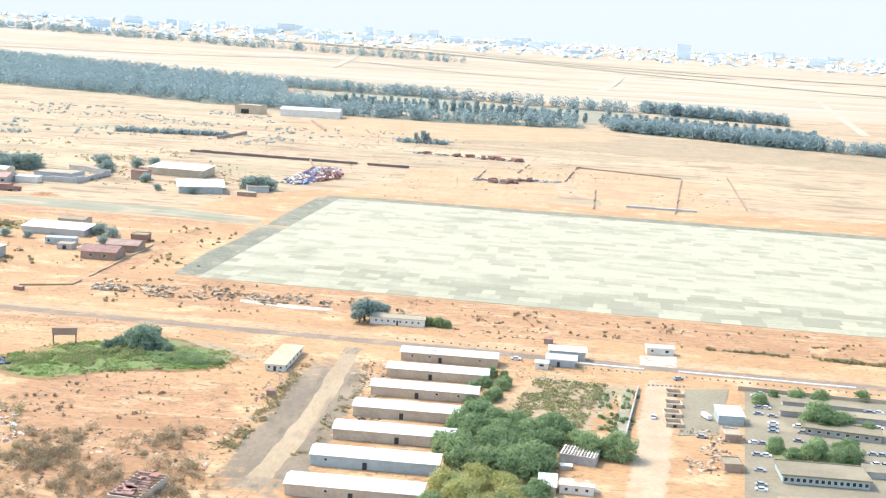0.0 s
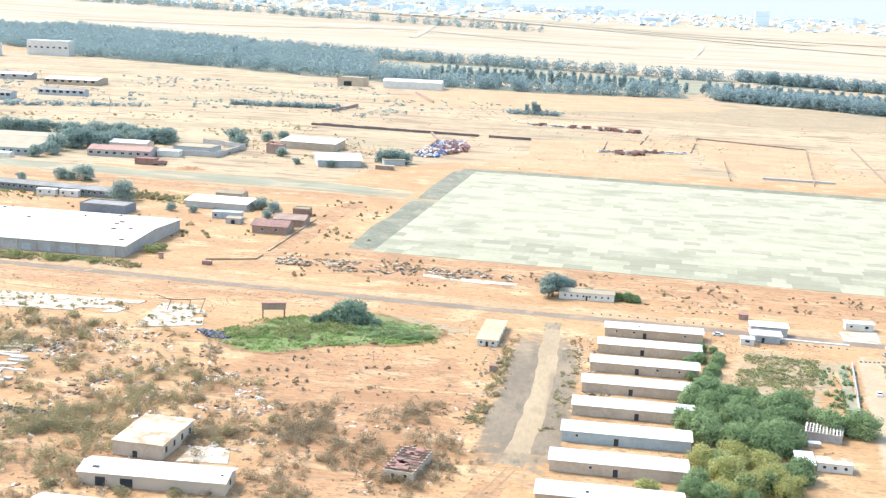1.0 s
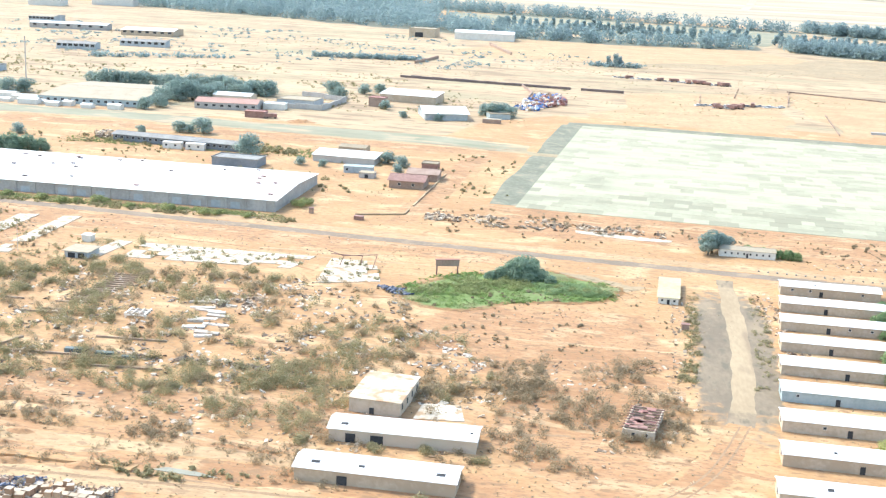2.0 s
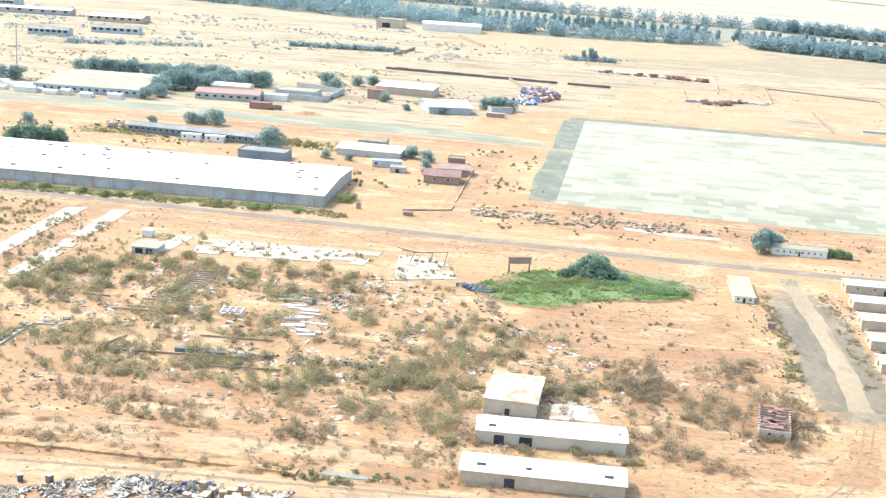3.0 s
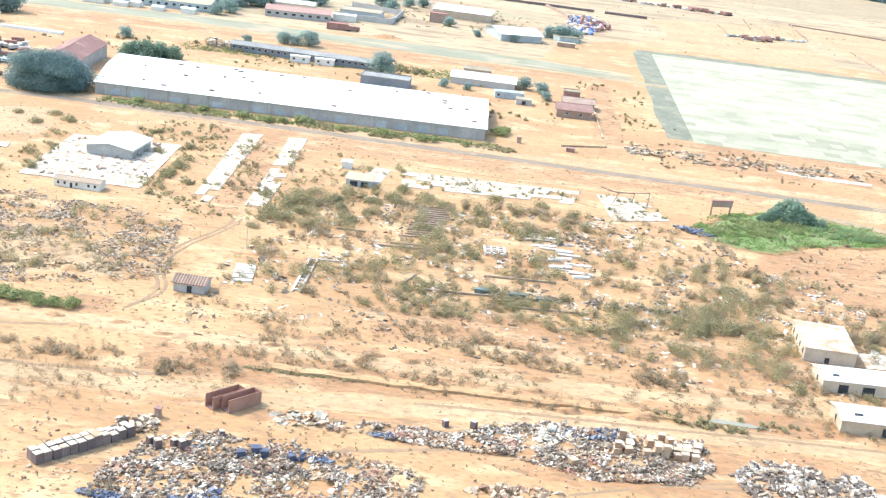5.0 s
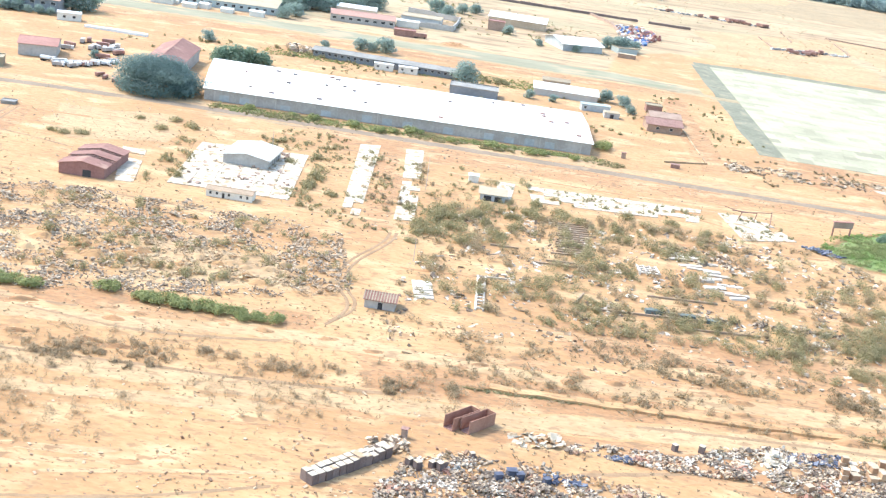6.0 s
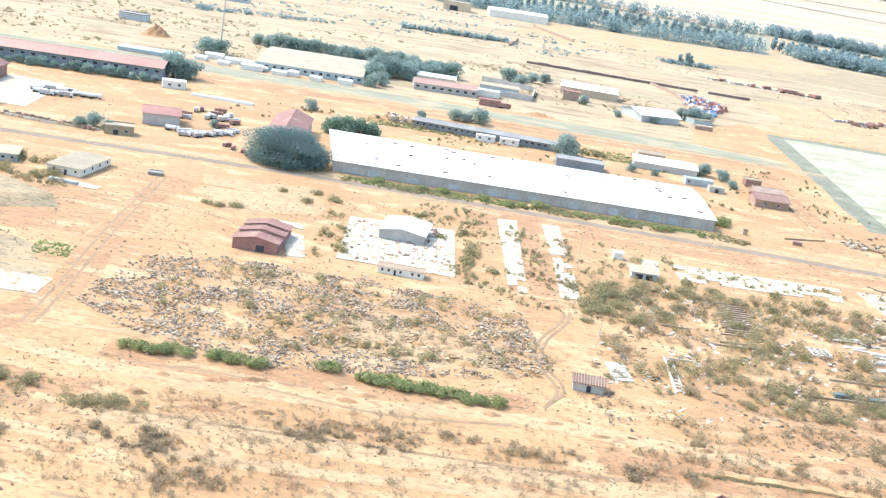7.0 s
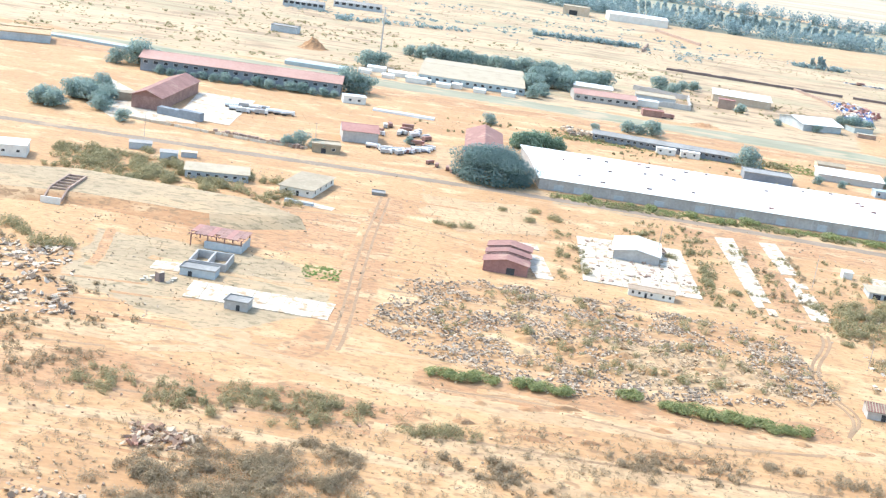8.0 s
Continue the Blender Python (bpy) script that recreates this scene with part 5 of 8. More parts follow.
# ---- the long warehouse and its neighbours ----
def big_warehouse():
    base = thing("warehouse", Matrix.Identity(4), "very long low warehouse with shining white roof", "warehouse")
    fl, fr, br, bl = Vector((-216.4, 352.8)), Vector((-106.7, 333.2)), Vector((-98.9, 377.0)), Vector((-215.0, 400.0))
    H, R = 3.3, 1.0
    mf, mb = (fl + bl) / 2, (fr + br) / 2
    at = lambda p, z: (p.x, p.y, z)
    bm = bmesh.new()
    lo = [bm.verts.new(at(p, -0.1)) for p in (fl, fr, br, bl)]
    hi = [bm.verts.new(at(p, H)) for p in (fl, fr, br, bl)]
    for k in range(4):
        q = (k + 1) % 4
        bm.faces.new((lo[k], lo[q], hi[q], hi[k]))
    bm.faces.new((hi[0], hi[3], bm.verts.new(at(mf, H + R))))
    bm.faces.new((hi[1], hi[2], bm.verts.new(at(mb, H + R))))
    part("wall", bm, PLASTER_GREY, base)
    d, n = (fr - fl).normalized(), (bl - fl).normalized()
    o = 0.5
    for a, b, c, e in ((fl - d * o - n * o, fr + d * o - n * o, mb + d * o, mf - d * o), (mf - d * o, mb + d * o, br + d * o + n * o, bl - d * o + n * o)):
        z0, z1 = (H, H + R) if a != mf - d * o else (H + R, H)
        bm = bmesh.new()
        low = [bm.verts.new(at(p, z)) for p, z in ((a, z0), (b, z0), (c, z1), (e, z1))]
        top = [bm.verts.new((v.co.x, v.co.y, v.co.z + 0.12)) for v in low]
        bm.faces.new(low[::-1])
        bm.faces.new(top)
        for k in range(4):
            q = (k + 1) % 4
            bm.faces.new((low[k], low[q], top[q], top[k]))
        part("roof", bm, STEEL_WHITE, base, "white sheet-metal roof slope")
    r = random.Random(3)
    L = (fr - fl).length
    turn = math.atan2(d.y, d.x)
    for k in range(19):
        u = (k + 0.5) / 19
        p = fl + d * (u * L)
        m = Matrix.Translation((p.x, p.y, 0)) @ Matrix.Rotation(turn, 4, "Z")
        bm = boxes((-0.18, 0.18, -0.25, -0.004, 0, 3.2))
        bm.transform(m)
        part("pilaster", bm, PLASTER_GREY, base)
        if r.random() < 0.6:
            bm = boxes((1.4, 4.2, -0.06, -0.004, 0.1, r.uniform(1.5, 2.3)))
            bm.transform(m)
            part("door", bm, BLUE_GREY, base, "blue-grey bay door")
    for k in range(24):
        u, w = r.uniform(0.02, 0.98), r.uniform(0.06, 0.94)
        p = fl.lerp(fr, u).lerp(bl.lerp(br, u), w)
        z = H + 0.12 + R * (1 - abs(w - 0.5) * 2)
        s = r.uniform(0.3, 0.8)
        bm = boxes((-s, s, -s * 0.6, s * 0.6, -0.1, 0.35))
        bm.transform(Matrix.Translation((p.x, p.y, z)) @ Matrix.Rotation(turn, 4, "Z"))
        part("roof_vent", bm, BLOCK if k % 3 else RUST, base, "small roof vent")
    return base


big_warehouse()
building("red_roofed_barn", (-225.0, 372.6), (-220.4, 410.6), 11.6, 4.4, "barn with broad rust-red roof", "barn", rise=2.3, wall=PLASTER_GREY, top=BARN_RED, side_windows=1, over=0.4)
# low grey works behind the warehouse
works = building("goods_shed", (-181.4, 445.0), (-131.5, 430.0), 7.0, 2.6, "very long grey goods shed", "shed", rise=0.8, wall=WALL_BLUE, top=CONCRETE_GREY, windows=[((k + 0.5) / 22, 1.1, 0.8, 1.2) for k in range(22)], over=0.6)
building("goods_shed", (-137.4, 403.6), (-121.5, 400.2), 9.0, 2.6, "grey flat-roofed store behind the warehouse", "store", roof="flat", rise=0.3, wall=WALL_BLUE, top=CONCRETE_GREY)
for x, y in ((-160.4, 432.6), (-151.8, 431.2)):
    building("container", (x, y), (x + 6.8, y - 1.0), 2.6, 2.3, "white office container by the shed", "container", roof="flat", rise=0.1, wall=PLASTER_WHITE, top=STEEL_WHITE, windows=[(0.2, 0.8, 0.7, 1.0), (0.7, 0.8, 0.7, 1.0)], group="containers at the goods shed")
# small farm beside the track
building("farm_shed", (-104.6, 419.5), (-82.6, 414.6), 9.0, 2.4, "long farm shed with white roof", "shed", roof="mono", rise=0.8, wall=PLASTER_GREY, over=0.5)
building("farm_shed", (-97.0, 439.5), (-87.0, 437.5), 7.0, 2.2, "small farm shed with pale roof", "shed", rise=0.6, top=FLAT_ROOF)
building("container", (-92.2, 399.4), (-82.4, 398.6), 4.0, 2.2, "dark green-grey container cabin", "container", roof="flat", rise=0.1, wall=BLUE_GREY, top=BLUE_PAINT, windows=[(0.12, 0.8, 0.8, 0.8)])
building("container", (-86.5, 391.0), (-81.5, 390.2), 4.0, 1.8, "pale cabin beside the farm sheds", "container", roof="flat", rise=0.1, wall=PLASTER_GREY, top=FLAT_ROOF, doors=[(0.5, 1.2, 1.3)])
building("brown_house", (-76.0, 376.6), (-65.0, 374.8), 10.0, 2.6, "brown house with low faded roof", "house", rise=1.2, wall=BROWN, top=RUST, windows=[(0.3, 0.9, 0.8, 1.0), (0.7, 0.9, 0.8, 1.0)], over=0.6)
building("brown_house", (-70.5, 390.5), (-60.5, 389.0), 9.0, 2.4, "second brown house with faded roof", "house", rise=1.0, wall=BROWN, top=BROWN, over=0.5)
building("cabin", (-66.0, 409.8), (-60.5, 408.8), 5.0, 2.4, "rust-brown cabin behind the houses", "cabin", roof="flat", rise=0.2, wall=RUST, top=FLAT_ROOF)
wall_line("boundary_wall", [(-56.5, 409), (-70.0, 337), (-84, 334)], 0.45, 0.5, RUBBLE_TAN, "low worn mud wall round the farm", gaps=0.12)

# houses and trucks west of the warehouse
building("red_shed", (-273.6, 388.2), (-262.4, 388.8), 13.0, 3.6, "shed with red roof and grey walls", "shed", rise=1.3, wall=PLASTER_GREY, top=MAROON, over=0.4)
building("brick_lodge", (-282.6, 367.0), (-274.2, 367.4), 6.0, 2.4, "low yellow-brown brick lodge", "lodge", roof="flat", rise=0.4, wall=FLAT_ROOF, top=FLAT_ROOF, doors=[(0.4, 1.4, 1.4)], windows=[(0.75, 1.0, 0.7, 0.9)])
post("lamp_mast", -282.0, 372.0, 8.0, "lamp mast with twin heads", arm=1.6)
post("lamp_mast", -329.0, 350.0, 9.0, "tall thin pole beside the road")
post("lamp_mast", -351.0, 408.0, 10.0, "tall thin pole behind the road")
truck_white = place(make_truck("tank_truck", CAR_WHITE, CAR_WHITE, "white tank truck parked in a row", tank=True), -264.0, 383.0, -12, 1.1)
truck_grey = place(make_truck("truck", CAR_WHITE, PLASTER_GREY, "white truck with grey body"), -260.2, 380.6, 25, 1.1)
truck_red = place(make_truck("truck", CAR_RED, RUST, "red truck with rusty body"), -249.4, 395.6, 8, 1.1)
rng_lot = random.Random(12)
for k in range(24):
    src = (truck_white, truck_grey, truck_grey, truck_red)[rng_lot.randrange(4) if k > 8 else k % 3]
    a = k / 23
    tagged(put(src, -260 + 14.5 * a + rng_lot.uniform(-1, 1), 378.5 + 12 * a * a + rng_lot.uniform(-1.5, 3), rng_lot.uniform(-30, 70), 0.8), group="parked trucks beside the red shed")
for k in range(14):
    src = (truck_red, truck_grey)[rng_lot.randrange(2)]
    tagged(put(src, rng_lot.uniform(-262, -244), rng_lot.uniform(405, 424), rng_lot.uniform(0, 180), 0.9), group="worn trucks behind the red shed")
for k in range(5):
    put(truck_red, -247 + 2.2 * k + rng_lot.uniform(-0.5, 0.5), 369 - 3.0 * k + rng_lot.uniform(-1, 1), rng_lot.uniform(0, 90), 0.7)
loader = place(make_truck("loader", YELLOW, YELLOW, "yellow loader beside the warehouse end", length=3.2), -213.6, 354.0, 10, 0.9)

# flat house, long house and cabins by the road
building("flat_house", (-289.8, 313.6), (-281.4, 311.0), 18.0, 2.0, "pale flat-roofed house by the track", "house", roof="flat", rise=0.1, wall=PLASTER_WHITE, top=FLAT_ROOF, doors=[(0.55, 0.7, 1.3)], windows=[(0.2, 0.6, 0.5, 0.9), (0.85, 0.6, 0.5, 0.9)], side_windows=4, over=0.5)
sheet("concrete_pad", [(-287.0, 304.4), (-276.4, 300.6), (-275.6, 303.6), (-281, 306.4)], CONCRETE, "white slab before the flat house", "slab", z=0.07)
wall_line("low_wall", [(-288, 305.6), (-281, 303.4)], 0.8, 1.4, BLUE_GREY, "grey low wall before the flat house")
building("long_house", (-314.0, 318.4), (-298.0, 319.4), 9.0, 2.0, "long grey house with pale flat roof", "house", roof="flat", rise=0.15, wall=BLUE_GREY, top=FLAT_ROOF, windows=[((k + 0.5) / 7, 0.9, 0.6, 0.8) for k in range(7)], over=0.4)
building("grey_cabin", (-332.0, 343.6), (-326.0, 344.4), 4.0, 1.8, "grey flat-roofed cabin near the road", "cabin", roof="flat", rise=0.1, wall=BLUE_GREY, top=CONCRETE_GREY)
building("grey_cabin", (-322.4, 333.6), (-317.8, 334.0), 4.0, 2.3, "dark grey flat-roofed cabin", "cabin", roof="flat", rise=0.1, wall=BLUE_GREY, top=CONCRETE_GREY)
building("grey_cabin", (-317.6, 340.6), (-313.4, 341.0), 2.5, 1.4, "small grey cabin beside the road", "cabin", roof="flat", rise=0.1, wall=BLUE_GREY, top=CONCRETE)
building("white_cabin", (-361.5, 319.0), (-353.6, 320.0), 8.0, 3.0, "white box cabin with flat roof", "cabin", roof="flat", rise=0.1, wall=PLASTER_WHITE, top=STEEL_WHITE, windows=[(0.3, 0.8, 0.6, 1.2), (0.75, 0.8, 0.6, 1.2)])
building("well_cover", (-266.0, 322.0), (-262.6, 321.8), 3.0, 0.6, "low grey concrete tank beside the track", "tank", roof="flat", rise=0.2, wall=CONCRETE_GREY, top=CONCRETE_GREY)

# ruin with rusty frame, roofless rooms and the platform hut
frame_house = thing("rusty_frame_ruin", Matrix.Translation((-305.8, 259.6, 0)) @ Matrix.Rotation(radians(-12), 4, "Z"), "ruin with rusty open steel roof frame", "ruin")
for x in (0, 3.6, 7.2, 10.8):
    for y in (0, 6.5):
        part("post", boxes((x - 0.12, x + 0.12, y - 0.12, y + 0.12, -0.05, 2.6)), RUST, frame_house)
for k in range(15):
    part("rafter", boxes((-0.4 + 0.8 * k, -0.22 + 0.8 * k, -0.5, 7.0, 2.61, 2.75)), RUST, frame_house)
for k in range(9):
    part("roof_sheet", boxes((-0.45 + 1.3 * k, 0.8 + 1.3 * k, -0.45 if k % 4 else 1.4, 6.95, 2.87, 2.91)), RUST if k % 3 else MAROON, frame_house, "rusty purple-brown roof sheet")
for k in range(5):
    part("purlin", boxes((-0.5, 11.3, -0.3 + 1.7 * k, -0.1 + 1.7 * k, 2.76, 2.86)), MAROON, frame_house)
part("wall", boxes((3.0, 11.0, -0.3, -0.05, -0.05, 1.6), (10.85, 11.0, 0.2, 6.5, -0.05, 1.8)), BLUE_GREY, frame_house)
rooms = thing("roofless_rooms", Matrix.Translation((-304.6, 244.6, 0)) @ Matrix.Rotation(radians(-8), 4, "Z"), "roofless rooms of dark grey walls", "ruin")
for w in ((0, 7.5, 0, 0.3), (0, 7.5, 7.5, 7.8), (0, 0.3, 0.3, 7.5), (7.2, 7.5, 0.3, 7.5), (3.6, 3.9, 0.3, 7.5)):
    part("wall", boxes((*w, -0.05, 1.7)), PLASTER_GREY, rooms)
building("low_ruin", (-305.6, 239.6), (-298.8, 238.4), 3.6, 1.5, "low grey ruin with flat roof", "ruin", roof="flat", rise=0.2, wall=BLUE_GREY, top=CONCRETE_GREY, doors=[(0.3, 0.8, 1.0)])
building("platform_hut", (-295.6, 222.8), (-291.4, 221.8), 3.4, 1.6, "grey hut standing on the white platform", "hut", roof="flat", rise=0.2, wall=PLASTER_GREY, top=CONCRETE_GREY, doors=[(0.6, 0.7, 1.1)])
sheet("concrete_pad", [(-311, 247), (-305.5, 246.5), (-306, 241), (-311.6, 241.6)], CONCRETE, "pale slab beside the ruin", "slab", z=0.06)

# flat-topped earthwork with a concrete ramp
plat = bmesh.new()
outline = [(-372, 300), (-338, 307), (-296, 296), (-284, 285), (-304, 279), (-334, 285), (-372, 283)]
earth = thing("earthwork", Matrix.Identity(4), "flat-topped earth platform with worn slopes", "earthwork")
cap = bmesh.new()
cap.faces.new([cap.verts.new((x, y, 2.0)) for x, y in outline])
part("top", cap, DRY_GRASS, earth)
top = [plat.verts.new((x, y, 2.0)) for x, y in outline]
low = [plat.verts.new((x + (x + 325) * 0.05, y + (y - 293) * 0.45, -0.05)) for x, y in outline]
for k in range(len(outline)):
    q = (k + 1) % len(outline)
    plat.faces.new((top[k], low[k], low[q], top[q])).material_index = 1 if k in (4, 5) else 0
part("slope", plat, (DRY_GRASS, SOIL), earth, "worn grey-green and orange slopes")
ramp = thing("concrete_ramp", Matrix.Translation((-338.9, 280.3, 0.0)) @ Matrix.Rotation(radians(83), 4, "Z"), "open concrete ramp frame up the earthwork", "ramp")
for y in (-2.0, 2.0):
    bm = bmesh.new()
    for q in add_box(bm, 0.1, 5.5, y - 0.2, y + 0.2, 0.1, 0.6):
        q.co.z += 2.0 * (q.co.x - 0.1) / 5.4
    add_box(bm, 5.5, 18.5, y - 0.2, y + 0.2, 2.0, 2.6)
    part("beam", bm, BROWN, ramp)
for k in range(6):
    part("crossbeam", boxes((5.0 + 2.6 * k, 5.4 + 2.6 * k, -1.78, 1.78, 2.1, 2.5)), BROWN, ramp)
part("wall", boxes((-0.3, 0.08, -2.2, 2.2, -0.05, 1.5)), PLASTER_WHITE, ramp, "white end wall")


# ---- far works along the channel ----
building("long_red_warehouse", (-349.6, 478.4), (-274.4, 472.6), 16.0, 5.0, "very long dark warehouse with faded red roof", "warehouse", rise=1.8, wall=WALL_BLUE, top=PINK_ROOF, windows=[((k + 0.5) / 20, 1.6, 1.0, 3.0) for k in range(20)], over=0.8)
maroon_hall = building("maroon_hall", (-340.9, 403.1), (-331.4, 401.5), 43.0, 4.2, "hall with maroon gable roof", "hall", roof="none", wall=RUST)
bm = bmesh.new()
for x0, x1, z0, z1 in ((-0.8, 4.7, 4.0, 6.2), (4.7, 10.2, 6.2, 4.0)):
    v = [bm.verts.new(p) for p in ((x0, -0.8, z0), (x1, -0.8, z1), (x1, 43.8, z1), (x0, 43.8, z0))]
    w = [bm.verts.new(q.co + Vector((0, 0, 0.15))) for q in v]
    bm.faces.new(v[::-1])
    bm.faces.new(w)
    for k in range(4):
        q = (k + 1) % 4
        bm.faces.new((v[k], v[q], w[q], w[k]))
bm.faces.new([bm.verts.new(p) for p in ((0, 0, 4.2), (9.6, 0, 4.2), (4.7, 0, 6.2))])
part("roof", bm, BARN_RED, maroon_hall, "maroon gable roof")
sheet("concrete_pad", [(-356, 452), (-330, 408), (-318, 388), (-344, 384), (-362, 420)], CONCRETE, "bright concrete yard round the hall", "yard", z=0.05)
sheet("concrete_pad", [(-324, 446), (-304, 441), (-309, 392), (-326, 396)], CONCRETE, "bright concrete yard beside the hall", "yard", z=0.06)
# thick wall run in place of the long low dark building here
wall_line("boundary_wall", [(-331.5, 398.5), (-317.5, 392.5)], 2.6, 2.6, WALL_BLUE, "thick blue-grey wall standing in for a low dark building")
wall_line("boundary_wall", [(-346, 388), (-300, 372), (-284, 370)], 0.8, 0.3, CONCRETE, "low pale wall along the road")
building("cabin", (-347, 412), (-341, 413.5), 5, 2.6, "pale cabin in the concrete yard", "cabin", roof="flat", rise=0.1, wall=FLAT_ROOF, top=FLAT_ROOF)
for k in range(8):
    tagged(put((truck_white, truck_grey)[k % 2], -310 + 3.2 * (k % 4) + rng_lot.uniform(-1, 1), 418 + 7 * (k // 4) + rng_lot.uniform(-2, 2), rng_lot.uniform(-20, 20), 1.0), group="trucks at the hall")
for k in range(3):
    put(truck_white, -297 + 2.6 * k, 421 + rng_lot.uniform(-1, 1), 15, 1.0)
rusty = tagged(link_bm("scrap_block", boxes((-0.7, 0.7, -0.6, 0.6, -0.03, 1.2)), BROWN), "dark rusty scrap block in a row", "scrap block", "row of scrap blocks")
place(rusty, -312, 378.5, 10)
for k in range(1, 22):
    put(rusty, -312 + 1.25 * k, 378.5 - 0.42 * k + rng_lot.uniform(-0.4, 0.4), rng_lot.uniform(0, 90), rng_lot.uniform(0.6, 1.1))
building("white_cabin", (-273.0, 460.0), (-264.6, 461.0), 5.0, 2.6, "small white house with red stripe", "house", roof="flat", rise=0.2, wall=PLASTER_WHITE, windows=[(0.3, 1, 0.8, 1.0), (0.7, 1, 0.8, 1.0)])
wall_line("low_wall", [(-262, 452), (-240, 446)], 0.9, 2.2, STEEL_WHITE, "long white covered duct on the ground")

# tree-lined shed group beyond the channel
building("greenhouse_shed", (-240.0, 541.0), (-193.5, 535.0), 60.0, 3.0, "very broad pale shed", "shed", rise=1.6, wall=BLUE_PAINT, top=FLAT_ROOF, windows=[((k + 0.5) / 14, 1.4, 1.0, 1.2) for k in range(14)])
for x, y, l, w, h in ((-246, 532, 9, 5, 2.2), (-233, 529, 6, 4, 1.6), (-226, 531, 4, 4, 2.0), (-217, 527, 5, 4, 1.5), (-205, 526, 6, 4, 2.0), (-253, 545, 12, 6, 1.8), (-262, 552, 8, 6, 2.0), (-256, 537, 5, 4, 1.4), (-240, 536, 5, 3, 1.4), (-266, 543, 5, 4, 1.6)):
    building("white_tent_shed", (x, y), (x + l, y - 1.5 + 0.2 * h), w, h, "small white-roofed store in the works yard", "store", rise=0.5, wall=PLASTER_WHITE, group="white stores beside the channel")
building("pink_roofed_shed", (-170.0, 542.0), (-141.5, 540.0), 14.0, 3.0, "long shed with faded pink roof", "shed", rise=1.4, wall=PLASTER_GREY, top=PINK_ROOF, windows=[((k + 0.5) / 8, 1.6, 1.0, 1.2) for k in range(8)])
building("white_shed", (-166, 566), (-148, 563), 10.0, 3.5, "white-roofed shed among trees", "shed", rise=1.0)
wall_line("boundary_wall", [(-138.7, 557), (-113.6, 552), (-105, 586), (-128, 604)], 2.6, 0.6, PLASTER_GREY, "grey wall round a works yard")
building("yard_store", (-136, 566), (-118, 562), 14, 2.8, "grey store inside the walled yard", "store", roof="flat", rise=0.2, wall=BLUE_GREY, top=FLAT_ROOF)
building("yard_store", (-140, 548), (-130, 547), 6, 2.6, "pale store beside the channel", "store", roof="flat", rise=0.2, wall=PLASTER_WHITE, top=STEEL_WHITE)
building("hangar", (-89.0, 598.0), (-61.6, 590.5), 16.0, 3.6, "long pale hangar with flat white roof", "hangar", roof="mono", rise=1.0, wall=PLASTER, over=0.4)
building("pink_cabin", (-93.4, 574.6), (-86.0, 572.6), 6.0, 4.2, "dusky pink block cabin", "cabin", roof="flat", rise=0.2, wall=BROWN, top=MAROON)
building("open_shelter", (-66.0, 535.0), (-47.0, 538.0), 22.0, 3.2, "open shelter with bright white roof", "shelter", rise=1.8, wall=BLUE_GREY, over=1.0)
building("cyan_house", (-36.6, 547.0), (-27.0, 548.5), 8.0, 2.4, "small house with pale blue-green walls", "house", roof="flat", rise=0.2, wall=BLUE_PAINT, top=FLAT_ROOF)
building("brown_box_store", (-40.4, 534.0), (-32.6, 532.4), 3.5, 1.8, "brown box store on the plain", "store", roof="flat", rise=0.1, wall=BROWN, top=FLAT_ROOF)
building("truck_shed", (-144, 520), (-135, 519), 5, 2.6, "dark red open shed beside the channel", "shed", roof="flat", rise=0.2, wall=RUST, top=MAROON)
put(truck_red, -133, 520, 10, 1.3)

# coloured bales heap
for n, mat, seed, text in (("bale", CAR_RED, 31, "heap of red bales"), ("bale", CAR_BLUE, 32, "heap of blue bales"), ("bale", PLATE_WHITE, 33, "heap of white bales"), ("bale", SCRAP_RUST, 34, "heap of faded orange bales")):
    poly = [(-24, 585), (-8, 648), (5, 652), (5, 616), (-14, 580)] if seed != 31 else [(-14, 596), (-4, 640), (6, 640), (6, 612), (-8, 592)]
    rubble_patch("bale_heap", scatter(poly, 160, seed), seed, 1.0, 2.4, mat, text + " on the plain", "bales", heap=1.0, flat=0.8)

# walls, plots and rows of old cars on the plain
wall_line("boundary_wall", [(-82, 712), (-20, 694), (44, 676)], 1.5, 1.2, BLOCK, "long dark wall of stacked scrap", gaps=0.05)
wall_line("boundary_wall", [(-20, 590), (-9, 655), (-12, 690)], 1.4, 0.8, BROWN, "brown wall of a plot")
for line in ([(122, 541), (138, 614)], [(127.7, 645), (149, 720)], [(158.7, 534), (203, 682)], [(106, 676), (120, 724)], [(200, 556), (236, 700)], [(77, 632), (90, 690)], [(203, 682), (148, 720)]):
    wall_line("boundary_wall", line, 0.8, 0.4, BROWN, "thin brown wall of a plot", gaps=0.1)
wall_line("boundary_wall", [(140, 552), (172, 545)], 1.0, 2.0, PLASTER_GREY, "grey heap along a plot")
wall_line("boundary_wall", [(-60, 845), (-75, 800)], 2.0, 1.2, BROWN, "thin brown wall on the plain")
wall_line("boundary_wall", [(-18, 985), (-6, 900)], 2.0, 1.2, BROWN, "thin brown wall on the plain")
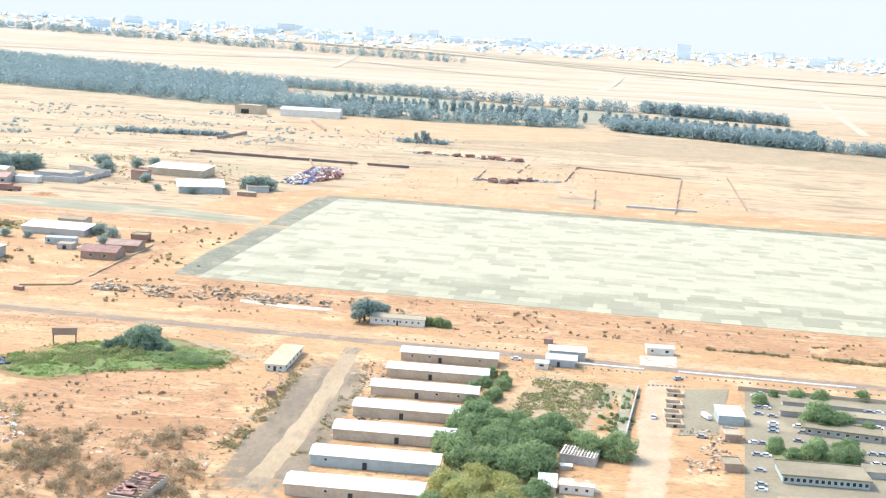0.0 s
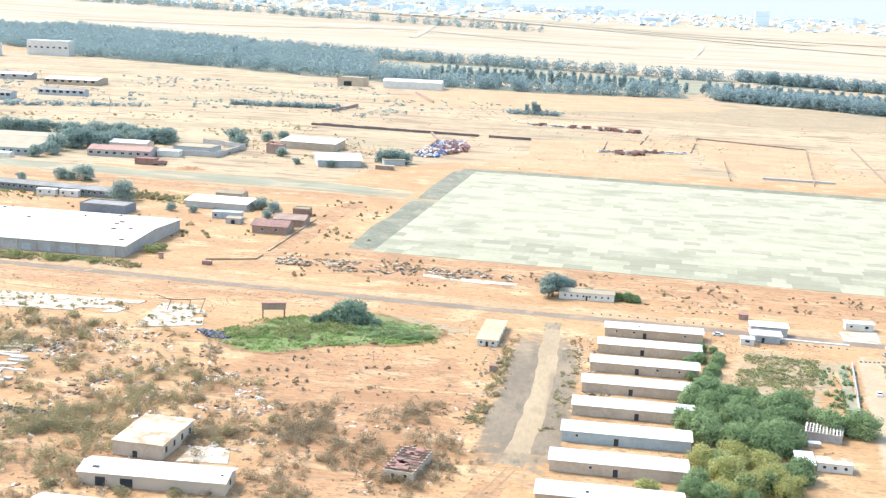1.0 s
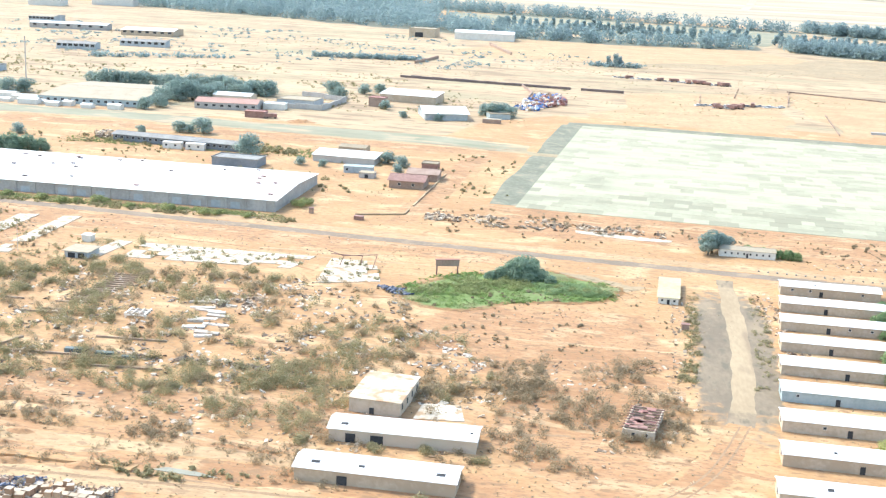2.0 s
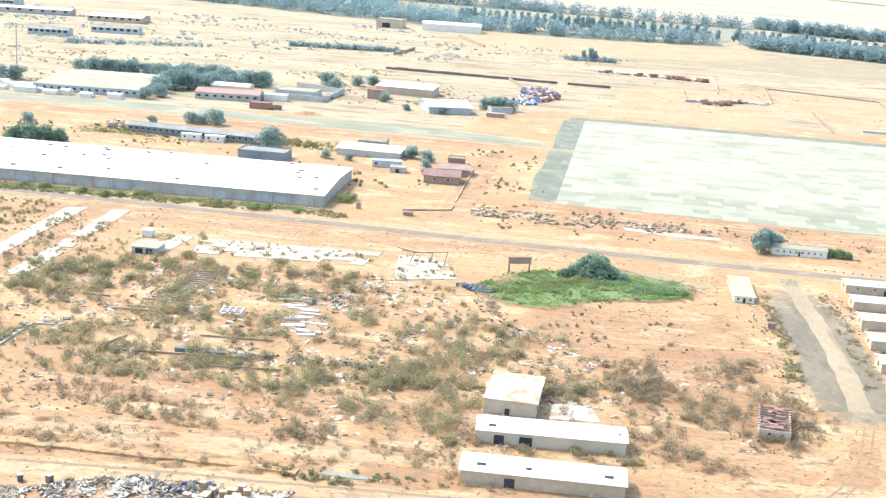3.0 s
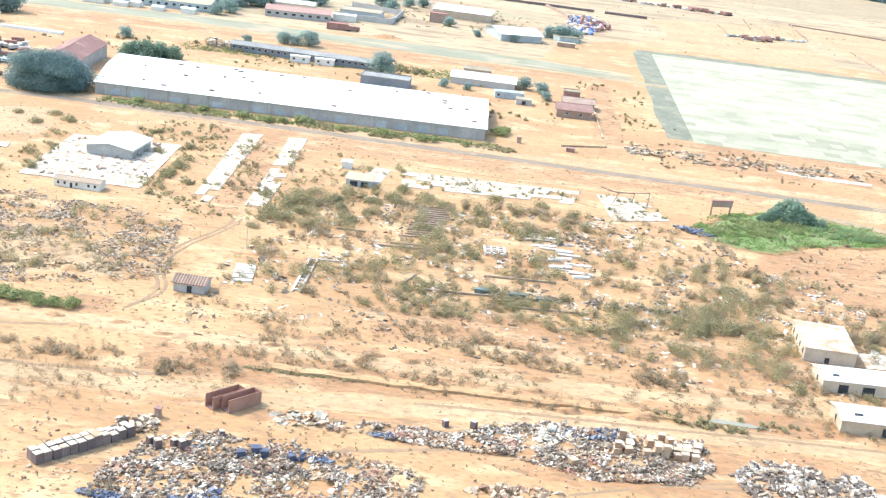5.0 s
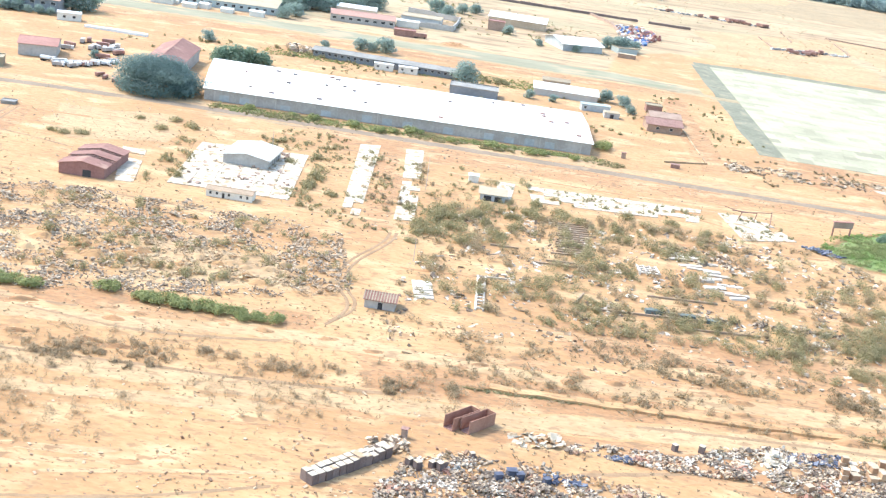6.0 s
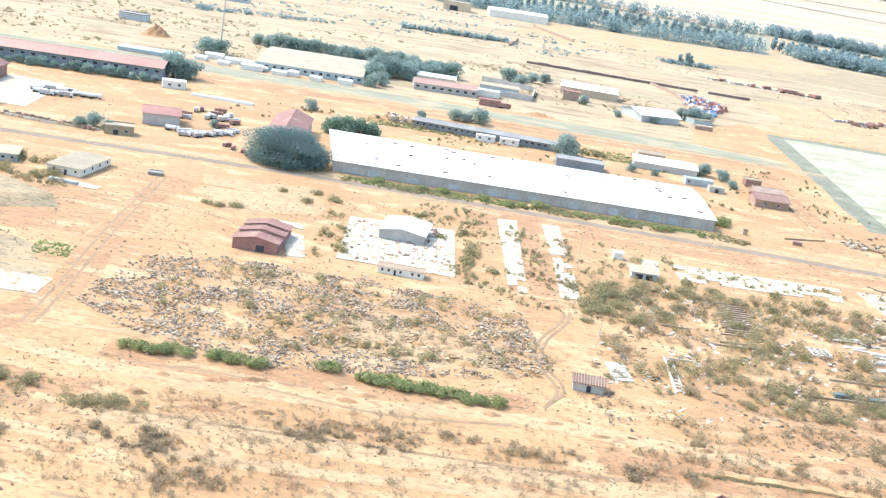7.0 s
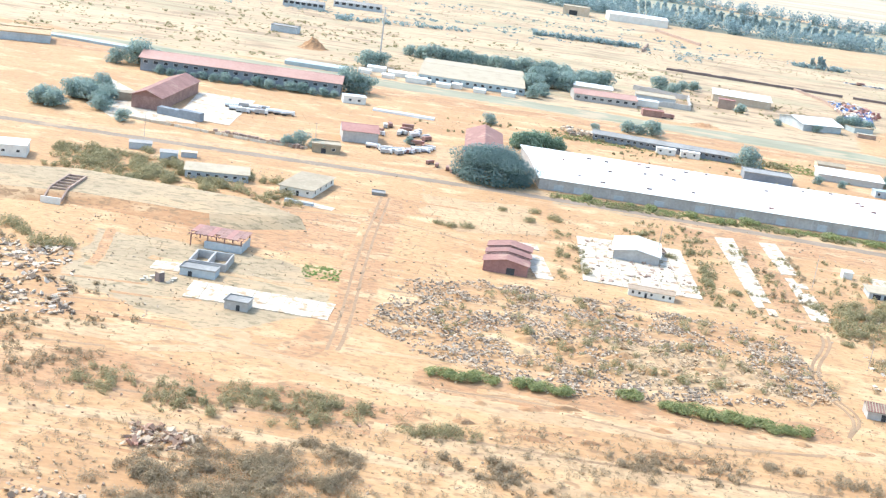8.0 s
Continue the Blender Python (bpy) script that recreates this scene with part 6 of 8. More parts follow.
for a, b, n, seed in (((52, 766), (121, 738), 26, 1), ((77, 634), (125, 641), 24, 2), ((84, 628), (100, 626), 8, 3)):
    r = random.Random(seed)
    for k in range(n):
        t = k / n
        ob = put((car_white, car_grey, truck_red)[r.randrange(3)], a[0] + (b[0] - a[0]) * t + r.uniform(-0.5, 0.5), a[1] + (b[1] - a[1]) * t + r.uniform(-2, 2), r.uniform(0, 180), r.uniform(1.0, 1.5))
        tagged(ob, group="old cars on the plain")
building("plain_store", (-84.8, 1043), (-63, 1038), 20, 7, "pale store before the wood", "store", roof="flat", rise=0.3, wall=PLASTER, top=FLAT_ROOF, doors=[(0.4, 7, 4)])
building("plain_store", (-46, 1036), (4, 1031), 26, 6, "long white store before the wood", "store", rise=1.5, wall=PLASTER_WHITE)
building("plain_house", (-310, 656), (-296.5, 653), 8, 3.2, "grey house on the far plain", "house", roof="flat", rise=0.3, wall=BLUE_GREY, top=CONCRETE_GREY)
for x0, y0, l, w, h, mat, top in ((-380, 962, 61, 14, 4, PLASTER_GREY, STEEL_WHITE), (-300, 928, 40, 30, 4, PLASTER, STEEL_WHITE), (-404, 1034, 22, 24, 4, BLUE_GREY, FLAT_ROOF), (-310, 800, 26, 10, 3.5, BLUE_GREY, CONCRETE_GREY), (-278, 837, 32, 10, 3.5, BLUE_GREY, CONCRETE_GREY), (-424, 1299, 44, 20, 15, PLASTER_WHITE, STEEL_WHITE), (-475, 1251, 34, 20, 12, PLASTER_WHITE, STEEL_WHITE), (-470, 880, 40, 14, 4, PLASTER, STEEL_WHITE)):
    building("far_shed", (x0, y0), (x0 + l, y0 - 2), w, h, "far pale shed in the haze", "shed", roof="flat" if h > 6 else "gable", rise=1.2, wall=mat, top=top, windows=[((k + 0.5) / 7, 2.6, 1.6, h * 0.5) for k in range(7)], group="far sheds")
building("far_enclosure", (-412, 512), (-391, 516), 16, 3.2, "far grey roofless enclosure", "enclosure", roof="flat", rise=0.3, wall=BLUE_GREY, top=PALE_SAND)
building("blue_tanks", (-298, 541), (-273, 536), 10, 1.6, "row of pale blue covered basins", "basin", roof="flat", rise=0.1, wall=BLUE_PAINT, top=BLUE_PAINT)
wall_line("low_wall", [(-397, 541), (-358, 528)], 1.0, 5.0, BLUE_PAINT, "pale blue lined channel wall")
mound("dirt_mound", -287, 606, 8, 8, 5.0, 0, SOIL, "tall cone of brown earth", 5)
mound("dirt_mound", -119, 512, 8, 4, 1.2, 0, SOIL, "low heap of brown earth", 6)
post("radio_mast", -256, 575, 26, "tall thin radio mast behind the works", radius=0.35)

# the far town, with its haze put into pale blue wall colours
rng_city = random.Random(21)
for k in range(110):
    a = rng_city.uniform(0.20, 0.78) * math.pi if k < 90 else rng_city.uniform(0.3, 0.66) * math.pi
    r = rng_city.uniform(3700, 4780)
    w, d, h = rng_city.uniform(25, 75), rng_city.uniform(20, 40), rng_city.choice((9, 12, 14, 16, 20, 24, 30, 44 if k % 4 == 0 else 18))
    x, y = r * math.cos(a), r * math.sin(a)
    base = thing("town_building", Matrix.Translation((x, y, ground_z(x, y))) @ Matrix.Rotation(a - math.pi / 2 + rng_city.uniform(-0.3, 0.3), 4, "Z"), "far town building in haze-pale colour", "building", "far town")
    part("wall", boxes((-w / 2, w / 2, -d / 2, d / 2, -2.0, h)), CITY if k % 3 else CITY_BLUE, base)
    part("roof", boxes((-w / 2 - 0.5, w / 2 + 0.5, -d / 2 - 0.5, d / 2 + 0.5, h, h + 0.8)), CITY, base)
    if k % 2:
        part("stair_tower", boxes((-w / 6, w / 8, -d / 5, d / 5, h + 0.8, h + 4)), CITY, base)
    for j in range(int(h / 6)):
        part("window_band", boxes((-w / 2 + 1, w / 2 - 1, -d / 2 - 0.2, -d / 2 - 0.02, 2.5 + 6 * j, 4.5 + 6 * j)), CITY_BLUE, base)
spots = []
for k in range(2600):
    a, r = rng_city.uniform(0.16, 0.80) * math.pi, rng_city.uniform(3500, 4800)
    spots.append((r * math.cos(a), r * math.sin(a)))
rubble_patch("town_houses", spots, 41, 9, 26, CITY, "countless low haze-pale houses of the far town", "houses", flat=0.55)


# ---- trees ----
place(make_tree("tree", 1, 10.8, 13.2, TREE_BLUE, 40000, 0.25, "huge spreading dark tree beside the road", low=0.1, lobes=16, skirt=14), -229.5, 357.0, 0)
round_tree = place(make_tree("tree", 2, 5.2, 3.1, FOLIAGE_DARK, 2200, 0.26, "round dark tree beside the farm house", low=0.05), 12.0, 305.5, 0, 1.25)
broad_tree = place(make_tree("tree", 3, 4.6, 3.4, FOLIAGE, 2800, 0.21, "broad green tree beside the sheds", low=0.08, skirt=6), 36.5, 206.0, 0)
olive_tree = place(make_tree("tree", 4, 4.8, 4.0, FOLIAGE_OLIVE, 2800, 0.22, "yellow-green tree beside the sheds", low=0.05, skirt=6), 25.5, 179.0, 0)
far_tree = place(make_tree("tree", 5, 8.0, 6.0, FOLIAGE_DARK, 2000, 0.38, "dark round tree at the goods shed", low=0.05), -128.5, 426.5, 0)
cone = place(make_tree("tree", 7, 3.6, 2.6, TREE_SOFT, 1800, 0.22, "bushy green tree in the green patch", low=0.0, skirt=7), -40.0, 274.6, 0, 1.5)

dusty_bush = place(make_bush("bush", 22, 2.3, 1.7, SCRUB_GREEN, 900, 0.125, "dusty grey-green bush in the yard"), -168, 262)
rp = random.Random(9)
for x, y, s in ((14.8, 309.5, 0.75), (17.0, 310.5, 0.6), (10.6, 303.4, 0.7)):
    put(round_tree, x, y, rp.uniform(0, 360), s)
for x, y, s in ((29.0, 303.0, 0.55), (31.4, 302.2, 0.6), (33.4, 301.4, 0.5), (22, 308, 0.5), (26, 307, 0.45)):
    put(broad_tree, x, y, rp.uniform(0, 360), s)
# grove beside the sheds
for x, y in scatter([(26, 221), (34, 225), (46, 217), (58, 205), (55, 202), (47, 204), (42, 194), (37, 187), (27, 194), (24, 208)], 62, 5):
    tagged(put(broad_tree, x, y, rp.uniform(0, 360), rp.uniform(0.65, 1.15)), label="green tree in the dense grove", group="grove beside the sheds")
for x, y in scatter([(27, 191), (36, 189), (40, 178), (34, 170), (20, 168), (8, 172), (11, 178), (20, 184)], 26, 6):
    tagged(put(olive_tree if rp.random() < 0.6 else broad_tree, x, y, rp.uniform(0, 360), rp.uniform(0.6, 0.95)), group="grove beside the sheds")
for x, y in scatter([(34, 229), (31, 240), (38, 256), (45, 258), (40, 242)], 18, 7):
    put(broad_tree, x, y, rp.uniform(0, 360), rp.uniform(0.35, 0.6))
# compound trees
for x, y, s in ((104.2, 226.2, 1.25), (106.6, 224.6, 0.95), (109.6, 226.0, 0.8), (106.3, 243.5, 0.7), (111.3, 242.6, 0.75), (113.5, 222.4, 0.6), (96.9, 240.4, 0.6), (97.4, 243.5, 0.45), (90.0, 211.6, 0.6), (95.3, 206.6, 0.8), (97.4, 208.6, 0.7), (91.4, 205.8, 0.55), (99.2, 204.6, 0.65), (102.7, 205.6, 0.75), (98.6, 212.0, 0.6), (122.2, 245.7, 0.6), (102.2, 247.0, 0.4), (104.3, 210.4, 0.7), (88.6, 209.4, 0.5), (101.4, 209.0, 0.6)):
    tagged(put(broad_tree, x, y, rp.uniform(0, 360), s), label="green tree in the compound", group="trees in the compound")
# behind the long warehouse
for x, y, s in ((-213.5, 413.0, 1.3), (-209.0, 414.5, 1.55), (-204.0, 417.0, 1.35), (-199.5, 417.5, 1.1)):
    tagged(put(cone, x, y, rp.uniform(0, 360), 0.8 * s), label="green tree behind the long warehouse", group="")
# along the works and the channel
for x, y, s in ((-162, 471, 0.62), (-158, 470, 0.5), (-152.5, 470, 0.85), (-176, 466, 0.4), (-219, 452, 0.55), (-78, 420, 0.6), (-73, 414, 0.55), (-100, 409, 0.35), (-85, 426, 0.4), (-74, 402, 0.4), (-108, 411, 0.4), (-70, 383, 0.4), (-34, 556, 0.9), (-30, 562, 0.8), (-38, 560, 0.75), (-27, 556, 0.7), (-60, 534, 0.45), (-76, 540, 0.4), (-85, 566, 0.6), (-113, 610, 1.0), (-109, 600, 0.8), (-98, 622, 0.7), (-90, 628, 0.7), (-340, 380, 0.5)):
    put(far_tree, x, y, rp.uniform(0, 360), s)
for k in range(26):
    tagged(put(far_tree, -238 + 3.6 * k + rp.uniform(-2, 2), 622 - 0.7 * k + rp.uniform(-5, 5), rp.uniform(0, 360), rp.uniform(0.7, 1.1)), label="dark tree of a dense row", group="tree row behind the pale shed")
for k in range(12):
    tagged(put(far_tree, -188 + 4.2 * k + rp.uniform(-3, 3), 560 + 3.8 * k + rp.uniform(-8, 8), rp.uniform(0, 360), rp.uniform(0.8, 1.3)), label="dark tree of a dense row", group="tree row behind the pale shed")
for x, y, s in ((-262, 566, 1.0), (-256, 572, 0.9), (-190, 532, 0.7), (-185, 540, 0.8), (-352, 492, 1.3), (-345, 489, 0.9), (-271, 486, 1.3), (-265, 488, 1.0), (-360, 488, 0.8)):
    put(far_tree, x, y, rp.uniform(0, 360), s)
for k in range(17):
    put(far_tree, -342 + 4.1 * k, 474.5 - 0.29 * k + rp.uniform(-1.5, 0.5), rp.uniform(0, 360), rp.uniform(0.3, 0.55))
for x, y in scatter([(-372, 388), (-352, 384), (-346, 392), (-350, 432), (-358, 432), (-364, 404)], 16, 8):
    put(far_tree, x, y, rp.uniform(0, 360), rp.uniform(0.4, 0.85))
for x, y, s in ((-286.4, 374.6, 0.6), (-290, 372, 0.45), (-282, 372, 0.4), (-279.5, 369, 0.35), (-252, 396, 0.35)):
    put(far_tree, x, y, rp.uniform(0, 360), s)
for x, y in scatter([(-350, 333), (-318, 330), (-296, 312), (-310, 302), (-336, 314)], 26, 11):
    tagged(put(dusty_bush, x, y, rp.uniform(0, 360), rp.uniform(0.8, 1.7)), label="dusty olive bush round the grey houses")

# ---- bushes that stand alone ----
green_bush = place(make_bush("bush", 21, 2.2, 1.7, DUSTY_GREEN, 900, 0.15, "dense olive-green bush in the sand"), -219.0, 195.0)
for a, b, n in (((-221, 195.2), (-197.5, 188.6), 15), ((-259.5, 200.2), (-249, 199.0), 6), ((-245.5, 199.5), (-236.8, 197.2), 6), ((-227, 198), (-225, 197.6), 2)):
    for k in range(n):
        t = (k + 0.5) / n
        tagged(put(green_bush, a[0] + (b[0] - a[0]) * t + rp.uniform(-0.4, 0.4), a[1] + (b[1] - a[1]) * t + rp.uniform(-0.5, 0.5), rp.uniform(0, 360), rp.uniform(0.75, 1.15)), group="green hedge bushes in the sand")
for x, y, k in ((-168.3, 334, 1.2), (-164.1, 335, 1.0), (-158.9, 337, 1.3), (-156.5, 336.6, 1.0), (-148.2, 331, 1.0), (-136.9, 329, 1.4), (-133.4, 329.4, 0.9), (-126.3, 326, 1.3), (-122.8, 326.4, 1.0), (-101.4, 341.0, 1.5), (-99.4, 344.4, 1.4), (-175.1, 337.6, 1.2), (-186, 341, 1.1), (-192, 342, 0.9), (-204, 345, 1.1), (-114, 324.6, 0.9)):
    tagged(put(green_bush, x, y, 61 * k, k), label="dusty green bush beside the long warehouse", group="")
for x, y, k in ((-335.9, 329.3, 1.6), (-331.8, 318.6, 1.8), (-325.9, 321.4, 1.5), (-326.8, 341.5, 1.2), (-319.8, 316.4, 1.7), (-340.3, 337.5, 1.4), (-345.0, 334.9, 1.1), (-347.6, 333.4, 1.0), (-323.5, 315.1, 1.6), (-317.1, 313.0, 1.5), (-304.5, 312.0, 1.2), (-342.3, 260.0, 1.6), (-333.5, 248.8, 1.7), (-329.5, 250.4, 1.3), (-339, 256, 1.1)):
    tagged(put(dusty_bush, x, y, 61 * k, k), label="dusty olive bush round the grey houses")
scrub_patch("scrub", scatter([(-134, 290), (-91, 284), (-94, 273), (-136, 277)], 70, 28), 28, 0.5, 1.3, SCRUB_GREEN, "shrubs grown through the broken slab")
scrub_patch("scrub", scatter([(-86, 283), (-75, 281), (-74, 265), (-88, 261)], 30, 29), 29, 0.4, 1.2, SCRUB_GREEN, "shrubs grown through the broken slab")
for x, y, s in ((-161, 262, 1.4), (-163, 255, 1.7), (-166, 249, 1.6), (-164, 245, 1.3), (-159, 250, 1.5), (-158, 257, 1.3), (-157, 266, 1.2), (-168, 244.5, 1.1), (-151, 255, 1.1), (-152, 262, 0.9), (-135.6, 272.8, 1.3), (-131, 268, 1.2), (-139, 266, 1.1), (-150, 246, 1.2), (-146, 253, 0.9), (-185, 266, 0.9), (-190, 272, 1.0), (-187, 280, 1.1), (-193, 292, 0.9), (-186, 298, 1.0), (-159, 240, 1.0), (-170, 238, 0.8), (-128, 262, 1.2), (-114, 270, 1.3), (-104, 268, 1.1), (-98, 262, 1.2), (-120, 258, 1.1), (-225, 312, 1.0), (-218, 316, 1.2), (-222, 322, 1.0), (-231, 321, 0.8), (-247, 298, 0.9), (-250, 300, 0.8), (-243, 299, 1.0), (-62, 168, 0.9), (-70, 168.2, 0.9), (-63, 149.5, 1.0), (-54, 165, 0.8), (-82, 170.5, 1.0), (-134, 244, 1.0), (-144, 262, 1.1)):
    put(dusty_bush, x, y, rp.uniform(0, 360), s)

# ---- scrub, counted by nobody ----
PAD_EDGE = [(-227.3, 262.6), (-220.3, 262.8), (-213.5, 296.8), (-219.4, 307.9), (-222.5, 289.3)]
scrub_patch("scrub", scatter(PAD_EDGE, 46, 301, 0.3, 6), 301, 0.7, 1.9, SCRUB_GREEN, "dusty green shrubs between the red shed and the pad", leaves=320, leaf=0.12)
scrub_patch("scrub", scatter([(-194.4, 257.5), (-191.3, 254.2), (-184.1, 289.8), (-187.1, 295.1)], 34, 302), 302, 0.6, 1.7, SCRUB_GREEN, "dusty green shrubs along the edge of the pad", leaves=320, leaf=0.12)
scrub_patch("scrub", scatter([(-200.4, 316.1), (-198.3, 303.1), (-178.0, 304.3), (-175.5, 322.4), (-190.6, 327.0)], 70, 303, 0.3, 6), 303, 0.5, 1.3, SCRUB_GREEN, "low green shrubs between the pad and the road", leaves=200, leaf=0.12)
scrub_patch("scrub", scatter([(-185.3, 252.8), (-180.5, 252.2), (-170.5, 316.4), (-167.9, 308.4), (-171.6, 265.8), (-167.3, 276.6), (-158.5, 306.2), (-157.3, 285.0), (-166.7, 242.5), (-179.1, 272.5)], 40, 304, 0.3, 6), 304, 0.6, 1.5, SCRUB, "dry shrubs beside the concrete strips", leaves=260, leaf=0.12)
scrub_patch("scrub", scatter([(-153.6, 281.3), (-155.4, 262.1), (-137.1, 263.4), (-133.2, 288.3), (-136.8, 303.0)], 26, 305), 305, 0.9, 2.2, SCRUB_GREEN, "shrubs round the kiosk and the strips", leaves=320, leaf=0.12)
scrub_patch("grass", scatter([(-209, 344), (-164, 336.5), (-111, 331), (-112, 328), (-164, 333), (-209, 340.5)], 420, 306), 306, 0.35, 0.8, DUSTY_GREEN, "low green grass strip before the long warehouse", leaves=70, leaf=0.16, flat=0.6)
PAD = [(-213, 300), (-190, 298), (-195.5, 262), (-218, 266)]
scrub_patch("scrub", scatter(PAD, 36, 307), 307, 0.4, 0.9, SCRUB, "dry tufts grown through the pad", leaves=60, leaf=0.12)
rubble_patch("rubble", scatter(PAD, 90, 308), 308, 0.5, 1.3, BROWN, "brown clods of soil lying on the pad", "rubble", flat=0.5)
YARD = [(-178, 205), (-160, 262), (-140, 268), (-92, 264), (-70, 256), (-52, 215), (-48, 190), (-80, 186), (-110, 190), (-150, 196)]
scrub_patch("scrub", scatter(YARD, 640, 1, 0.3, 7), 1, 0.8, 2.1, SCRUB, "dry grey-brown scrub over the yard", leaves=300, leaf=0.115, flat=0.95)
scrub_patch("scrub", scatter(YARD, 430, 2, 0.4, 11), 2, 0.9, 2.7, SCRUB_GREEN, "dusty green scrub over the yard", leaves=420, leaf=0.12, flat=0.95)
for seed, poly, n, high, m in (
    (201, [(-125.9, 206.4), (-94.6, 207.1), (-68.9, 198.1), (-82.1, 172.4), (-104.9, 179.9), (-125.4, 195.7)], 330, 2.3, SCRUB_GREEN),
    (202, [(-145.2, 182.3), (-122.0, 172.9), (-91.7, 165.0), (-88.5, 171.5), (-119.1, 182.1), (-144.4, 187.2)], 150, 1.5, SCRUB),
    (203, [(-95.3, 206.8), (-76.4, 221.6), (-71.8, 209.1), (-79.7, 186.1), (-94.7, 190.1)], 110, 2.4, SCRUB_GREEN),
    (204, [(-62.0, 203.9), (-28.9, 195.1), (-29.9, 179.4), (-45.7, 183.3), (-64.2, 189.7)], 130, 2.0, SCRUB),
    (205, [(-155.6, 212.8), (-99.5, 206.4), (-100.4, 189.6), (-152.5, 195.8)], 200, 1.9, SCRUB_GREEN),
    (206, [(-232.8, 178), (-214, 176), (-214, 171), (-232, 172)], 42, 1.4, TWIG),
    (207, [(-211, 177.6), (-188, 172.6), (-188, 166.6), (-209, 174)], 60, 1.5, TWIG),
    (208, [(-182.6, 169.4), (-171, 169), (-172, 163.4), (-182, 164)], 46, 1.5, SCRUB),
    (209, [(-254, 169), (-249, 168), (-240, 152), (-250, 150)], 90, 1.3, TWIG),
    (210, [(-283.5, 188.3), (-269.4, 185.0), (-270.5, 176.6), (-281.4, 178.2)], 60, 1.7, SCRUB_GREEN),
    (211, [(-266, 181.6), (-252.5, 178.4), (-254, 174.3), (-266, 176.5)], 40, 1.8, SCRUB_GREEN),
    (212, [(-260.5, 174.8), (-243.0, 163.8), (-251.5, 160.6), (-261.8, 169.0)], 70, 1.2, TWIG),
    (213, [(-235.5, 176.0), (-213.9, 174.5), (-217.3, 166.7), (-233.2, 170.9)], 70, 1.2, TWIG),
    (214, [(-328.6, 198.1), (-312.6, 197.4), (-313.4, 187.7), (-325.2, 184.8)], 60, 1.5, SCRUB),
):
    scrub_patch("scrub", scatter(poly, n, seed, 0.35, 6), seed, high * 0.4, high, m, "dusty scrub standing thick on the ground", leaves=int(110 * high), leaf=0.11, flat=0.95)
scrub_patch("scrub", scatter([(-66, 190), (-60, 212), (-14, 214), (-14, 180), (-40, 158), (-56, 172)], 430, 3, 0.5, 10), 3, 0.7, 2.1, SCRUB, "dry scrub round the ruin", leaves=260, leaf=0.115)
scrub_patch("scrub", scatter([(-180, 196), (-60, 180), (-50, 150), (-120, 158), (-180, 170)], 760, 4, 0.5, 9), 4, 0.3, 1.5, SCRUB, "low dry scrub on sand", leaves=170, leaf=0.10, flat=0.95)
scrub_patch("scrub", scatter([(-330, 188), (-200, 182), (-150, 168), (-190, 152), (-255, 140), (-330, 150)], 1350, 5, 0.35, 12), 5, 0.4, 1.25, TWIG, "sparse twiggy scrub on open sand", leaves=110, leaf=0.085, flat=1.15)
scrub_patch("scrub", scatter([(-307, 154), (-299, 165), (-292, 172), (-286, 168), (-278, 171), (-271, 166), (-274, 158), (-270, 152), (-288, 146), (-303, 149)], 620, 6, 0.45, 5), 6, 0.5, 1.7, TWIG, "grey-brown scrub thicket", leaves=170, leaf=0.11)
scrub_patch("scrub", scatter([(-303, 155), (-296, 164), (-282, 164), (-274, 156), (-290, 150)], 200, 49, 0.4, 5), 49, 0.7, 2.0, SCRUB, "dusty brown scrub in the thicket", leaves=220, leaf=0.115)
scrub_patch("scrub", scatter([(-345, 262), (-305, 214), (-340, 186), (-372, 200), (-372, 262)], 420, 7, 0.6, 10), 7, 0.4, 1.2, SCRUB, "scrub among debris")
scrub_patch("scrub", scatter([(-312, 192), (-286, 188), (-262, 182), (-262, 172), (-300, 176), (-316, 184)], 170, 8, 0.4, 6), 8, 0.7, 1.9, SCRUB_GREEN, "dusty green bushes on a ridge", leaves=300, leaf=0.115)
scrub_patch("scrub", scatter([(-240, 252), (-186, 240), (-182, 206), (-232, 204), (-268, 222)], 170, 9, 0.5, 6), 9, 0.8, 2.2, SCRUB_GREEN, "bushes growing through rubble", leaves=340, leaf=0.12)
scrub_patch("scrub", scatter([(-195, 316), (-150, 308), (-140, 270), (-160, 238), (-200, 250), (-190, 280)], 330, 10, 0.65, 8), 10, 0.4, 1.3, SCRUB_GREEN, "scrub between the concrete strips")
scrub_patch("scrub", scatter([(-216, 340), (-100, 320), (-100, 327), (-216, 349)], 380, 11, 0.4, 9), 11, 0.4, 1.2, SCRUB_GREEN, "green weeds along the warehouse")
scrub_patch("weeds", scatter([(-214, 344), (-104, 325), (-104, 330), (-214, 349)], 1500, 46, 0.2, 12), 46, 0.4, 1.2, DUSTY_GREEN, "low green weeds along the warehouse", leaves=30, leaf=0.16, flat=0.5)
scrub_patch("weeds", scatter([(-200, 462), (-100, 442), (-100, 424), (-200, 440)], 800, 47, 0.4, 16), 47, 0.4, 1.2, DUSTY_GREEN, "low green weeds round the goods shed", leaves=20, leaf=0.25, flat=0.4)
scrub_patch("scrub", scatter([(-350, 340), (-290, 330), (-284, 300), (-350, 312)], 380, 12, 0.4, 8), 12, 0.7, 2.2, SCRUB_GREEN, "scrub round the grey houses", leaves=210, leaf=0.17)
scrub_patch("scrub", scatter([(50, 256), (66, 253), (53, 219), (38, 222), (43, 238)], 900, 13, 0.2, 5), 13, 0.3, 0.95, DUSTY_GREEN, "dusty weeds thick in a plot", leaves=26, flat=0.5)
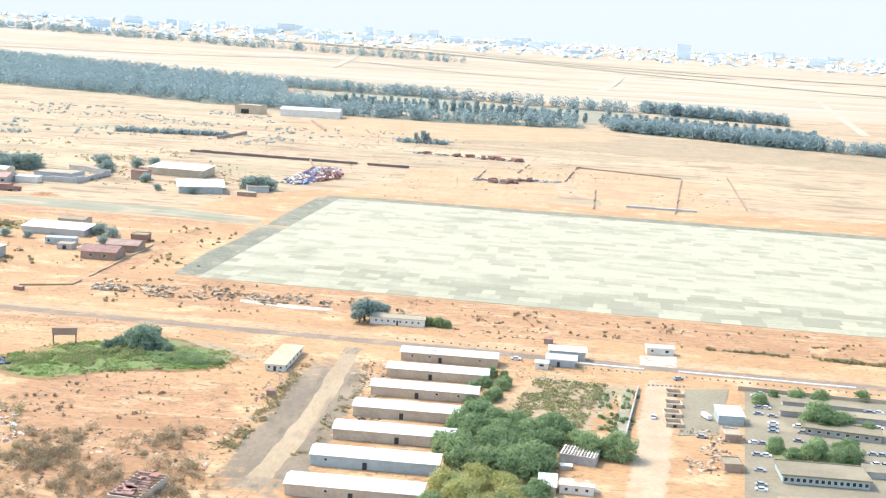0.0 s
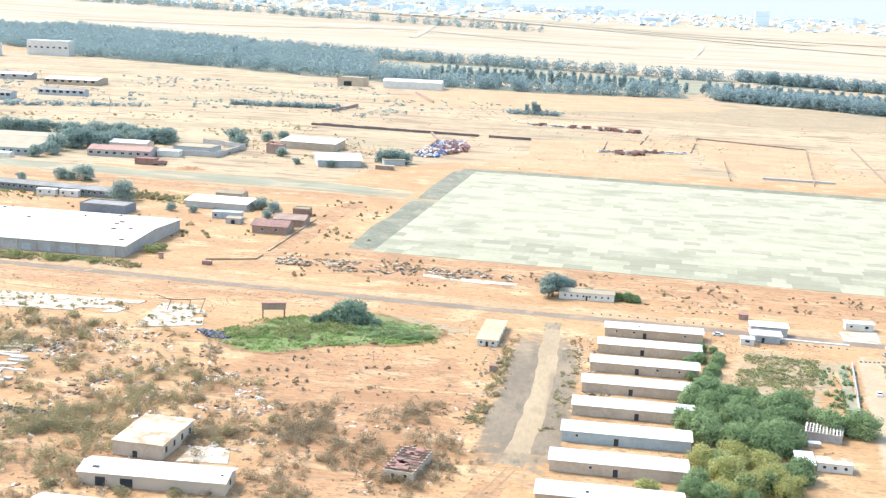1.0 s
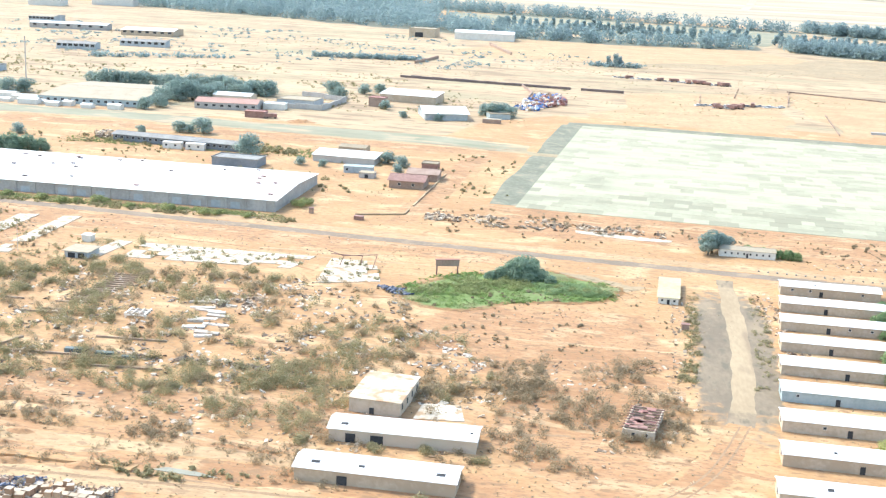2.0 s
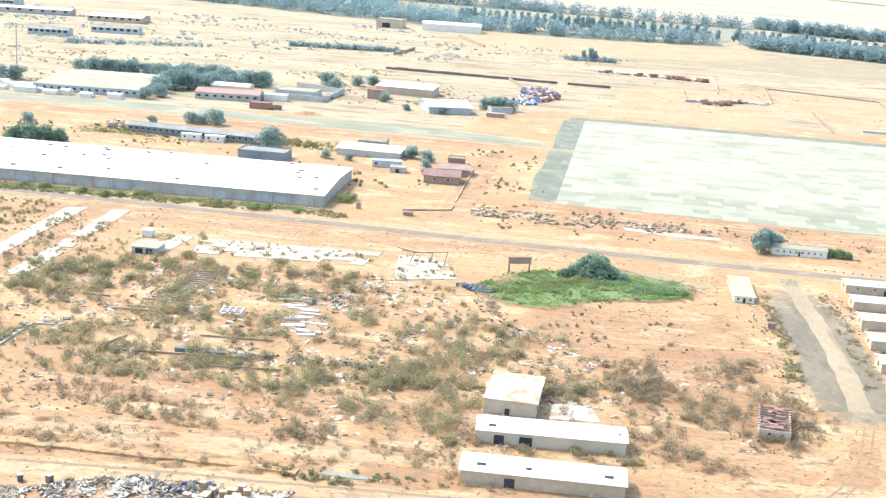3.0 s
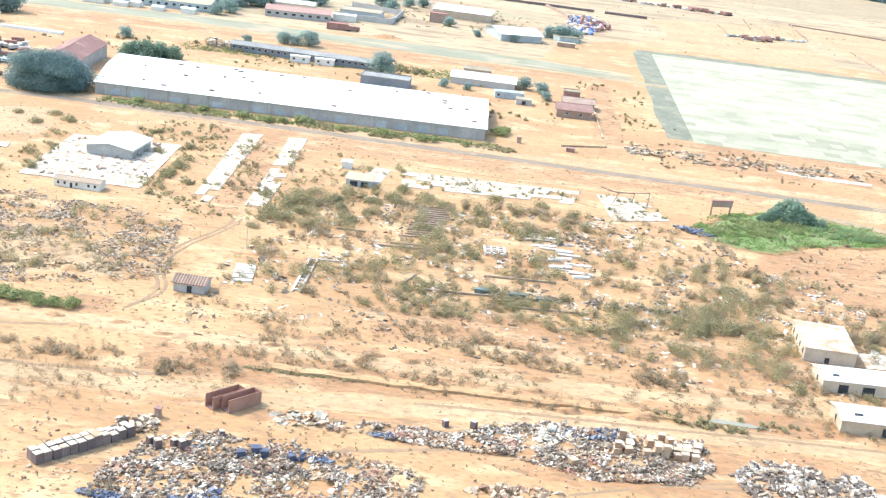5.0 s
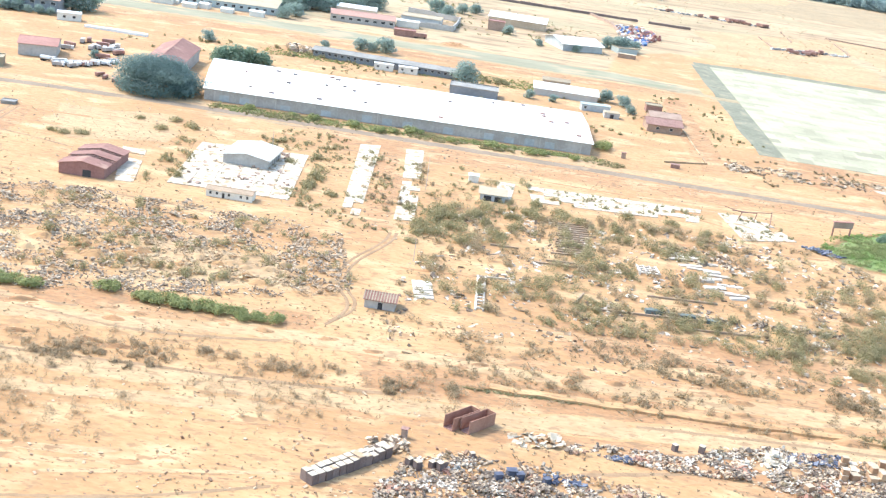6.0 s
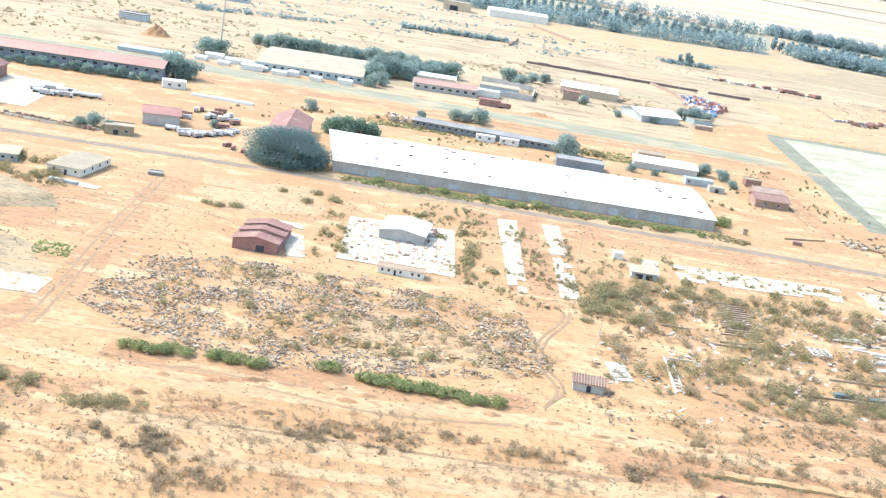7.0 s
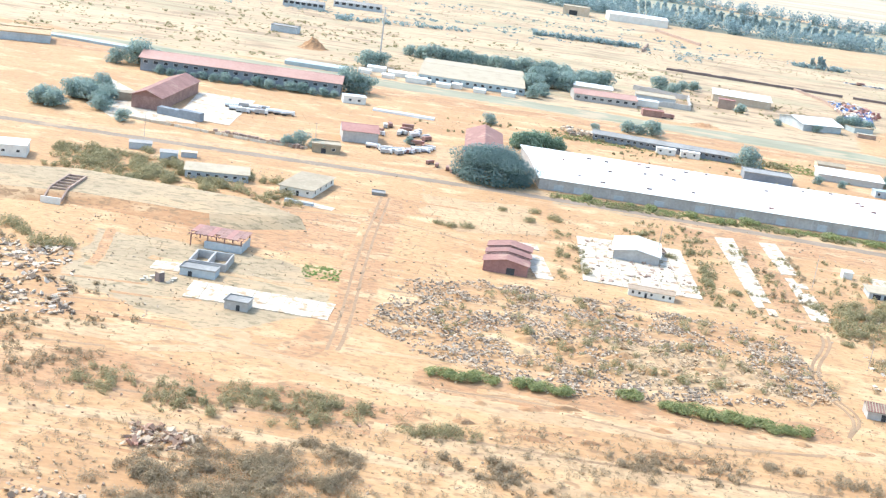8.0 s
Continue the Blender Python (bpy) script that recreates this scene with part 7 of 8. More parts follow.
scrub_patch("scrub", scatter([(50, 256), (66, 253), (53, 219), (38, 222), (43, 238)], 330, 32, 0.15, 5), 32, 0.4, 1.2, SCRUB_GREEN, "grey-olive weeds thick in a plot", leaves=70, leaf=0.13, flat=0.6)
scrub_patch("scrub", scatter([(-90, 258), (-20, 262), (0, 230), (-16, 214), (-62, 220)], 130, 14, 0.6, 9), 14, 0.25, 0.8, SCRUB, "thin scrub on orange soil")
scrub_patch("scrub", scatter([(88, 290), (160, 270), (160, 276), (90, 289)], 700, 15, 0.3, 9), 15, 0.3, 1.1, SCRUB_GREEN, "weeds along the compound road")
scrub_patch("scrub", scatter([(-70, 345), (-45, 350), (60, 325), (150, 300), (150, 285), (20, 300), (-60, 318)], 300, 16, 0.7, 9), 16, 0.3, 0.9, SCRUB, "thin scrub beside the field")
scrub_patch("scrub", scatter([(-190, 456), (-110, 440), (-112, 430), (-190, 444)], 200, 17, 0.3, 9), 17, 0.6, 1.6, SCRUB_GREEN, "weeds along the goods shed", leaf=0.3)
scrub_patch("scrub", scatter([(-2.6, 266), (-0.4, 266), (-7.6, 226), (-13, 204), (-16.4, 204), (-10.4, 228)], 210, 30, 0.2, 5), 30, 0.4, 1.3, SCRUB_GREEN, "dusty olive weeds along the gravel strip", leaves=110, leaf=0.11, flat=0.7)
scrub_patch("scrub", scatter([(11, 262), (14.5, 262), (7, 226), (1, 200), (-3, 200), (4, 228)], 110, 31, 0.3, 5), 31, 0.3, 1.1, SCRUB_GREEN, "olive weeds between the strip and the sheds", leaves=90, leaf=0.11, flat=0.7)
scrub_patch("scrub", scatter([(62, 248), (73, 250), (60, 207), (55, 209)], 120, 18, 0.2, 5), 18, 0.4, 0.9, FOLIAGE, "green creepers on the boundary wall")
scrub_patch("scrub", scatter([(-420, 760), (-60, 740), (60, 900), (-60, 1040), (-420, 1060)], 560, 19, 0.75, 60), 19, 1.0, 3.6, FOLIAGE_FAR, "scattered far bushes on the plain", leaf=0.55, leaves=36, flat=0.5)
scrub_patch("scrub", scatter([(-420, 560), (-60, 540), (-20, 640), (-120, 740), (-420, 740)], 900, 20, 0.6, 40), 20, 0.6, 2.2, SCRUB_GREEN, "scattered bushes beyond the channel", leaf=0.35, leaves=36, flat=0.6)
scrub_patch("scrub", scatter([(-250, 470), (-30, 440), (-40, 356), (-100, 360), (-98, 384), (-250, 430)], 260, 23, 0.6, 20), 23, 0.3, 1.2, SCRUB_GREEN, "low weeds behind the warehouse", leaf=0.25)

scrub_patch("weeds", scatter([(-282, 255), (-274, 253), (-275, 245), (-282, 246.5)], 130, 48), 48, 0.3, 0.8, GRASS, "low yellow-green weeds beside the platform", leaves=24, flat=0.4)
for x, y, k in ((-33, 264, 0.8), (-30, 262, 0.8), (-27, 261, 0.85), (-24, 261, 0.8), (-22, 260, 0.7), (-52, 262, 0.5), (-54.4, 262.4, 0.6)):
    tagged(put(green_bush, x, y, 40 * k, k), label="bright green bush in the wet patch")
scrub_patch("scrub", scatter([(-112, 160), (-100, 160), (-86, 157), (-86, 153), (-104, 155)], 60, 50, 0.3, 3), 50, 0.4, 1.1, SCRUB_GREEN, "dusty scrub round the puddle")
# low dry tufts all over the bare ground
for poly, count, seed in (([(-345, 128), (-200, 128), (-50, 140), (-10, 170), (-15, 215), (-60, 240), (-150, 200), (-345, 200)], 2200, 41), ([(-345, 200), (-180, 196), (-100, 256), (0, 225), (10, 280), (-60, 296), (-345, 346)], 2600, 42), ([(-345, 362), (-40, 300), (140, 262), (150, 296), (-40, 345), (-60, 440), (-110, 470), (-345, 500)], 1500, 43), ([(36, 286), (70, 266), (50, 190), (20, 150), (0, 190)], 700, 44)):
    scrub_patch("tuft", scatter(poly, count, seed, 0.45, 17), seed, 0.12, 0.5, TWIG, "low dry tufts on the bare ground", leaves=12, leaf=0.12, flat=0.7)
scrub_patch("tuft", scatter([(-420, 560), (-60, 520), (200, 560), (300, 800), (60, 900), (-420, 1060)], 2200, 45, 0.55, 50), 45, 0.4, 1.3, SCRUB_GREEN, "low tufts on the far plain", leaves=16, leaf=0.26, flat=0.3)

# bright green patch by the billboard
PATCH = [(-69, 258), (-64, 268), (-56, 274), (-47, 277), (-40, 280), (-34, 279), (-29, 273), (-21, 270), (-19.5, 262), (-21.5, 255.5), (-33.5, 254.5), (-46, 250.5), (-55, 245.5), (-60, 247.5), (-67, 251.6)]
sheet("green_patch", PATCH, GRASS, "bright green wet grass patch", "grass", z=0.03, ragged=3.5)
sheet("dry_grass_patch", [(-34, 282), (-18, 276), (-14, 266), (-20, 262), (-28, 270)], DRY_GRASS, "grey-green weedy ground behind the wet patch", "ground", z=0.02, ragged=3.0)
scrub_patch("reeds", scatter([(-66, 256), (-58, 268), (-46, 272), (-34, 272), (-40, 262), (-54, 255)], 260, 51, 0.2, 6), 51, 0.7, 2.0, DUSTY_GREEN, "taller olive-green growth in the wet patch", leaves=150, leaf=0.13, flat=0.7)
scrub_patch("reeds", scatter([(-38, 266), (-30, 268), (-21, 264), (-21, 258.5), (-30, 258), (-40, 260)], 190, 53, 0.1, 6), 53, 0.7, 1.9, FOLIAGE, "dense deep green growth in the wet patch", leaves=170, leaf=0.13, flat=0.75)
scrub_patch("scrub", scatter([(-73, 258), (-64, 248), (-60, 252), (-66, 264)], 110, 52, 0.2, 4), 52, 0.4, 1.2, DUSTY_GREEN, "thin green growth at the patch edge", leaves=60, leaf=0.12, flat=0.6)
scrub_patch("grass", scatter([(-44 + (x + 44) * 1.04, 262 + (y - 262) * 1.04) for x, y in PATCH], 1900, 24, 0.25, 5), 24, 0.35, 1.1, GRASS, "tall bright green grass", leaves=34, leaf=0.16, flat=0.5)
for x, y, k in ((-40.6, 271.6, 1.0), (-43.2, 272.6, 0.8), (-38.2, 272.0, 0.8), (-41.6, 273.6, 0.9), (-36.0, 270.6, 0.55), (-45.8, 271.8, 0.55), (-39.4, 269.6, 0.6), (-34.0, 268.6, 0.4), (-48.2, 270.6, 0.4)):
    put(cone, x, y, 77 * k, k)

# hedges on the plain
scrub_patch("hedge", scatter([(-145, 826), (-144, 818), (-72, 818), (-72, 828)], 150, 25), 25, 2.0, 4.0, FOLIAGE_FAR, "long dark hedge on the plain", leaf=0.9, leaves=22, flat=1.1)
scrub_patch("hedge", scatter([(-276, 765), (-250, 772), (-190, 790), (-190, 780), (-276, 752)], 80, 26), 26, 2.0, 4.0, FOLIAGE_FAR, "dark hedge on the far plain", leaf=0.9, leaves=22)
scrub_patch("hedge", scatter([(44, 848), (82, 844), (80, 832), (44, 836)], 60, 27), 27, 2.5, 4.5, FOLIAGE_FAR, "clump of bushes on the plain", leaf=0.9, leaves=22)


# ---- the far wood: dense belts, uncounted ----
def belt(name, poly, count, seed, low, high, label, mat=None):
    rng = np.random.default_rng(seed)
    out = []
    for x, y in scatter(poly, count, seed):
        h = rng.uniform(low, high)
        r = h * rng.uniform(0.34, 0.5)
        land_z = ground_z(x, y)
        blobs = [(x + r * rng.uniform(-0.4, 0.4), y + r * rng.uniform(-0.4, 0.4), land_z + h * z, r * w, r * w, h * 0.22) for z, w in ((0.25, 0.9), (0.5, 0.9), (0.78, 0.6))]
        out.append(leaf_points(rng, blobs, 76, h * 0.08))
    verts = np.concatenate(out)
    # added dark sheet: tree shade painted onto the ground below
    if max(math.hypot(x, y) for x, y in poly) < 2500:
        sheet("wood_floor", poly, WOOD_FLOOR, "ground under the wood darkened to stand in for shade", "ground", z=0.02, ragged=14)
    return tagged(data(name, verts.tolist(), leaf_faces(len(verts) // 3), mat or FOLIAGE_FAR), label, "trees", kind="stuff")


belt("wood", [(-900, 1700), (-529, 1500), (-368, 1300), (-271, 1250), (-129, 1165), (-50, 1110), (4, 1072), (102, 1050), (215, 1056), (224, 1100), (110, 1105), (0, 1150), (-60, 1290), (-60, 1480), (-300, 1700), (-620, 2000), (-900, 2200)], 3800, 51, 9, 15, "dense wood across the plain in haze-pale green")
belt("wood", [(-620, 2020), (-300, 1720), (-50, 1500), (158, 1420), (330, 1330), (340, 1360), (160, 1470), (-40, 1580), (-280, 1800), (-620, 2150)], 900, 52, 9, 15, "far dense belt of trees")
belt("wood", [(243, 1050), (392, 920), (400, 960), (330, 1030), (250, 1100)], 520, 53, 8, 13, "dense belt of trees")
belt("wood", [(346, 1350), (470, 1230), (480, 1260), (350, 1390)], 260, 54, 9, 15, "dense dark belt of trees")
belt("wood", [(392, 920), (600, 800), (610, 812), (400, 945)], 200, 57, 8, 12, "thin belt of trees")
belt("wood", [(-2400, 3700), (-700, 3300), (0, 3000), (300, 2880), (300, 2930), (-700, 3400), (-2400, 3850)], 800, 55, 12, 24, "far dark belt of trees before the town")
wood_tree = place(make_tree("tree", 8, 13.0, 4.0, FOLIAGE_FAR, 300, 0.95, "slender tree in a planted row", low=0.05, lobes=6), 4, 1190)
for x, y, s in ((58, 842, 0.6), (63, 841, 0.75), (66, 842, 0.6)):
    put(wood_tree, x, y, 0, s)
for a, b, n in (((0, 1200), (240, 1120), 34), ((10, 1260), (240, 1160), 30), ((250, 1125), (410, 985), 30), ((262, 1150), (420, 1010), 26)):
    for k in range(n):
        t = k / n
        tagged(put(wood_tree, a[0] + (b[0] - a[0]) * t + rp.uniform(-1, 1), a[1] + (b[1] - a[1]) * t + rp.uniform(-3, 3), rp.uniform(0, 360), rp.uniform(0.75, 1.05)), group="planted tree rows before the wood")
sheet("pale_clearing", [(-50, 1290), (0, 1190), (240, 1110), (330, 1320), (160, 1410), (-50, 1480)], CANAL, "pale clearing in the wood", "clearing", z=0.05)


# ---- scrap heaps, rubble and debris ----
S1 = [(-186.3, 138.9), (-184.2, 140.3), (-182.1, 145.0), (-176.1, 148.1), (-170.1, 147.2), (-161.3, 144.3), (-151.2, 140.9), (-146.7, 136.9), (-148.5, 131), (-160, 127), (-178, 126), (-187.5, 131)]
S2 = [(-159.0, 150.1), (-157.1, 152.6), (-149.1, 152.6), (-141.6, 150.2), (-136, 152.5), (-127, 155.0), (-115.2, 153.0), (-104.5, 151.5), (-106, 142), (-111, 138.2), (-124.5, 138.6), (-134.4, 144.4), (-146, 146.6)]
for poly, seed, n in ((S1, 61, 1.0), (S2, 161, 0.95)):
    rubble_patch("scrap_heap", scatter(poly, int(2300 * n), seed, 0.6, 2.6), seed, 0.12, 0.62, SCRAP_WHITE, "pale torn sheets and broken appliances in scrap heaps", "scrap", heap=0.55, flat=0.4)
    rubble_patch("scrap_heap", scatter(poly, int(2200 * n), seed + 1, 0.6, 2.6), seed + 1, 0.15, 0.62, SCRAP_DARK, "dark scrap metal in heaps", "scrap", heap=0.6, flat=0.6)
    rubble_patch("scrap_heap", scatter(poly, int(1500 * n), seed + 2, 0.6, 3.5), seed + 2, 0.15, 0.62, SCRAP_RUST, "rusty brown scrap in heaps", "scrap", heap=0.6, flat=0.6)
    scrub_patch("scrub", scatter(poly, 34, seed + 3, 0.4, 6), seed + 3, 0.4, 1.2, SCRUB, "dry shrubs grown through the scrap", leaves=160, leaf=0.10)
for poly, n, seed in (([(-188.6, 131.4), (-187.4, 132.2), (-183.6, 130.8), (-184.4, 129.0)], 190, 171), ([(-178, 131), (-172, 132), (-172, 129), (-178, 129)], 110, 172), ([(-153.4, 149.8), (-149.4, 149.2), (-149.6, 147.4), (-152.6, 148.6)], 90, 173), ([(-125.4, 150.8), (-117.0, 150.0), (-115.8, 153.9), (-123.6, 153.8)], 330, 174), ([(-164, 142.5), (-158, 141.5), (-158, 140), (-164, 141)], 60, 175)):
    rubble_patch("scrap_heap", scatter(poly, n, seed), seed, 0.2, 0.8, FADED_BLUE, "faded blue sheets and tarpaulin in the scrap", "scrap", heap=0.7, flat=0.5)
rubble_patch("scrap_heap", scatter([(-104, 141.5), (-97.5, 146.5), (-86, 142), (-80, 128), (-103, 134)], 1500, 66, 0.4, 3), 66, 0.2, 1.0, SCRAP_WHITE, "heap of mixed pale scrap", "scrap", heap=0.6)
rubble_patch("scrap_heap", scatter([(-104, 141.5), (-97.5, 146.5), (-86, 142), (-80, 128), (-103, 134)], 900, 166, 0.4, 3), 166, 0.2, 1.0, SCRAP_DARK, "dark scrap metal beside the sandy lane", "scrap", heap=0.7, flat=0.6)
rubble_patch("scrap_heap", scatter([(-142, 134.5), (-137, 137), (-129, 135), (-126, 130), (-141, 130)], 420, 167, 0.3, 3), 167, 0.2, 0.9, SCRAP_RUST, "brown scrap beside the sandy lane", "scrap", heap=0.5)
rubble_patch("scrap_heap", scatter([(-166, 155), (-159, 155), (-158, 151), (-165, 151)], 70, 67), 67, 0.4, 1.4, CONCRETE, "small heap of white scrap", "scrap", heap=0.4, flat=0.12)
rubble_patch("scrap_heap", scatter([(-186, 151), (-181, 152), (-181, 147), (-187, 146)], 130, 68), 68, 0.3, 1.0, SCRAP_LIGHT, "broken blocks at the end of the row", "scrap", heap=0.6)
rubble_patch("scrap_heap", scatter([(-304, 171), (-294, 170), (-294, 164), (-304, 164)], 170, 69), 69, 0.3, 1.2, SCRAP_RUST, "small heap of rusty and purple scrap", "scrap", heap=0.6)
rubble_patch("scrap_heap", scatter([(-320, 152), (-300, 148), (-300, 140), (-320, 142)], 220, 70), 70, 0.3, 1.0, SCRAP_LIGHT, "pale scrap in the sand", "scrap", heap=0.4)
rubble_patch("scrap_heap", scatter([(-136, 153.5), (-124, 155.5), (-121, 150), (-134, 148.5)], 200, 85, 0.2, 4), 85, 0.3, 1.2, CONCRETE, "heap of white broken sheets and plaster", "scrap", heap=0.7, flat=0.2)
# crates, bins and cabinets standing in the scrap
crate = thing("crate", Matrix.Identity(4), "weathered tan wooden crate in the scrap", "crate", "crates in the scrap yard")
part("body", boxes((-0.55, 0.55, -0.5, 0.5, -0.03, 0.95)), CRATE_TAN, crate)
part("lid", boxes((-0.58, 0.58, -0.53, 0.53, 0.954, 1.02)), PLASTER, crate, "pale dusty lid")
place(crate, -125.9, 142.8, 20)
rc = random.Random(31)
for i in range(9):
    for j in range(4):
        if rc.random() < 0.8:
            x, y = -118.6 + 1.35 * i + 0.55 * j, 146.8 - 0.18 * i + 1.2 * j
            ob = put(crate, x + rc.uniform(-0.2, 0.2), y + rc.uniform(-0.2, 0.2), -9 + rc.uniform(-12, 12), rc.uniform(0.85, 1.15))
            if rc.random() < 0.35:
                put(crate, x + rc.uniform(-0.1, 0.1), y + rc.uniform(-0.1, 0.1), rc.uniform(-20, 20), 0.85, z=1.02 * ob.scale.z)
bin_blue = tagged(link_bm("metal_bin", boxes((-0.5, 0.5, -0.4, 0.4, -0.03, 0.85), (-0.55, 0.55, -0.45, 0.45, 0.85, 0.92)), FADED_BLUE), "faded blue metal bin in the scrap", "bin", "bins in the scrap yard")
place(bin_blue, -169.9, 141.5, 10)
for x, y in ((-168.0, 142.3), (-167.0, 141.8), (-163.5, 141.0)):
    put(bin_blue, x, y, rc.uniform(-30, 30), rc.uniform(0.8, 1.3))
cabinet = thing("cabinet", Matrix.Identity(4), "dark brown metal cabinet in the scrap", "cabinet", "cabinets in the scrap yard")
part("body", boxes((-0.4, 0.4, -0.4, 0.4, -0.03, 1.1)), BLOCK, cabinet)
part("top", boxes((-0.42, 0.42, -0.42, 0.42, 1.104, 1.16)), CONCRETE, cabinet, "pale dusty top")
place(cabinet, -181.4, 143.9, 40)
for x, y, k in ((-180.4, 143.0, 1.1), (-178.4, 143.6, 0.9), (-177.4, 143.2, 1.0), (-176.6, 144.0, 0.8), (-142.0, 152.6, 0.9), (-138.0, 152.4, 1.0), (-172.5, 146.8, 0.8), (-308.7, 234.6, 1.6)):
    put(cabinet, x, y, rc.uniform(0, 60), k)
slab_block = tagged(link_bm("block", boxes((-0.45, 0.45, -0.3, 0.3, -0.03, 0.4)), CONCRETE), "pale concrete block beside the ruin", "block", "concrete blocks by the ruin")
place(slab_block, -311.4, 235.4, 10)
for x, y in ((-310.6, 234.2), (-311.8, 234.0), (-310.2, 236.2), (-306.6, 234.6), (-306.2, 235.6), (-307.0, 233.6), (-306.0, 236.6)):
    put(slab_block, x, y, rc.uniform(0, 40), rc.uniform(0.8, 1.2))

# demolition rubble
R1 = [(-270, 222), (-261, 252), (-240, 256), (-203, 247), (-184, 238), (-184, 205), (-200, 200), (-238, 196), (-262, 210)]
TIPPED = [(-222, 226), (-198, 222), (-194, 206), (-223, 207)]
rubble_patch("rubble", [p for p in scatter(R1, 12000, 71, 0.15, 5) if not inside(p, TIPPED)], 71, 0.12, 0.6, RUBBLE, "field of broken grey concrete rubble", "rubble", heap=1.0, flat=0.6)
rubble_patch("rubble", scatter(TIPPED, 1500, 72, 0.2, 5), 72, 0.15, 0.7, RUBBLE_TAN, "tan rubble tipped in heaps", "rubble", heap=0.6)
rubble_patch("rubble", scatter([(-345, 250), (-328, 250), (-320, 212), (-345, 208)], 900, 73, 0.3, 6), 73, 0.25, 1.3, SCRAP_LIGHT, "white broken plates and debris", "debris", heap=0.3, flat=0.3)
rubble_patch("rubble", scatter([(-60, 342), (-36, 338), (4, 328), (2, 319), (-50, 326)], 480, 74, 0.5, 6), 74, 0.3, 1.2, RUBBLE, "low rubble beside the field", "rubble", heap=0.4)
rubble_patch("rubble", scatter([(-64, 340), (-56, 338), (-54, 330), (-64, 332)], 180, 75), 75, 0.3, 1.4, SCRAP_LIGHT, "heap of pale rubbish beside the track", "rubbish", heap=0.6)
rubble_patch("rubble", scatter([(-74, 261), (-68, 258), (-66, 254), (-72, 255)], 170, 76), 76, 0.3, 1.0, FADED_BLUE, "dark scrap beside the green patch", "scrap", heap=0.8)
rubble_patch("debris", scatter(YARD, 2400, 77, 0.6, 6), 77, 0.2, 1.1, SCRAP_WHITE, "scattered pale debris in the yard", "debris", flat=0.3)
rubble_patch("debris", scatter([(-128, 210), (-84, 203), (-84, 200), (-128, 207)], 260, 90, 0.3, 3), 90, 0.3, 1.0, SCRAP_DARK, "low row of dark scrap in the scrub", "debris", heap=0.4, flat=0.5)
rubble_patch("debris", scatter([(-112, 250), (-98, 249), (-97, 238), (-111, 238)], 170, 91, 0.3, 3), 91, 0.3, 1.2, SCRAP_LIGHT, "pale scrap lying between shrubs", "debris", flat=0.4)
rubble_patch("debris", scatter([(-66, 190), (-60, 212), (-14, 214), (-14, 180), (-40, 158)], 420, 78, 0.6, 7), 78, 0.2, 0.9, SCRAP_LIGHT, "scattered debris round the ruin", "debris", flat=0.3)
rubble_patch("debris", scatter([(-180, 200), (-60, 185), (-55, 165), (-180, 180)], 420, 79, 0.6, 7), 79, 0.2, 1.0, SCRAP_LIGHT, "scattered debris on the sand strip", "debris", flat=0.3)
rubble_patch("debris", scatter([(36, 300), (60, 300), (60, 290), (36, 292)], 70, 80), 80, 0.3, 1.1, SCRAP_LIGHT, "pale broken plates beside the road", "debris", flat=0.25)
rubble_patch("stones", scatter([(-330, 185), (-180, 170), (-170, 128), (-330, 128)], 700, 81, 0.4, 12), 81, 0.15, 0.5, SCRAP_RUST, "small stones and clods in the sand", "stones", flat=0.7)
rubble_patch("stones", scatter([(-345, 204), (-150, 196), (-10, 214), (-10, 150), (-60, 138), (-200, 128), (-345, 130)], 2600, 92, 0.5, 14), 92, 0.12, 0.42, RUBBLE_TAN, "loose stones and clods on the bare ground", "stones", flat=0.7)
rubble_patch("stones", scatter([(-345, 345), (-180, 330), (-60, 300), (0, 280), (-10, 214), (-180, 240), (-345, 204)], 2000, 93, 0.5, 14), 93, 0.15, 0.5, RUBBLE, "loose pale stones beyond the yard", "stones", flat=0.6)
rubble_patch("debris", scatter([(73, 222), (84, 222), (80, 196), (68, 196)], 240, 88, 0.5, 6), 88, 0.2, 0.9, SCRAP_LIGHT, "scattered debris between the stores", "debris", flat=0.4)
rubble_patch("debris", scatter([(12, 268), (17, 268), (13, 205), (7, 205)], 260, 82, 0.3, 6), 82, 0.2, 0.9, SCRAP_LIGHT, "debris along the gravel strip", "debris", flat=0.4)
rubble_patch("debris", scatter([(-7, 262), (-2, 262), (-13, 200), (-19, 196)], 160, 83, 0.3, 6), 83, 0.2, 0.8, RUBBLE, "dark debris along the gravel strip", "debris", flat=0.4)
rubble_patch("rubbish", scatter([(-190, 462), (-166, 455), (-168, 446), (-190, 450)], 240, 84), 84, 0.8, 2.4, SCRAP_LIGHT, "pale goods heaped beside the goods shed", "goods", heap=0.8, flat=0.7)

# ridges and heaps of earth
rm = random.Random(17)
for k in range(16):
    mound("dirt_mound", -262 + 9 * k + rm.uniform(-3, 3), 194 - 1.6 * k + rm.uniform(-3, 3), rm.uniform(1.5, 3.5), rm.uniform(0.8, 1.6), rm.uniform(0.3, 0.7), rm.uniform(-20, 10), SOIL, "low heap of orange earth", 100 + k)
for k in range(10):
    mound("dirt_mound", -300 + 9 * k + rm.uniform(-3, 3), 184 - 0.8 * k + rm.uniform(-3, 3), rm.uniform(1.5, 4), rm.uniform(0.7, 1.4), rm.uniform(0.3, 0.8), rm.uniform(-20, 10), SOIL, "low heap of orange earth", 140 + k)
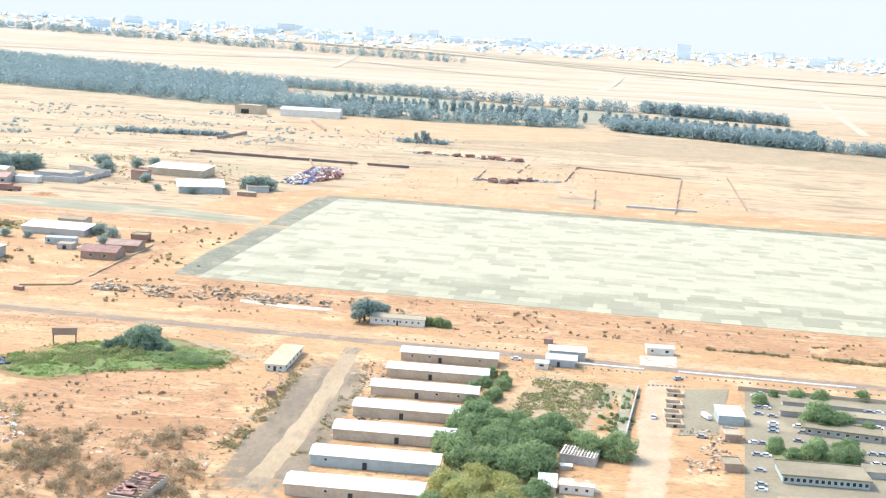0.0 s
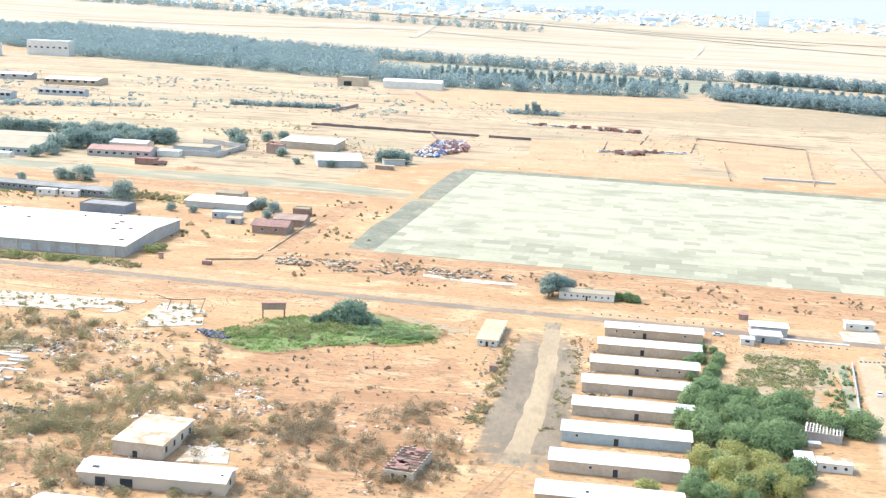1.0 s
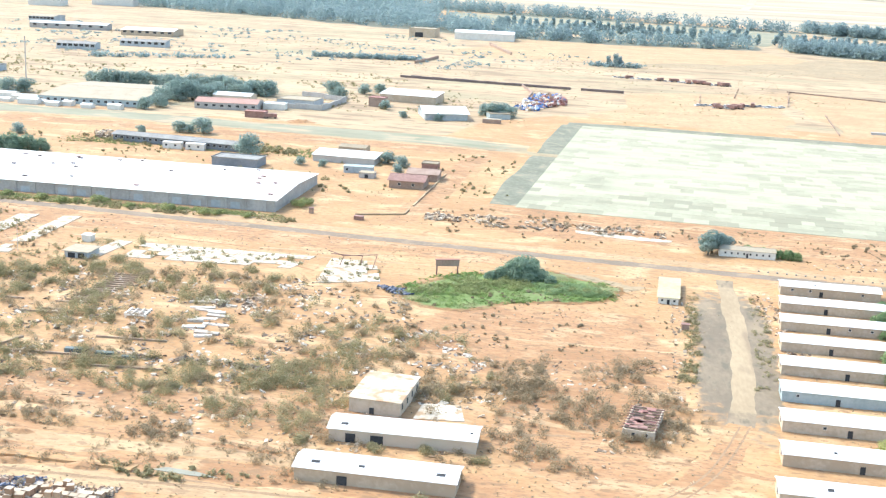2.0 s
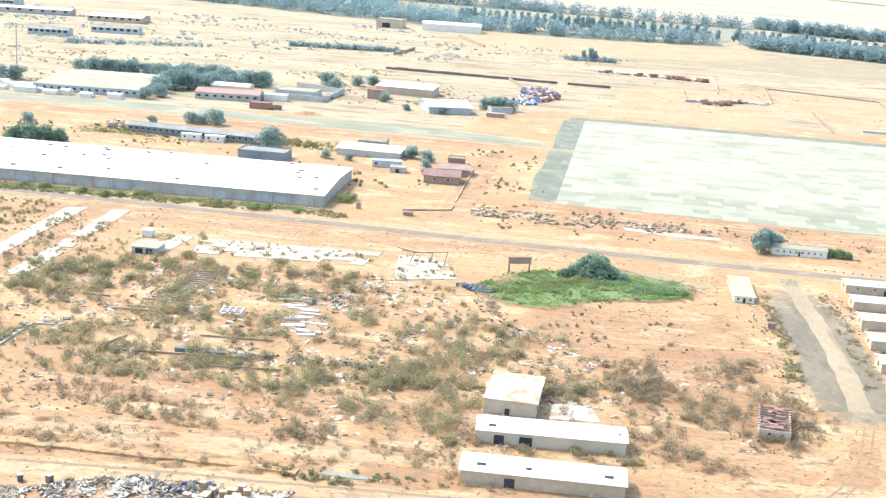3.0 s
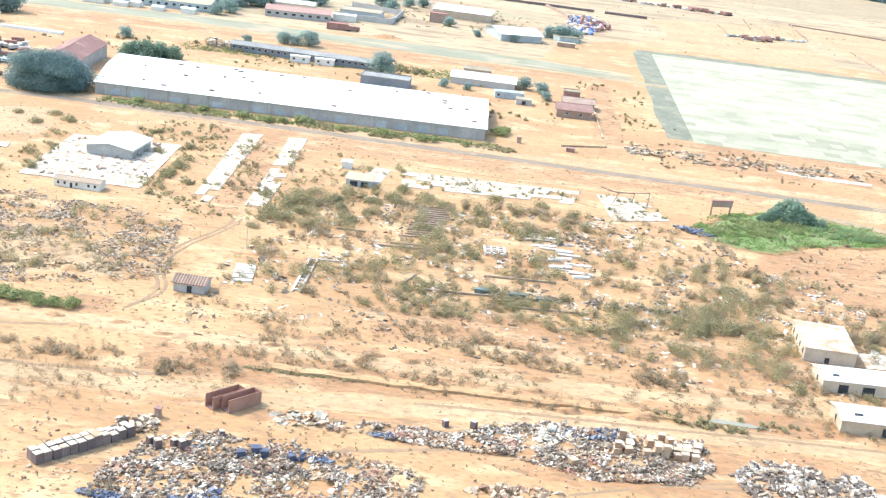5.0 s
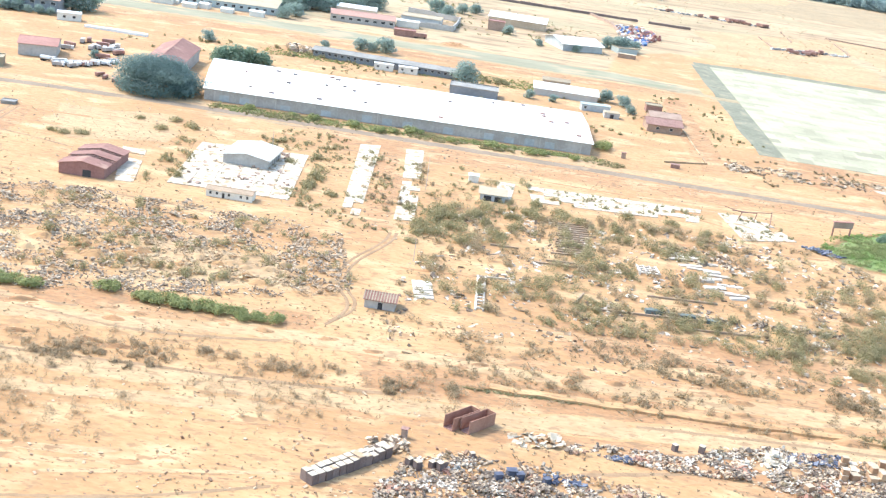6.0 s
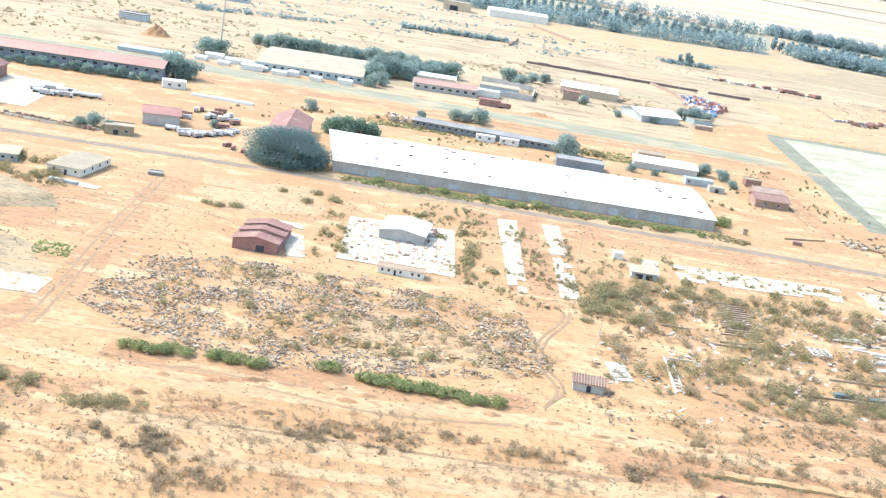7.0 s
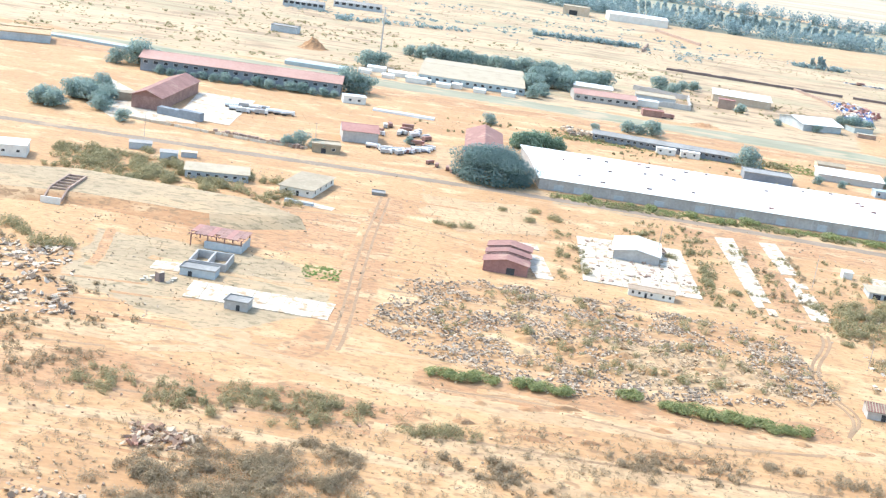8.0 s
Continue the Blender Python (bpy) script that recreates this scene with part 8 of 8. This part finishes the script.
for k in range(9):
    mound("dirt_mound", -215 + 3.4 * k + rm.uniform(-2, 2), 214 + rm.uniform(-6, 6), rm.uniform(1.5, 3), rm.uniform(1.2, 2), rm.uniform(0.4, 0.9), 0, PALE_SAND, "tipped heap of pale earth", 160 + k)
for x, y, rx, h in ((-112, 158.5, 3.6, 0.7), (-122.7, 159.2, 3.2, 0.7), (-150, 176, 2.4, 0.6), (-166, 178, 2.0, 0.5), (-126, 166, 2.6, 0.4), (-104, 172, 2.4, 0.5)):
    mound("dirt_mound", x, y, rx, rx * 0.5, h, -5, SOIL, "low heap of brown earth", 180 + int(x))
for line in ([(-166, 169.2), (-160, 167.9), (-150.8, 166.0), (-133.9, 163.0), (-121, 160.9), (-111.8, 159.3), (-104, 157.6)],):
    line = [tuple(Vector(p).lerp(Vector(q), k / 12)) for p, q in zip(line, line[1:]) for k in range(12)]
    line = [(x, y + 0.7 * noise.noise((x / 4, y / 4, 2))) for x, y in line]
    bank("earth_ridge", line, 0.38, 0.6, 2.6, SAND, "low cut edge of earth beside a gully", "earth ridge")
scrub_patch("gully_weeds", [(-170 + 0.13 * k + random.Random(k).uniform(-0.5, 0.5), 169.0 - 0.0205 * k + random.Random(k + 999).uniform(-0.55, 0.55)) for k in range(400)], 86, 0.3, 0.65, SCRUB_GREEN, "dense weeds in a narrow gully", leaves=30, leaf=0.14, flat=0.5)
for k in range(26):
    t = rm.random()
    mound("dirt_mound", -247 + 46 * t + rm.uniform(-4, 4), 219 - 11 * t * t + rm.uniform(-4.5, 4.5), rm.uniform(1.6, 3.6), rm.uniform(1.0, 2.2), rm.uniform(0.4, 1.0), rm.uniform(-30, 30), SAND, "heap of tan earth among rubble", 220 + k)
sheet("puddle", [(-102, 158), (-96, 156.4), (-92, 156), (-95, 157.6), (-100, 159)], WATER, "shallow puddle in the gully", "water", z=0.05)

# field slabs: single cast bays, each with its own tone; those far off joined
slab_mesh = bpy.data.meshes.new("slab")
bm = boxes((0.0, 1.0, 0.0, 1.0, 0.0, 1.0))
bm.to_mesh(slab_mesh)
bm.free()
slab_mesh.materials.append(SLAB)
rs = random.Random(2)
v0, verts, faces, count = 0.0, [], [], 0
while v0 < 188.0:
    dv = min(rs.uniform(3.4, 6.2), 189 - v0)
    u0 = 0.0
    while u0 < 329.0:
        du = min(rs.choice((4.0, 5.0, 6.0, 7.5, 11.0)) * rs.uniform(0.85, 1.15), 330 - u0)
        p = FO + FU * (u0 + 0.03) + FV * (v0 + 0.03)
        a, b, h = FU * (du - 0.06), FV * (dv - 0.06), rs.uniform(0.02, 0.05)
        if count < 300:
            ob = new("slab", slab_mesh)
            ob.parent = field
            ob.matrix_basis = Matrix(((a.x, b.x, 0, p.x), (a.y, b.y, 0, p.y), (0, 0, h, FIELD_Z), (0, 0, 0, 1)))
            count += 1
        else:
            n = len(verts)
            for z in (FIELD_Z, FIELD_Z + h):
                verts += [(q.x, q.y, z) for q in (p, p + a, p + a + b, p + b)]
            faces += [tuple(n + i for i in f) for f in ((4, 5, 6, 7), (0, 1, 5, 4), (1, 2, 6, 5), (2, 3, 7, 6), (3, 0, 4, 7))]
        u0 += du
    v0 += dv
rest = data("far_slabs", verts, faces, SLAB, field)
tagged(rest, kind="stuff")
